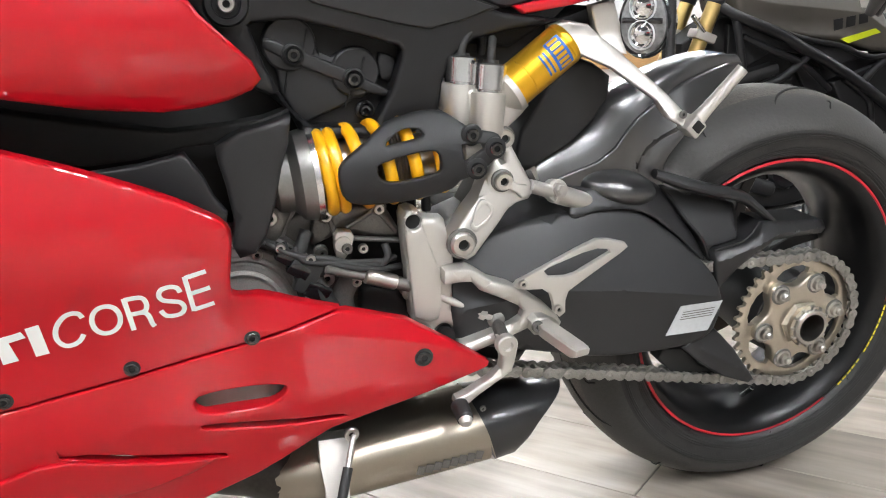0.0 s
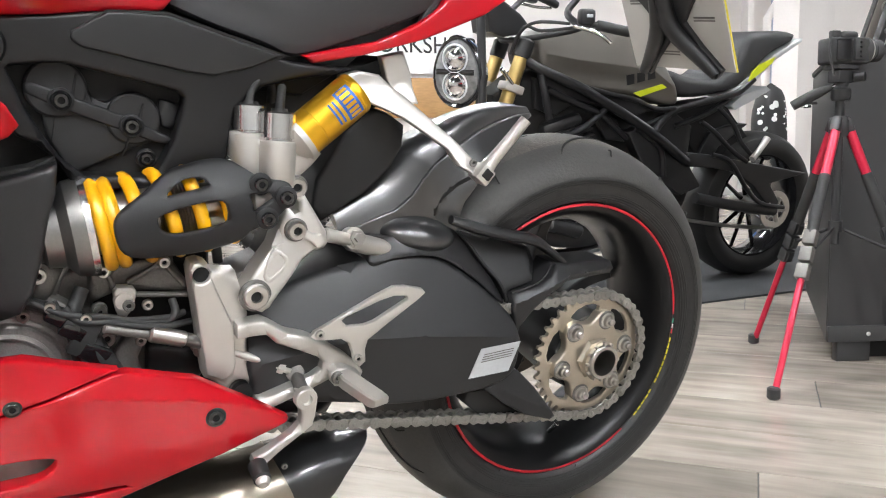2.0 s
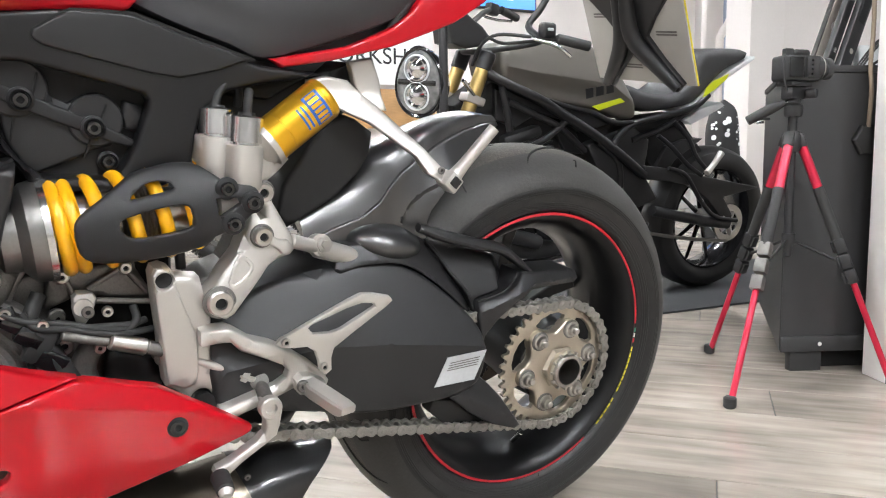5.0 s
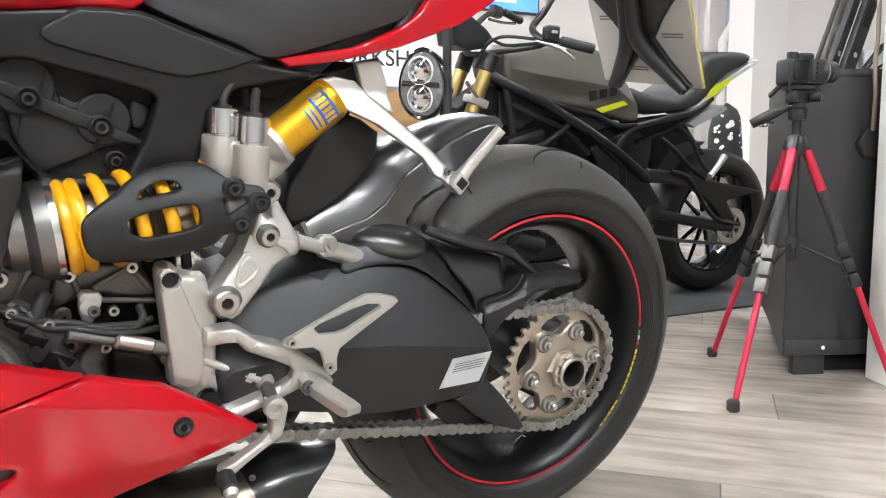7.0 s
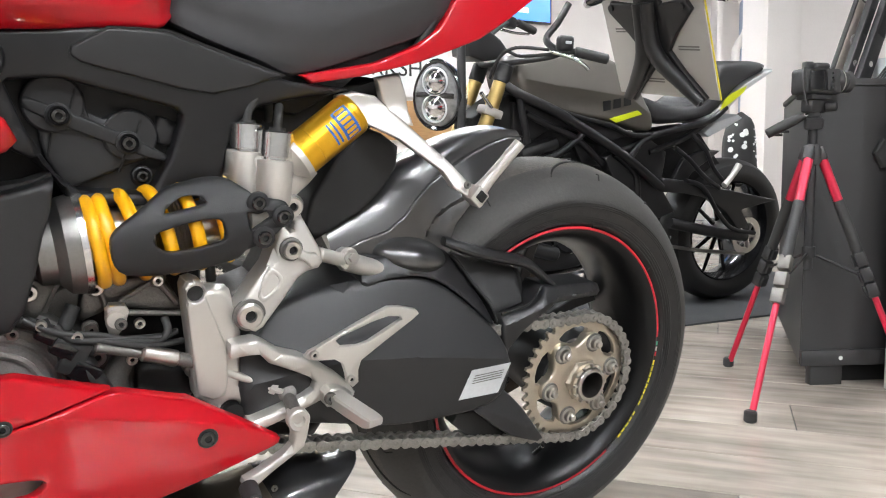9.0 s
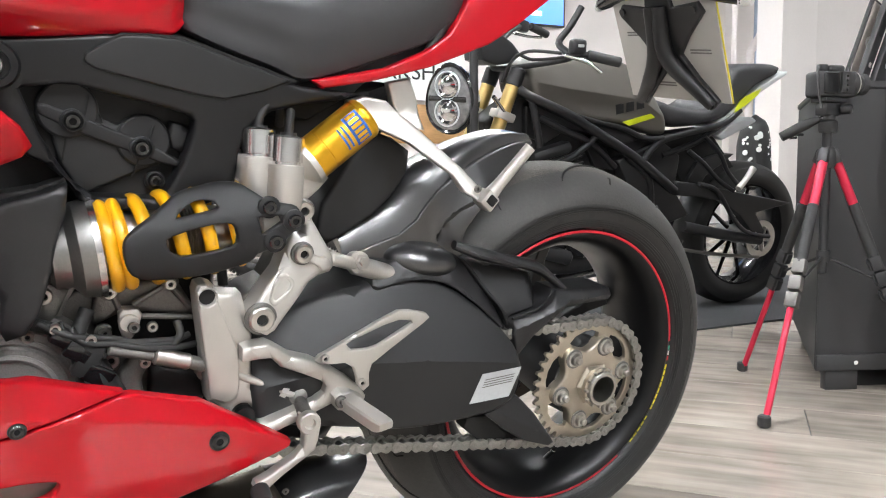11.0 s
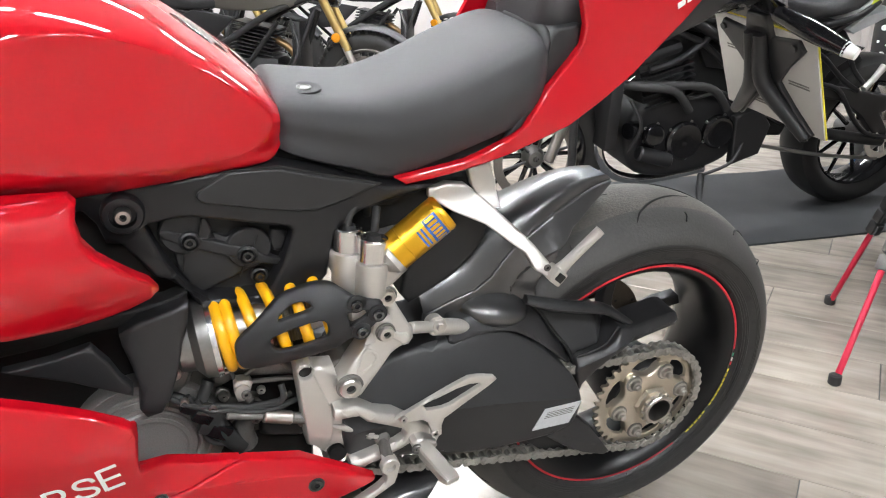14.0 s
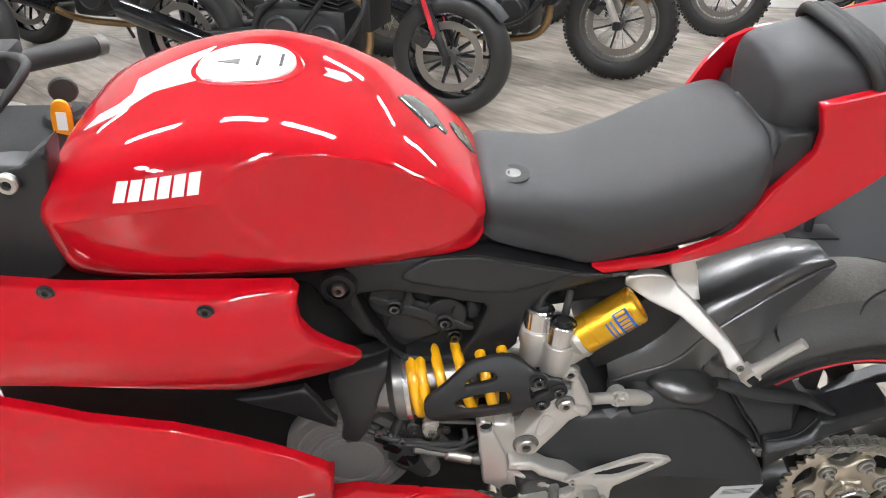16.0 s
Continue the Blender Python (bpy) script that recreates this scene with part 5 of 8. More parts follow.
outer_mesh, inner_mesh = chain_mesh(-0.1455, -0.1235, 0.0080, False), chain_mesh(-0.1420, -0.1270, 0.0076, True)
chain = tagged(new("drive_chain"), "oily grey steel drive chain")
chain.parent = bike
RP = PITCH / 2 / math.sin(math.pi / 39)
front_lo, front_hi = Vector((-0.60, 0.327)), Vector((-0.60, 0.425))
way = [front_lo]
a_lo = radians(-99)
way += [Vector((RP * math.cos(a_lo + radians(199 - 2) * i / 120), AX + RP * math.sin(a_lo + radians(199 - 2) * i / 120))) for i in range(121)]
way += [front_hi]
lens = [0.0]
for a, b in zip(way, way[1:]):
    lens.append(lens[-1] + (b - a).length)


def along(s):
    k = max(0, min(len(lens) - 2, int(np.searchsorted(lens, s)) - 1))
    f = (s - lens[k]) / max(1e-9, lens[k + 1] - lens[k])
    return way[k].lerp(way[k + 1], f)


for k in range(int(lens[-1] / PITCH)):
    a, b = along(k * PITCH), along((k + 1) * PITCH)
    c, d = (a + b) / 2, b - a
    ln = new("chain_link", outer_mesh if k % 2 else inner_mesh)
    ln.parent = chain
    ln.matrix_basis = Matrix.Translation((c.x, 0, c.y)) @ Matrix.Rotation(-math.atan2(d.y, d.x), 4, "Y")

# hugger: a folded guard over the tyre
ridge = [(-0.407, -0.066, 0.57), (-0.384, -0.065, 0.582), (-0.342, -0.061, 0.604), (-0.318, -0.059, 0.628), (-0.302, -0.06, 0.641), (-0.269, -0.061, 0.657), (-0.224, -0.057, 0.676), (-0.18, -0.045, 0.689), (-0.133, -0.03, 0.697), (-0.083, -0.014, 0.692)]
edge = [(-0.40, -0.091, 0.535), (-0.362, -0.091, 0.552), (-0.322, -0.091, 0.565), (-0.297, -0.090, 0.583), (-0.280, -0.088, 0.605), (-0.263, -0.086, 0.623), (-0.234, -0.080, 0.641), (-0.191, -0.066, 0.661), (-0.142, -0.047, 0.675), (-0.099, -0.030, 0.683), (-0.062, -0.016, 0.684)]


def even(points, n):
    """n points at even steps along a smooth line."""
    pts = np.array(spline(points, False, 8))
    d = np.r_[0, np.cumsum(np.linalg.norm(np.diff(pts, axis=0), axis=1))]
    return [Vector([float(np.interp(s_, d, pts[:, k])) for k in (0, 1, 2)]) for s_ in np.linspace(0, d[-1], n)]


rings = []
for r0, r1 in zip(even(ridge, 34), even(edge, 34)):
    ring = []
    for k in range(9):
        f = k / 8
        ring.append(r1.lerp(r0, f) + Vector((0, -0.003, 0.006)) * math.sin(math.pi * f))
    far = 0.088 - r0.y
    ring += [r0 + Vector((0.004, far * 0.15, 0.003)), r0 + Vector((0.010, far * 0.45, -0.002)), r0 + Vector((0.02, far * 0.8, -0.022)), r0 + Vector((0.03, far, -0.06)), r0 + Vector((0.033, far * 0.97, -0.062)), r0 + Vector((0.022, far * 0.75, -0.03)), r0 + Vector((0.008, far * 0.2, -0.010)), r1 + Vector((0.006, 0.008, -0.008))]
    rings.append(ring)
hugger = link("hugger", loft(rings), HUGGER, bike, "silky black rear hugger mudguard", 50)
STEP = [(-0.261, 0.535), (-0.261, 0.562), (-0.251, 0.582), (-0.23, 0.598), (-0.203, 0.610), (-0.176, 0.620)]
side = [(e[0], e[2]) for e in edge] + [(-0.061, 0.680), (-0.109, 0.660), (-0.157, 0.636), (-0.182, 0.610), (-0.2, 0.587), (-0.215, 0.568), (-0.22, 0.552), (-0.217, 0.530), (-0.259, 0.520), (-0.32, 0.520), (-0.361, 0.515), (-0.40, 0.52)]


def y_skirt(x, z):
    lip_ = float(np.interp(x, [c[0] for c in STEP[1:]], [c[1] for c in STEP[1:]])) if x > -0.261 else -1
    below = min(1, max(0, (lip_ - z) / 0.008)) * min(1, max(0, (x + 0.265) / 0.008))
    own = float(np.interp(x, [e[0] for e in edge], [e[1] for e in edge]))
    rim_z = float(np.interp(x, [e[0] for e in edge], [e[2] for e in edge]))
    return max(own - 0.004 - 0.55 * max(0, rim_z - z) * min(1, max(0, (x + 0.27) / 0.08)), -0.102) + 0.008 * below


link("hugger_skirt", sheet(side, y_skirt, 0.006, 0.003, 0.012, lines=[STEP]), HUGGER, hugger, "black hugger side with a moulded step")
mound = bmesh.new()
bmesh.ops.create_uvsphere(mound, u_segments=36, v_segments=24, radius=1.0)
link("hugger_foot", moved(mound, Matrix.Translation((-0.288, -0.086, 0.528)) @ pose(0, 0, 0, 0, 10, 0) @ Matrix.Diagonal((0.058, 0.046, 0.026, 1))), HUGGER, hugger)
inner = [(-0.359, 0.699), (-0.335, 0.692), (-0.309, 0.675), (-0.311, 0.647), (-0.328, 0.62), (-0.357, 0.592), (-0.421, 0.554), (-0.436, 0.573), (-0.43, 0.609), (-0.408, 0.641), (-0.393, 0.666)]
link("inner_mudguard", sheet(inner, -0.088, 0.17, 0.006, 0.025), MATT, bike, "matt black inner mudguard")
# underside below the seat, shade painted in with near-black
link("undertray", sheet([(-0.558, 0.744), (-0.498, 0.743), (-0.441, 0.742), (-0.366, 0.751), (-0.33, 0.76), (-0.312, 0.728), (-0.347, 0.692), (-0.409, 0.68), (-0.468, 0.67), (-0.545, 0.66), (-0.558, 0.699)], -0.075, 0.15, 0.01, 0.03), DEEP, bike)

# silencer with a carbon end cap
CARBON = material("carbon_fibre", (0.02, 0.02, 0.021), 0.3, coat=0.6, grain=0.5, scale=900, bump=0.1)
e0, e1, e2 = Vector((-0.735, -0.115, 0.187)), Vector((-0.486, -0.115, 0.217)), Vector((-0.400, -0.115, 0.221))


def oval(c, d, h, w, n=28, skew=0.0, side=0.0):
    d = d.normalized()
    upv = Vector((0, 0, 1)) - d * d.z
    upv.normalize()
    sidev = d.cross(upv)
    return [c + upv * h * math.copysign(abs(math.sin(2 * math.pi * k / n)) ** 0.8, math.sin(2 * math.pi * k / n)) + sidev * w * math.copysign(abs(math.cos(2 * math.pi * k / n)) ** 0.8, math.cos(2 * math.pi * k / n)) + d * (skew * math.sin(2 * math.pi * k / n) - side * math.cos(2 * math.pi * k / n)) for k in range(n)]


dirn = e1 - e0
silencer = link("silencer", loft([oval(e0 - dirn * 0.1, dirn, 0.036, 0.045), oval(e0, dirn, 0.043, 0.058), oval(e0 + dirn * 0.1, dirn, 0.045, 0.06), oval(e1, dirn, 0.045, 0.06)]), TITAN, bike, "brushed titanium silencer")
link("end_cap", loft([oval(e1, dirn, 0.0465, 0.0615, skew=-0.012), oval(e1.lerp(e2, 0.5), dirn, 0.044, 0.056, skew=0.012), oval(e2, dirn, 0.036, 0.046, skew=0.040, side=0.020), oval(e2 + dirn * 0.003, dirn, 0.034, 0.044, skew=0.040, side=0.020), oval(e2 - dirn * 0.004, dirn, 0.031, 0.041, skew=0.040, side=0.020), oval(e2 - dirn * 0.12, dirn, 0.030, 0.036, skew=0.034, side=0.016), oval(e1.lerp(e2, 0.3), dirn, 0.03, 0.034)]), CARBON, silencer, "carbon fibre end cap with a slanted outlet")
# disc across the outlet, near-black for the shade inside the pipe
link("outlet", loft([oval(e2 - dirn * 0.02, dirn, 0.0350, 0.0420, skew=0.040, side=0.020), oval(e2 - dirn * 0.03, dirn, 0.0350, 0.0420, skew=0.040, side=0.020)]), DEEP, silencer, "outlet disc, dark inside painted as near-black")
link("end_ring", loft([oval(e1 - dirn * 0.003, dirn, 0.0475, 0.0625, skew=-0.012), oval(e1 + dirn * 0.003, dirn, 0.0475, 0.0625, skew=-0.012)], cap=False), TITAN, silencer)
for p in ((-0.5, -0.175, 0.272), (-0.486, -0.17, 0.21)):
    bolt(silencer, p, 0.004, CAST, 0.003)
for k in range(8):
    c = e0.lerp(e1, 0.62 + 0.045 * k)
    link("logo_bar", box(-0.005, 0.005, -0.0006, 0.0006, -0.006, 0.006), CAST, silencer).matrix_basis = Matrix.Translation((c.x, c.y - 0.0605, c.z - 0.012)) @ pose(0, 0, 0, 0, 14, 0)
collector = link("exhaust_pipe", tube([(-0.92, -0.05, 0.2), (-0.83, -0.08, 0.19), (-0.78, -0.1, 0.195), e0 - dirn * 0.02], [0.035, 0.04, 0.046, 0.05], 20), material("dark_steel_pipe", (0.06, 0.055, 0.05), 0.35, metal=0.9, grain=0.3, scale=150), bike, "dark steel exhaust pipe")

# side stand
s0v, s1v = Vector((-0.69, -0.165, 0.258)), Vector((-0.70, -0.30, 0.055))
stand = link("side_stand", loft([[s + Vector((dx * w, dy * w, 0)) for dx, dy in ((-1, -0.5), (1, -0.5), (1, 0.5), (-1, 0.5))] for s, w in ((s0v, 0.019), (s0v.lerp(s1v, 0.12), 0.019), (s0v.lerp(s1v, 0.25), 0.014), (s1v, 0.011))]), ALU, bike, "aluminium side stand leg, folded out")
link("stand_foot", box(-0.03, 0.03, -0.025, 0.025, -0.01, 0.006, 0.003), ALU, stand).matrix_basis = Matrix.Translation(s1v) @ pose(0, 0, 0, -8.7, 0, 0)
link("stand_spring", tube([(-0.669, -0.19, 0.271), (-0.681, -0.215, 0.241)], 0.0038, 8), STEEL, stand)
link("stand_spring_sleeve", tube([(-0.681, -0.215, 0.242), (-0.694, -0.24, 0.214)], 0.006, 10), RUBBER, stand)
bolt(stand, (-0.672, -0.19, 0.273), 0.009, STEEL, 0.006)

# fasteners and prints on the fairing
def fast(p, r, parent, f):
    c = (p[0], f(p[0], p[2]) - 0.0005, p[2])
    link("fastener_cup", turned([(r * 1.35, 0), (r * 1.3, 0.0012), (r * 1.05, 0.0012)], c, (c[0], -1, c[2]), 24), MATT, parent)
    bolt(parent, c, r, GLOSSBLACK, 0.003, "fastener")


for p in ((-0.781, -0.23, 0.43), (-0.9, -0.235, 0.412), (-1.017, -0.235, 0.394)):
    fast(p, 0.0062, fair, y_main)
fast((-0.588, -0.2, 0.371), 0.0085, belly, y_belly)
for p in ((-1.091, -0.225, 0.824), (-0.921, -0.21, 0.8)):
    fast(p, 0.0075, upper_f, y_upper)
GREYWIN = material("smoked_grey_window", (0.22, 0.22, 0.205), 0.35, metal=0.3, grain=0.25, scale=80)
link("vent_window", sheet([(-0.85, 0.352), (-0.841, 0.362), (-0.811, 0.367), (-0.768, 0.369), (-0.744, 0.362), (-0.747, 0.347), (-0.77, 0.335), (-0.813, 0.334), (-0.845, 0.34)], lambda x, z: y_belly(x, z) + 0.02, 0.004, 0.0, 0.03), GREYWIN, belly, "smoked oval window in the fairing")
# near-black sheets behind the slots, painted for the shade inside
link("vent_slot_shade", sheet([(-0.849, 0.33), (-0.674, 0.311), (-0.675, 0.28), (-0.851, 0.309)], -0.17, 0.004, 0.0, 0.03), DEEP, belly)
link("vent_slot_shade", sheet([(-0.991, 0.322), (-0.804, 0.283), (-0.806, 0.254), (-0.996, 0.288)], -0.17, 0.004, 0.0, 0.03), DEEP, belly)


def decal(outline, f, parent, mat=WHITE, name="lettering_shape", lift=0.0012, holes=()):
    return link(name, sheet(outline, lambda x, z: f(x, z) - lift, 0.0006, 0.0, 0.012, holes), mat, parent)


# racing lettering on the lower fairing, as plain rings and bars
for q in ([(-1.01, 0.465), (-0.99, 0.47), (-0.987, 0.463), (-1.002, 0.459), (-0.997, 0.438), (-1.011, 0.435), (-1.012, 0.45)], [(-0.986, 0.473), (-0.974, 0.476), (-0.97, 0.442), (-0.982, 0.44)]):
    decal(q, y_main, fair)
cor = [[[-0.949, 0.466], [-0.963, 0.463], [-0.945, 0.484], [-0.949, 0.446]], [[-0.916, 0.473], [-0.931, 0.471], [-0.916, 0.491], [-0.915, 0.455]], [[-0.886, 0.477], [-0.897, 0.476], [-0.888, 0.497], [-0.883, 0.459]], [[-0.856, 0.486], [-0.869, 0.485], [-0.857, 0.504], [-0.854, 0.468]], [[-0.829, 0.495], [-0.84, 0.492], [-0.831, 0.516], [-0.825, 0.475]]]


def glyph_frame(c):
    """Centre, half width and half height axes of a letter's box."""
    o, l, t, b = (np.array(v) for v in c)
    return o, (o - l), (t - b) / 2


def ring_at(c, w, a0=0.0, a1=6.2832, sx=1.0, sz=1.0, oz=0.0, p=2.5):
    o, ux, uz = glyph_frame(c)
    o = o + uz * oz
    n = 40
    def pt(a, k):
        c_, s_ = math.cos(a), math.sin(a)
        return tuple(float(v) for v in o + ux * (sx - k / np.linalg.norm(ux)) * math.copysign(abs(c_) ** (2 / p), c_) + uz * (sz - k / np.linalg.norm(uz)) * math.copysign(abs(s_) ** (2 / p), s_))
    outer = [pt(a0 + (a1 - a0) * i / n, 0) for i in range(n + 1)]
    innr = [pt(a0 + (a1 - a0) * i / n, w) for i in range(n + 1)]
    if a1 - a0 > 6.2:
        return decal(outer[:-1], y_main, fair, holes=[innr[:-1]])
    return decal(outer + innr[::-1], y_main, fair)


def stroke(c, x0, z0, x1, z1, w=0.0042):
    o, ux, uz = glyph_frame(c)
    a, b = o + ux * x0 + uz * z0, o + ux * x1 + uz * z1
    d = (b - a) / np.linalg.norm(b - a)
    nn = np.array((-d[1], d[0])) * w / 2
    decal([tuple(float(v) for v in q) for q in (a - nn, b - nn, b + nn, a + nn)], y_main, fair)


def ribbon(c, pts, w=0.0048):
    """A band of even width along points given in the letter's own box."""
    o, ux, uz = glyph_frame(c)
    line = [o + ux * u + uz * v for u, v in spline(pts, False, 5)]
    left, right = [], []
    for i, p in enumerate(line):
        d = line[min(i + 1, len(line) - 1)] - line[max(i - 1, 0)]
        d = d / np.linalg.norm(d)
        nn = np.array((-d[1], d[0])) * w / 2
        left.append(tuple(float(v) for v in p + nn))
        right.append(tuple(float(v) for v in p - nn))
    decal(left + right[::-1], y_main, fair)


ribbon(cor[0], [(0.85, 0.52), (0.62, 0.82), (0.2, 0.95), (-0.3, 0.88), (-0.75, 0.5), (-0.9, 0.0), (-0.75, -0.5), (-0.3, -0.88), (0.2, -0.95), (0.62, -0.82), (0.88, -0.5)])
ring_at(cor[1], 0.0048, p=2.1)
stroke(cor[2], -0.85, -1.0, -0.85, 1.0, 0.0048)
ribbon(cor[2], [(-0.85, 0.92), (0.2, 0.92), (0.62, 0.82), (0.8, 0.5), (0.65, 0.15), (0.25, 0.0), (-0.85, -0.02)])
ribbon(cor[2], [(0.2, 0.0), (0.55, -0.12), (0.72, -0.4), (0.78, -0.8), (0.92, -1.0)])
ribbon(cor[3], [(0.78, 0.5), (0.6, 0.82), (0.1, 0.95), (-0.5, 0.85), (-0.74, 0.5), (-0.5, 0.16), (0.1, 0.0), (0.62, -0.15), (0.85, -0.5), (0.6, -0.85), (0.05, -0.95), (-0.55, -0.85), (-0.85, -0.48)])
stroke(cor[4], -0.85, -1.0, -0.85, 1.0, 0.0048)
for z in (-0.93, 0.0, 0.93):
    stroke(cor[4], -0.85, z, 0.95, z, 0.0048)

# folded lower lip of the belly fairing
link("fairing_lip", sheet([(-1.42, 0.27)] + [(-1.04, 0.296), (-1.001, 0.31), (-0.969, 0.31), (-0.921, 0.297), (-0.876, 0.287), (-0.823, 0.281), (-0.854, 0.264), (-0.897, 0.251), (-0.943, 0.246), (-1.004, 0.248)] + [(-1.42, 0.2)], lambda x, z: y_belly(x, z) - 0.005, 0.01, 0.004, 0.025), RED, belly)
# seat base, near-black colour standing for the shade under the seat
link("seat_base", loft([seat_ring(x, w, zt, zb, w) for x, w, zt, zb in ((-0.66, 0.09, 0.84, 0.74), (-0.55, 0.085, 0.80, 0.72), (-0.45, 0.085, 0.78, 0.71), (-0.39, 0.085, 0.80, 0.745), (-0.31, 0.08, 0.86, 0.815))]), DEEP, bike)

# ---- floor boards, mat, cabinet, tripod ----
D = math.sqrt(0.5)
BL, BW = 1.25, 0.22
board = box(-BL / 2 + 0.001, BL / 2 - 0.001, -BW / 2 + 0.001, BW / 2 - 0.001, -0.004, 0.0, 0.0012, 1)
board_me = bpy.data.meshes.new("plank")
board.to_mesh(board_me)
board.free()
board_me.materials.append(PLANK)
spots = []
for i in range(-40, 60):
    v = 1.66 + BW * (i + 0.5)
    shift = ((i * 37) % 100) / 100 * BL
    for j in range(-10, 12):
        u = j * BL + shift
        x, y = D * (u + v), D * (v - u)
        if X0 + 0.1 < x < X1 - 0.1 and Y0 + 0.1 < y < Y1 - 0.1:
            near = -2.2 < x < 3.8 and -0.3 < y < 6.0
            spots.append((near, x, y))
spots = sorted(spots, key=lambda s: (not s[0], (s[1] - 1) ** 2 + (s[2] - 2) ** 2))
for near, x, y in spots[:290]:
    ob = new("plank", board_me)
    ob.parent = floor
    ob.matrix_basis = pose(x, y, 0, 0, 0, -45)
rest = bmesh.new()
for near, x, y in spots[290:]:
    m = pose(x, y, 0, 0, 0, -45)
    vs = [rest.verts.new(m @ Vector((a, b, z))) for z in (-0.004, 0) for a, b in ((-BL / 2 + 0.001, -BW / 2 + 0.001), (BL / 2 - 0.001, -BW / 2 + 0.001), (BL / 2 - 0.001, BW / 2 - 0.001), (-BL / 2 + 0.001, BW / 2 - 0.001))]
    for q in ((3, 2, 1, 0), (4, 5, 6, 7), (0, 1, 5, 4), (1, 2, 6, 5), (2, 3, 7, 6), (3, 0, 4, 7)):
        rest.faces.new([vs[k] for k in q])
tagged(link("far_planks", rest, PLANK, floor, smooth=0), kind="stuff")

# rubber mat with a slightly wavy top
mat_bm = bmesh.new()
nx, ny = 44, 18
g = [[mat_bm.verts.new((1.15 + 2.75 * i / nx, 2.345 + 1.0 * j / ny, 0.008 + 0.004 * noise.noise(Vector((i * 0.35, j * 0.35, 0))))) for j in range(ny + 1)] for i in range(nx + 1)]
for i in range(nx):
    for j in range(ny):
        mat_bm.faces.new((g[i][j], g[i + 1][j], g[i + 1][j + 1], g[i][j + 1]))
ex = bmesh.ops.extrude_edge_only(mat_bm, edges=[e for e in mat_bm.edges if len(e.link_faces) == 1])
for v in ex["geom"]:
    if isinstance(v, bmesh.types.BMVert):
        v.co.z = 0.0005
tagged(link("floor_mat", mat_bm, MAT), "dark grey rubber mat lying on the floor", "mat")

# black cabinet
cab = thing("cabinet", "black laminate counter cabinet on a recessed plinth", "cabinet", pose(2.02, 1.543, 0, 0, 0, -21.5))
CW, CD, CH = 0.9, 0.777, 0.872
FOOT = [(0, 0), (CW, 0), (CW, CD), (0.327, CD)]


def prism(foot, z0, z1, bevel=0.003):
    bm = loft([[(x, y, z) for x, y in foot] for z in (z0, z1)])
    bmesh.ops.bevel(bm, geom=bm.edges[:], offset=bevel, segments=2, affect="EDGES")
    return bm


link("body", prism(FOOT, 0.06, CH - 0.02), CABINET, cab)
link("top", prism([(-0.006, -0.006), (CW, -0.006), (CW, CD), (0.322, CD)], CH - 0.019, CH), CABINET, cab)
link("bottom_rail", box(0.0, CW, -0.012, 0.0 - 0.001, 0.06, 0.105, 0.002), CABINET, cab)
link("plinth", prism([(0.06, 0.04), (CW - 0.03, 0.04), (CW - 0.03, CD - 0.03), (0.35, CD - 0.03)], 0.0, 0.0595), DEEP, cab)
link("plinth_block", box(0.035, 0.13, 0.002, 0.03, 0.0, 0.058, 0.002), CABINET, cab)
link("screw_cap", turned([(0.006, 0), (0.006, 0.001), (0.004, 0.002)], (0.115, -0.012, 0.082), (0.115, -1, 0.082), 14), WHITE, cab, "white plastic screw cap")
hnd = link("handle", tube([(0.16, 0.42, 0.745), (0.135, 0.43, 0.745), (0.235, 0.667, 0.745), (0.26, 0.657, 0.745)], 0.005, 8, 3), CHROME, cab, "chrome bar handle")
link("gear_disc", turned([(0.048, 0), (0.048, 0.012), (0.042, 0.016), (0.02, 0.016), (0.001, 0.016)], (0.235, -0.0005, 0.665), (0.235, -1, 0.665), 6), RUBBER, cab, "black hexagonal plug on the cabinet")
link("flex", tube([(0.228, -0.014, 0.70), (0.230, -0.016, 0.8), (0.224, -0.016, CH), (0.230, -0.012, CH + 0.1), (0.228, -0.01, CH + 0.25)], 0.006, 8), material("brown_cable", (0.22, 0.17, 0.12), 0.5), cab, "brown cable hanging down the cabinet")
# things on the cabinet
def on_cab(x, y, z, rx=0, ry=0, rz=0):
    return pose(2.02, 1.543, 0, 0, 0, -21.5) @ pose(x, y, z, rx, ry, rz)


pic = thing("framed_picture", "grey framed motorcycle picture leaning on the cabinet", "picture", pose(2.368, 1.78, CH, 0, 24, 0))
link("frame", box(0.0, 0.092, -0.008, 0.008, 0.0, 0.34, 0.003), BLACK, pic)
link("print", box(0.006, 0.086, -0.0105, -0.0085, 0.01, 0.33), material("grey_print", (0.42, 0.38, 0.34), 0.35, grain=0.35, scale=18, second=(0.28, 0.25, 0.22)), pic)
link("print_shape", turned([(0.022, 0), (0.022, 0.0008), (0.015, 0.0008), (0.014, 0)], (0.046, -0.0106, 0.20), (0.046, -1, 0.20), 30, False), WHITE, pic)
link("print_shape", tube([(0.055, -0.0108, 0.17), (0.075, -0.0108, 0.13), (0.045, -0.0108, 0.10), (0.05, -0.0108, 0.06)], 0.004, 8), WHITE, pic)
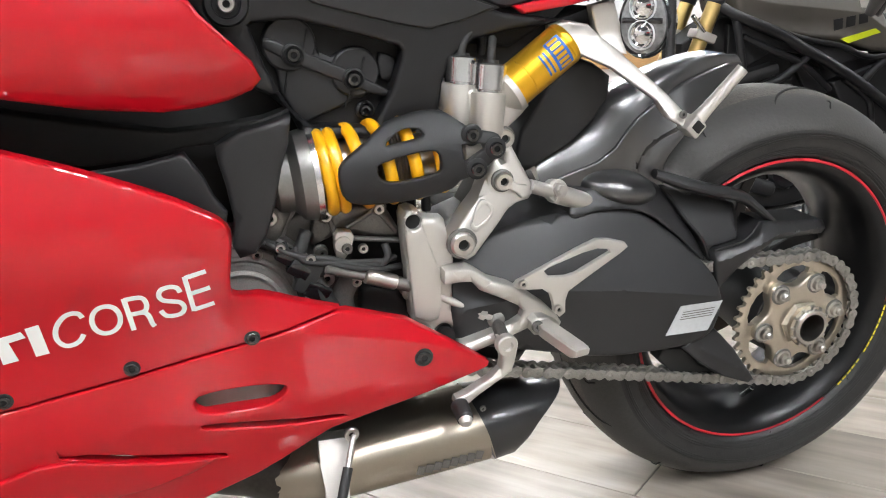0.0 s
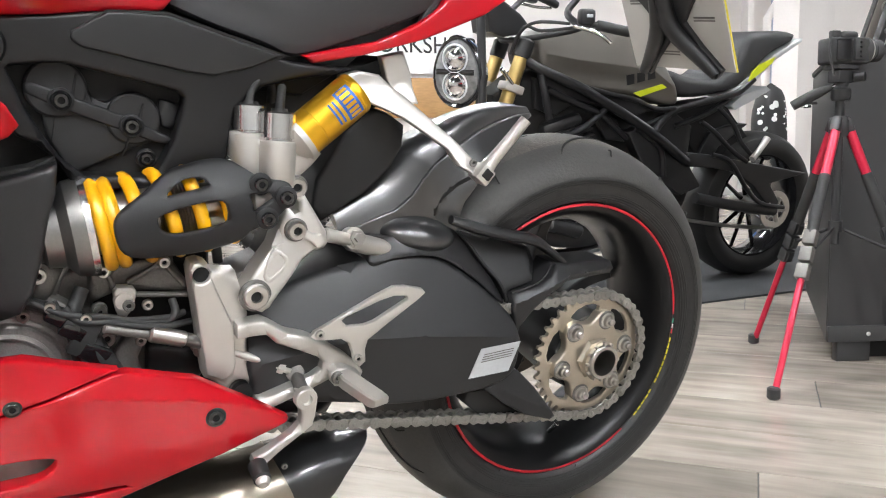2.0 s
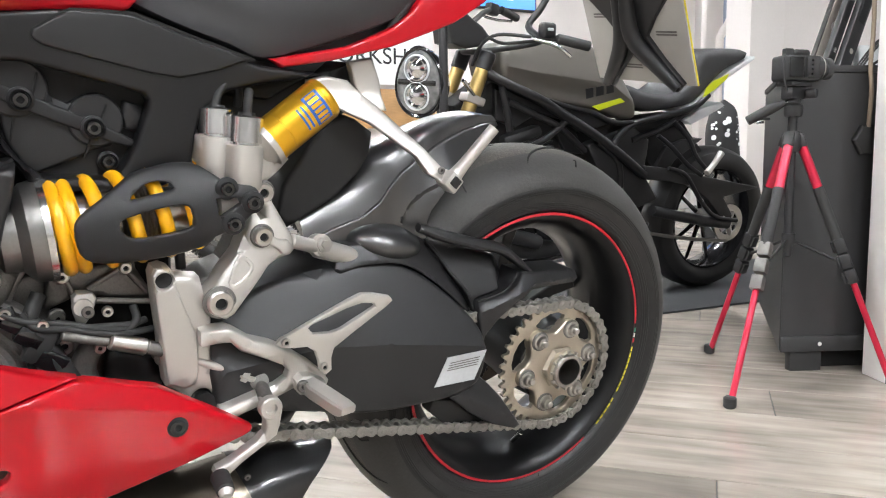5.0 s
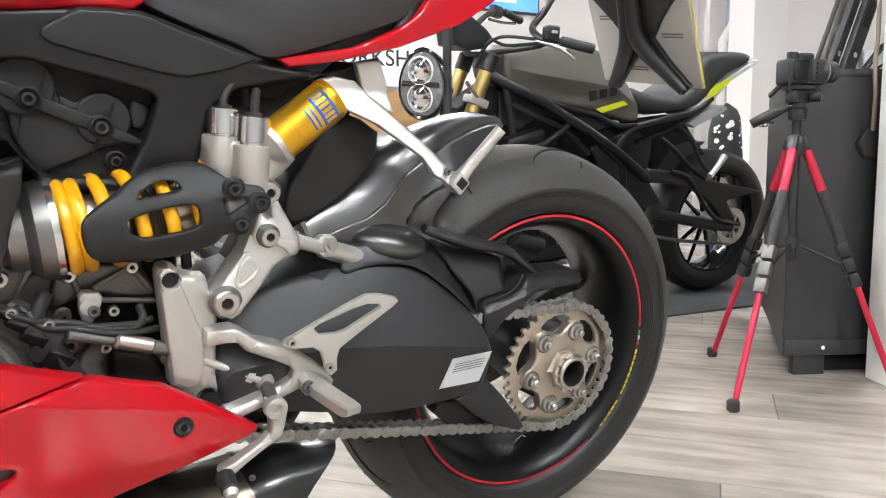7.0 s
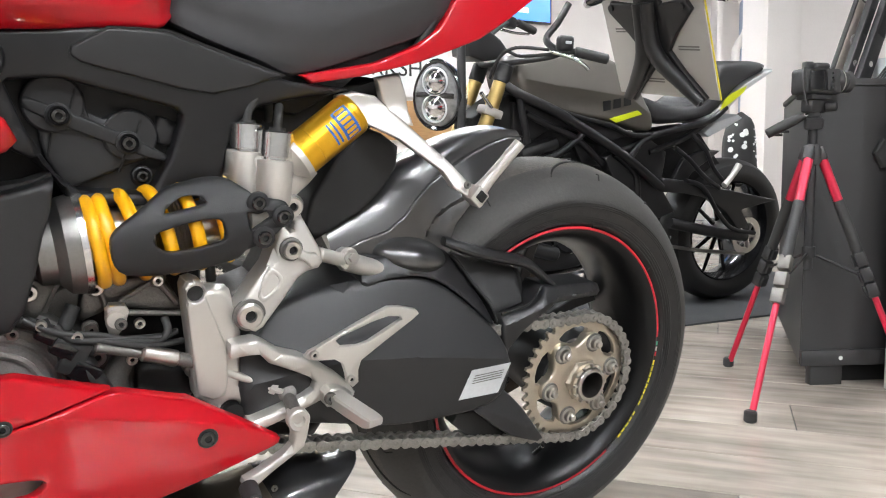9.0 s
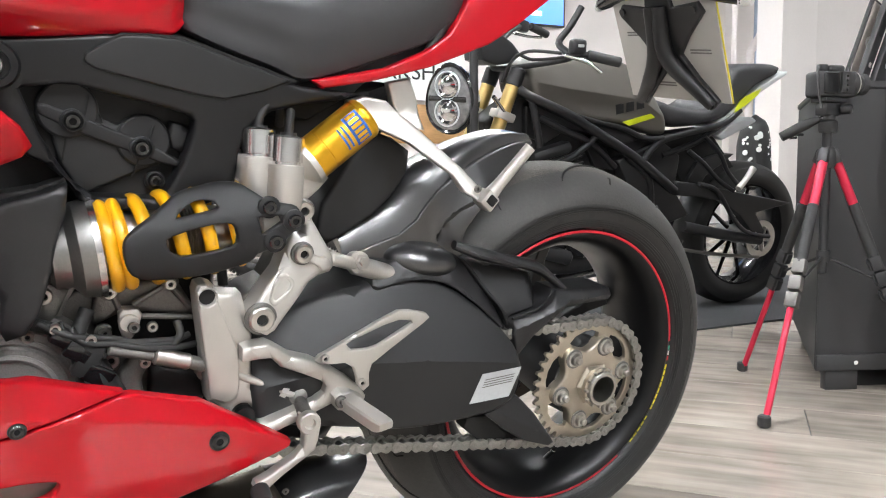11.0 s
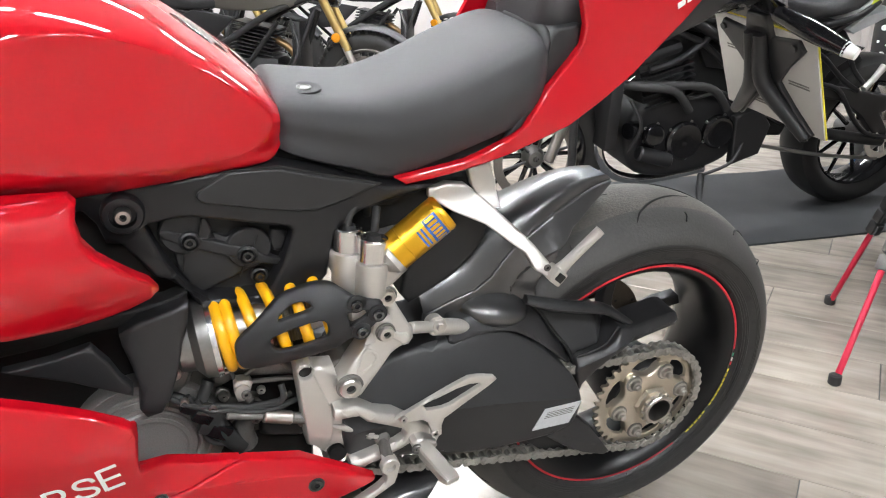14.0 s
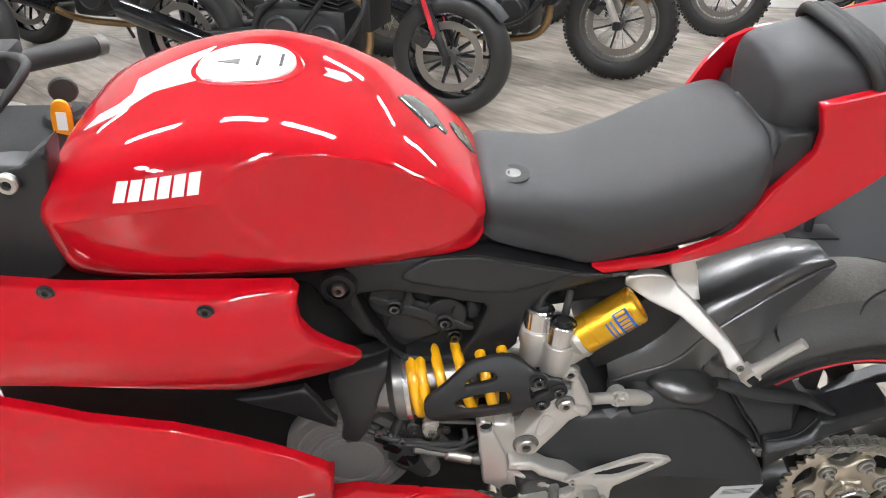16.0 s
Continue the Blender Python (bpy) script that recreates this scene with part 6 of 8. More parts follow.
for k, (x, y, w) in enumerate(((2.378, 1.735, 0.032), (2.418, 1.715, 0.052))):
    fl = thing("ring_binder", "black ring binder leaning on the cabinet", "binder", pose(x, y, CH, 0, 24, 0), "binders")
    link("cover", box(0.0, w, -0.012, 0.012, 0.0, 0.33 + 0.02 * k, 0.004), CABINET, fl)
    link("spine_label", box(w * 0.2, w * 0.8, -0.0135, -0.0125, 0.20, 0.29), MATT, fl)
    link("spine_ring", turned([(0.009, 0), (0.009, 0.002), (0.006, 0.002)], (w / 2, -0.0125, 0.10), (w / 2, -1, 0.10), 16), CHROME, fl)
mug = thing("mug", "pale grey mug with cables behind it", "mug", pose(2.555, 1.70, CH))
link("cup", turned([(0.03, 0), (0.036, 0.003), (0.038, 0.10), (0.035, 0.10), (0.033, 0.01), (0.001, 0.01)], (0, 0, 0), (0, 0, 1), 28), SILVER, mug)
link("handle", tube([(0.036, 0, 0.08), (0.058, 0, 0.072), (0.058, 0, 0.035), (0.036, 0, 0.025)], 0.005, 8), SILVER, mug)
cables = thing("cable_bundle", "tangle of thin black cables on the cabinet", "cables", on_cab(0.36, 0.15, CH))
for k in range(5):
    link("cable", tube([(-0.08 + 0.02 * k, 0.02 * k, 0.004), (-0.03 + 0.03 * k, -0.05, 0.09 + 0.03 * (k % 3)), (0.05, -0.02 * k, 0.05 + 0.02 * k), (0.1, 0.05, 0.004)], 0.003, 6), RUBBER, cables)

# white post beside the cabinet
post = link("trim_post", box(0, 0.16, -0.1, 0.02, 0, H, 0.003), PAINTED)
post.matrix_world = pose(2.205, 1.40, 0, 0, 0, -21.5)
tagged(post, "white painted wooden wall end with a scuffed base", "wall", kind="structure")

# tripod
TRED = material("red_anodised_tube", (0.55, 0.015, 0.05), 0.3, metal=0.35, grain=0.06, scale=200, coat=0.3)
CAMBLACK = material("camera_body_black", (0.018, 0.018, 0.019), 0.5, grain=0.2, scale=900, bump=0.3)
apex = Vector((1.988, 1.5, 0.664))
trip = thing("tripod", "red and black aluminium camera tripod standing on the floor", "tripod")
feet = [Vector((1.646, 1.368, 0.0)), Vector((2.009, 1.8, 0.0)), Vector((2.175, 1.302, 0.0))]
for f, clampmat in zip(feet, (CAST, BLACK, BLACK)):
    side = (f - apex)
    top = apex + Vector((side.x, side.y, 0)).normalized() * 0.02
    def at(t):
        return top.lerp(f, t)
    leg = link("leg", rod(at(0.0), at(0.20), 0.0125, 16), TRED, trip, "red tripod leg")
    link("grip", rod(at(0.19), at(0.42), 0.0145, 16), RUBBER, leg, "black foam grip")
    for k in range(3):
        link("clamp", moved(box(-0.016, 0.016, -0.014, 0.014, -0.02, 0.02, 0.004), aim(at(0.43 + 0.062 * k), f)), clampmat, leg, "grey leg clamp")
        link("clamp_lever", moved(box(-0.01, 0.01, -0.021, -0.014, -0.016, 0.016, 0.003), aim(at(0.43 + 0.062 * k), f)), clampmat, leg)
    link("lower_tube", rod(at(0.58), at(0.97), 0.0085, 14), TRED, leg)
    link("rubber_foot", turned([(0.012, 0), (0.016, 0.004), (0.016, 0.026), (0.011, 0.03)], f, f + Vector((0, 0, 1)), 18), RUBBER, leg)
    link("hinge", moved(box(-0.014, 0.014, -0.013, 0.013, -0.02, 0.02, 0.005), aim(top, f)), BLACK, leg)
link("spider", turned([(0.02, -0.03), (0.026, -0.02), (0.026, 0.012), (0.018, 0.025)], apex, apex + Vector((0, 0, 1)), 24), BLACK, trip)
link("centre_column", rod(apex - Vector((0, 0, 0.32)), apex + Vector((0, 0, 0.07)), 0.011), BLACK, trip)
hub_p = apex - Vector((0, 0, 0.27))
link("brace_hub", turned([(0.018, -0.015), (0.018, 0.015)], hub_p, hub_p + Vector((0, 0, 1)), 18), BLACK, trip)
for f in feet:
    link("brace", tube([hub_p, apex.lerp(f, 0.50)], 0.004, 8, 0), BLACK, trip)
headp = apex + Vector((0, 0, 0.065))
link("pan_head", turned([(0.022, 0), (0.025, 0.008), (0.025, 0.028), (0.018, 0.034), (0.018, 0.05)], headp, headp + Vector((0, 0, 1)), 24), BLACK, trip)
link("tilt_head", box(-0.03, 0.03, -0.02, 0.02, 0, 0.035, 0.006), BLACK, trip).matrix_basis = Matrix.Translation(headp + Vector((0, 0, 0.045)))
link("knob", rod(headp + Vector((0.02, -0.02, 0.06)), headp + Vector((0.035, -0.045, 0.06)), 0.013), BLACK, trip)
link("quick_plate", box(-0.04, 0.04, -0.025, 0.025, 0, 0.012, 0.002), CAMBLACK, trip).matrix_basis = Matrix.Translation(headp + Vector((0, 0, 0.08)))
link("pan_handle", tube([headp + Vector((0.0, -0.005, 0.048)), headp + Vector((-0.022, 0.012, 0.036))], 0.005, 10, 0), CHROME, trip)
link("handle_grip", tube([headp + Vector((-0.02, 0.011, 0.037)), headp + Vector((-0.05, 0.035, 0.02)), headp + Vector((-0.095, 0.07, -0.01))], [0.008, 0.014, 0.013], 14), RUBBER, trip, "black rubber pan handle")
cp = headp + Vector((0, 0, 0.093))
dslr = thing("camera", "black camera with a short lens on the tripod", "camera", Matrix.Translation(cp) @ pose(0, 0, 0, 0, 0, -12))
link("body", box(-0.055, 0.062, -0.03, 0.03, 0, 0.068, 0.009, 3), CAMBLACK, dslr)
link("prism", box(-0.02, 0.03, -0.025, 0.025, 0.062, 0.084, 0.009, 3), CAMBLACK, dslr)
link("hot_shoe", box(-0.045, -0.02, -0.02, -0.002, 0.066, 0.086, 0.003), CAMBLACK, dslr)
link("screen", box(-0.04, 0.005, -0.0325, -0.0305, 0.008, 0.062, 0.002), GLOSSBLACK, dslr)
link("thumb_grip", box(0.012, 0.042, -0.035, -0.03, 0.01, 0.066, 0.003), RUBBER, dslr)
link("dial", turned([(0.009, 0), (0.009, 0.006), (0.007, 0.008)], (0.033, 0.0, 0.075), (0.033, 0, 1), 18), CAMBLACK, dslr)
for k in range(4):
    link("button", turned([(0.003, 0), (0.003, 0.002)], (0.027, -0.034, 0.018 + 0.012 * k), (0.027, -1, 0.018 + 0.012 * k), 10), GLOSSBLACK, dslr)
link("lens", turned([(0.030, -0.01), (0.034, 0.002), (0.034, 0.010), (0.031, 0.012), (0.027, 0.013), (0.027, 0.03), (0.024, 0.028), (0.001, 0.02)], (0.062, 0.0, 0.036), (1, 0.0, 0.036), 32), CAMBLACK, dslr)
link("lens_ring", turned([(0.0345, 0.006), (0.0345, 0.009)], (0.062, 0, 0.036), (1, 0, 0.036), 32, False), STEEL, dslr)
link("lens_hood", turned([(0.027, 0.022), (0.029, 0.024), (0.029, 0.042), (0.027, 0.042), (0.026, 0.026)], (0.062, 0, 0.036), (1, 0, 0.036), 32), CAMBLACK, dslr)
strapc = link("strap", tube([(-0.05, -0.02, 0.07), (-0.06, -0.03, 0.03), (-0.05, -0.035, -0.03)], 0.003, 6), RUBBER, dslr)

# ---- the grey naked motorcycle on the mat ----
GREYPAINT = material("satin_grey_paint", (0.125, 0.115, 0.10), 0.42, metal=0.3, grain=0.06, scale=600, coat=0.2, coat_rough=0.3)
LIME = material("lime_yellow_print", (0.62, 0.70, 0.02), 0.4, grain=0.04, scale=200)
LENS = material("clear_lamp_lens", (0.30, 0.31, 0.31), 0.10, metal=0.6, grain=0.5, scale=60, second=(0.12, 0.12, 0.125), big=14)
DISC = material("brake_disc_steel", (0.26, 0.24, 0.22), 0.42, metal=0.8, grain=0.2, scale=200)


def hoop(c, prof_, n, mats=None):
    return lathe(prof_, n, mats, c)


def wheel_parts(root, c, r, width, kind, spokes=10, disc=True, tyre_label="black road tyre"):
    """A parked bike's wheel: tyre, rim, hub, spokes and disc; c: its centre."""
    w = width / 2
    rim_r = r * 0.70
    wh = link("wheel", hoop(c, [(-w * 0.8, rim_r), (-w * 0.85, rim_r * 0.97), (-w * 0.3, rim_r * 0.9), (w * 0.3, rim_r * 0.9), (w * 0.85, rim_r * 0.97), (w * 0.8, rim_r)], 48), GLOSSBLACK if kind == "road" else CAST, root)
    link("tyre", hoop(c, [(-w * 0.78, rim_r * 0.99), (-w * 0.97, rim_r * 1.08), (-w, r * 0.84), (-w * 0.85, r * 0.93), (-w * 0.5, r * 0.985), (0, r), (w * 0.5, r * 0.985), (w * 0.85, r * 0.93), (w, r * 0.84), (w * 0.97, rim_r * 1.08), (w * 0.78, rim_r * 0.99)], 56), TYRE, wh, tyre_label)
    link("hub", hoop(c, [(-w * 0.9, 0.012), (-w * 0.9, 0.03), (-w * 0.5, 0.045), (w * 0.5, 0.045), (w * 0.9, 0.03), (w * 0.9, 0.012)], 20), CAST, wh)
    if kind == "road":
        for k in range(spokes):
            a = 2 * math.pi * k / spokes
            d = Vector((math.cos(a), 0, math.sin(a)))
            link("spoke", rod(Vector(c) + d * 0.035, Vector(c) + d * rim_r * 0.93, 0.011, 8, 0.008), GLOSSBLACK, wh)
    else:
        bm = bmesh.new()
        for k in range(32):
            a = 2 * math.pi * k / 32
            b = a + (0.5 if k % 2 else -0.5)
            sy = w * 0.7 * (1 if (k // 2) % 2 else -1)
            join(bm, rod(Vector(c) + Vector((0.035 * math.cos(b), sy, 0.035 * math.sin(b))), Vector(c) + Vector((rim_r * 0.93 * math.cos(a), 0, rim_r * 0.93 * math.sin(a))), 0.0022, 5))
        link("wire_spokes", bm, STEEL, wh, "thin steel wire spokes")
        bm = bmesh.new()
        for k in range(44):
            a = 2 * math.pi * k / 44
            for sy in (-0.6, 0, 0.6):
                aa = a + (0.07 if sy == 0 else 0)
                rr = r * (1.005 if sy == 0 else 0.975)
                join(bm, moved(box(-0.008, 0.008, -w * 0.22, w * 0.22, -0.012, 0.009, 0.0), Matrix.Translation(c) @ Matrix.Rotation(-aa, 4, "Y") @ Matrix.Translation((rr, sy * w, 0)) @ Matrix.Rotation(math.pi / 2, 4, "Y")))
        tagged(link("tread_block_ring", bm, TYRE, wh), kind="stuff")
    if disc:
        dd = link("brake_disc", hoop(c, [(-w * 0.75 - 0.006, r * 0.57), (-w * 0.75 - 0.001, r * 0.57), (-w * 0.75 - 0.001, r * 0.45), (-w * 0.75 - 0.006, r * 0.45), (-w * 0.75 - 0.006, r * 0.57)], 40), DISC, wh, "drilled steel brake disc")
        for k in range(6):
            a = 2 * math.pi * k / 6 + 0.3
            link("disc_arm", rod(Vector(c) + Vector((0.04 * math.cos(a), -w * 0.75, 0.04 * math.sin(a))), Vector(c) + Vector((r * 0.46 * math.cos(a), -w * 0.75, r * 0.46 * math.sin(a))), 0.006, 6), BLACK, dd)
    return wh


naked = thing("naked_motorcycle", "grey and black naked motorcycle with lime stripes on a rubber mat", "motorcycle", pose(2.9, 2.80, 0.009, 7, 0, 0))
wheel_parts(naked, (0.0, 0.0, 0.335), 0.335, 0.18, "road", 10, False)
wheel_parts(naked, (-1.53, 0.0, 0.305), 0.305, 0.12, "road", 10, True)
gt = [(a, b) for a, b in [(-1.219, 1.0), (-1.205, 1.041), (-1.12, 1.07), (-0.995, 1.084), (-0.837, 1.084), (-0.71, 1.053), (-0.639, 0.978), (-0.588, 0.89), (-0.559, 0.821), (-0.576, 0.791), (-0.653, 0.797), (-0.764, 0.826), (-0.935, 0.847), (-1.067, 0.867), (-1.158, 0.898), (-1.205, 0.943)]]
TANKLINE = [(-1.22, 0.985), (-1.05, 0.962), (-0.86, 0.945), (-0.70, 0.93), (-0.60, 0.87)]


def y_naked_tank(x, z):
    line = float(np.interp(x, [c[0] for c in TANKLINE], [c[1] for c in TANKLINE]))
    hollow = 0.018 * math.exp(-((x + 0.92) / 0.16) ** 2) * math.exp(-((z - line + 0.05) / 0.03) ** 2)
    return -0.142 + 0.38 * max(0, z - line) + 0.10 * max(0, line - z) + hollow


ntank = link("fuel_tank", sheet(spline(gt, True, 2), y_naked_tank, 0.24, 0.020, 0.02, lines=[TANKLINE]), GREYPAINT, naked, "satin grey fuel tank")
link("stripe", sheet([(-0.786, 0.84), (-0.654, 0.876), (-0.63, 0.862), (-0.751, 0.825)], lambda x, z: y_naked_tank(x, z) - 0.003, 0.002, 0.0, 0.05), LIME, ntank, "lime yellow stripe")
for k in range(3):
    a = [(-0.816, 0.868), (-0.68, 0.9), (-0.689, 0.933), (-0.825, 0.907)]
    f0, f1 = 0.02 + 0.34 * k, 0.26 + 0.34 * k
    q = [tuple(a[i][c] * (1 - f) + a[j][c] * f for c in (0, 1)) for i, j, f in ((0, 1, f0), (0, 1, f1), (3, 2, f1), (3, 2, f0))]
    link("number_bar", sheet(q, lambda x, z: y_naked_tank(x, z) - 0.002, 0.002, 0.0, 0.05), BLACK, ntank)
link("tank_cap", turned([(0.035, 0), (0.035, 0.006), (0.02, 0.01), (0.001, 0.01)], (-0.971, -0.05, 1.042), (-1.012, -0.12, 1.133), 24), BLACK, ntank)
link("knee_panel", sheet([(-1.203, 0.929), (-1.073, 0.863), (-0.941, 0.839), (-0.776, 0.815), (-0.63, 0.784), (-0.7, 0.764), (-0.823, 0.734), (-0.909, 0.785), (-1.07, 0.816), (-1.186, 0.867)], -0.12, 0.03, 0.006, 0.03), BLACK, naked)
link("rider_seat", sheet(spline([(-0.626, 0.934), (-0.511, 0.909), (-0.373, 0.898), (-0.269, 0.943), (-0.222, 1.051), (-0.189, 1.087), (-0.084, 1.101), (0.017, 1.101), (0.064, 1.084), (0.041, 1.059), (-0.068, 1.009), (-0.155, 0.934), (-0.226, 0.868), (-0.349, 0.837), (-0.5, 0.821), (-0.569, 0.848)], True, 2), -0.12, 0.24, 0.03, 0.03), SEAT, naked, "black grained seat")
link("tail_panel", sheet([(0.1, 1.076), (0.096, 1.061), (-0.047, 0.978), (-0.139, 0.894), (-0.209, 0.859), (-0.3, 0.824), (-0.227, 0.873), (-0.146, 0.937), (-0.051, 1.007), (0.042, 1.054)], -0.115, 0.23, 0.006, 0.03), SILVER, naked, "pale grey tail panel")
link("tail_stripe", sheet([(-0.19, 0.888), (-0.174, 0.932), (-0.137, 0.961), (-0.053, 0.995), (-0.068, 0.968), (-0.131, 0.923)], -0.121, 0.003, 0.0, 0.05), LIME, naked)
link("under_tail", sheet([(-0.244, 0.786), (-0.176, 0.836), (-0.048, 0.87), (-0.022, 0.855), (-0.116, 0.809), (-0.209, 0.769)], -0.09, 0.18, 0.006, 0.03), SILVER, naked)
NT = [([(-1.284, -0.09, 0.972), (-1.208, -0.13, 0.924), (-1.054, -0.15, 0.865), (-0.946, -0.15, 0.813), (-0.833, -0.15, 0.759), (-0.684, -0.15, 0.679), (-0.493, -0.14, 0.560)], 0.019),
      ([(-1.233, -0.12, 0.935), (-1.081, -0.145, 0.879), (-0.921, -0.145, 0.839), (-0.783, -0.145, 0.815), (-0.680, -0.145, 0.778), (-0.579, -0.14, 0.780)], 0.010),
      ([(-1.205, -0.13, 0.905), (-1.185, -0.14, 0.82), (-1.165, -0.14, 0.74)], 0.014), ([(-1.173, -0.13, 0.852), (-1.05, -0.14, 0.80), (-0.934, -0.14, 0.756), (-0.80, -0.13, 0.66)], 0.012),
      ([(-0.90, -0.14, 0.79), (-1.02, -0.14, 0.70), (-1.14, -0.13, 0.66)], 0.013), ([(-0.684, -0.15, 0.679), (-0.60, -0.14, 0.76), (-0.45, -0.13, 0.80), (-0.25, -0.12, 0.84), (-0.15, -0.11, 0.90)], 0.014),
      ([(-0.75, -0.14, 0.70), (-0.63, -0.13, 0.62), (-0.60, -0.13, 0.50)], 0.014),
      ([(-0.568, -0.13, 0.706), (-0.379, -0.12, 0.764), (-0.223, -0.11, 0.849)], 0.012), ([(-0.437, -0.14, 0.726), (-0.363, -0.15, 0.678), (-0.273, -0.155, 0.605), (-0.184, -0.16, 0.554)], 0.010),
      ([(-0.347, -0.13, 0.785), (-0.273, -0.15, 0.714), (-0.230, -0.16, 0.641), (-0.170, -0.165, 0.585)], 0.010), ([(-0.375, -0.155, 0.588), (-0.276, -0.16, 0.557), (-0.177, -0.165, 0.442), (-0.082, -0.165, 0.369), (0.061, -0.16, 0.342)], 0.010)]
for pts, rr in NT:
    link("frame_tube", tube(pts, rr, 12), FRAME, naked, "black steel frame tube")
narm = link("swingarm", sheet([(-0.497, 0.6), (-0.372, 0.586), (-0.208, 0.558), (-0.001, 0.523), (0.188, 0.491), (-0.024, 0.451), (0.074, 0.329), (0.02, 0.313), (-0.117, 0.442), (-0.233, 0.509), (-0.365, 0.532), (-0.49, 0.54)], -0.15, 0.03, 0.006, 0.03), BLACK, naked, "black pierced swingarm")
link("swingarm_beam", tube([(-0.426, -0.14, 0.404), (-0.212, -0.14, 0.361), (0.025, -0.14, 0.324)], 0.024, 12), BLACK, narm)
cs = (0.032, -0.14, 0.329)
nsp = link("rear_sprocket", hoop(cs, [(-0.003, 0.085), (0.003, 0.085), (0.003, 0.055), (-0.003, 0.055), (-0.003, 0.085)], 42), STEEL, naked, "steel rear sprocket")
link("axle_nut", hoop((cs[0], cs[1] - 0.012, cs[2]), [(0, 0.002), (0, 0.016), (0.02, 0.018)], 6), STEEL, nsp)
for k in range(5):
    a = 2 * math.pi * k / 5
    link("sprocket_arm", rod(Vector(cs), Vector(cs) + Vector((0.06 * math.cos(a), 0, 0.06 * math.sin(a))), 0.012, 8), STEEL, nsp)
link("chain", tube([(cs[0], cs[1], cs[2] - 0.085), (cs[0] - 0.3, cs[1] + 0.01, 0.275), (cs[0] - 0.6, cs[1] + 0.02, 0.33)], 0.008, 8), CHAIN, naked)
link("foot_hanger", tube([(-0.094, -0.17, 0.654), (-0.14, -0.18, 0.606), (-0.186, -0.19, 0.569)], [0.016, 0.013, 0.014], 10), ALU, naked, "silver passenger footrest")
neng = link("engine", sheet(spline([(-1.16, 0.30), (-1.18, 0.42), (-1.12, 0.53), (-0.98, 0.56), (-0.86, 0.54), (-0.74, 0.52), (-0.66, 0.44), (-0.68, 0.30), (-0.78, 0.24), (-0.95, 0.21), (-1.10, 0.23)], True, 3), -0.10, 0.2, 0.03, 0.03), MATT, naked, "black engine cases")
# cylinder core in near-black, shade between the fins put into its colour
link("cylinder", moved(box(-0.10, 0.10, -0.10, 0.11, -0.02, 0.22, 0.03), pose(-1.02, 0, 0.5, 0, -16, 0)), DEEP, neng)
for k in range(7):
    link("fin", moved(box(-0.11, 0.11, -0.112, 0.112, 0.024 * k, 0.024 * k + 0.006, 0.001, 1), pose(-1.01, 0, 0.53, 0, -16, 0)), BLACK, neng)
link("head_cover", moved(box(-0.09, 0.09, -0.115, 0.115, 0.20, 0.25, 0.02), pose(-1.02, 0, 0.5, 0, -16, 0)), BLACK, neng)
link("starter", rod((-1.13, -0.12, 0.33), (-0.98, -0.12, 0.29), 0.03, 18), BLACK, neng)
link("oil_filter", turned([(0.036, 0), (0.038, 0.03), (0.033, 0.045), (0.012, 0.047)], (-1.14, -0.1, 0.42), (-1.3, -0.15, 0.42), 24), GLOSSBLACK, neng)
for pts in ([(-0.70, -0.12, 0.5), (-0.82, -0.15, 0.57), (-0.95, -0.14, 0.55), (-1.1, -0.13, 0.6)], [(-0.66, -0.13, 0.36), (-0.72, -0.16, 0.28), (-0.84, -0.16, 0.235)], [(-1.2, -0.13, 0.55), (-1.15, -0.15, 0.45), (-1.18, -0.13, 0.34)]):
    link("cable", tube(pts, 0.007, 8), RUBBER, neng)
for y0, x1 in ((-0.145, -0.78), (-0.15, -0.95)):
    link("engine_hose", tube([(x1, y0, 0.5), (x1 - 0.08, y0 - 0.01, 0.58), (x1 - 0.2, y0, 0.6), (-1.25, -0.1, 0.6)], 0.016, 10), RUBBER, neng)
link("engine_plate", sheet([(-0.72, 0.46), (-0.62, 0.5), (-0.55, 0.42), (-0.58, 0.3), (-0.7, 0.26)], -0.14, 0.03, 0.006, 0.04), BLACK, neng)
for x, z, rr in ((-0.93, 0.37, 0.078), (-0.78, 0.40, 0.068), (-1.07, 0.40, 0.045)):
    link("engine_cover", turned([(rr, 0), (rr, 0.018), (rr * 0.88, 0.026), (rr * 0.8, 0.024), (0.001, 0.028)], (x, -0.108, z), (x, -1, z), 32), GLOSSBLACK, neng)
    for k in range(5):
        a = 2 * math.pi * k / 5
        bolt(neng, (x + rr * 1.02 * math.cos(a), -0.112, z + rr * 1.02 * math.sin(a)), 0.006, STEEL, 0.005)
link("exhaust_pipe", tube([(-1.15, -0.05, 0.62), (-1.27, -0.06, 0.5), (-1.25, -0.05, 0.28), (-1.05, 0.0, 0.17), (-0.7, 0.05, 0.18)], 0.022, 12), CHROME, naked, "chrome exhaust header")
link("radiator", box(-1.30, -1.25, -0.16, 0.16, 0.36, 0.66, 0.006), MATT, naked)
link("side_stand", tube([(-0.82, -0.12, 0.22), (-0.86, -0.2, 0.12), (-0.885, -0.325, 0.028)], [0.016, 0.012, 0.011], 10), BLACK, naked, "black side stand, folded out")
link("stand_foot", box(-0.04, 0.04, -0.02, 0.02, -0.006, 0.004, 0.002), BLACK, naked).matrix_basis = pose(-0.885, -0.33, 0.05, -7, 0, 0)
fk0, fk1 = Vector((-1.267, -0.1, 0.99)), Vector((-1.50, -0.10, 0.31))
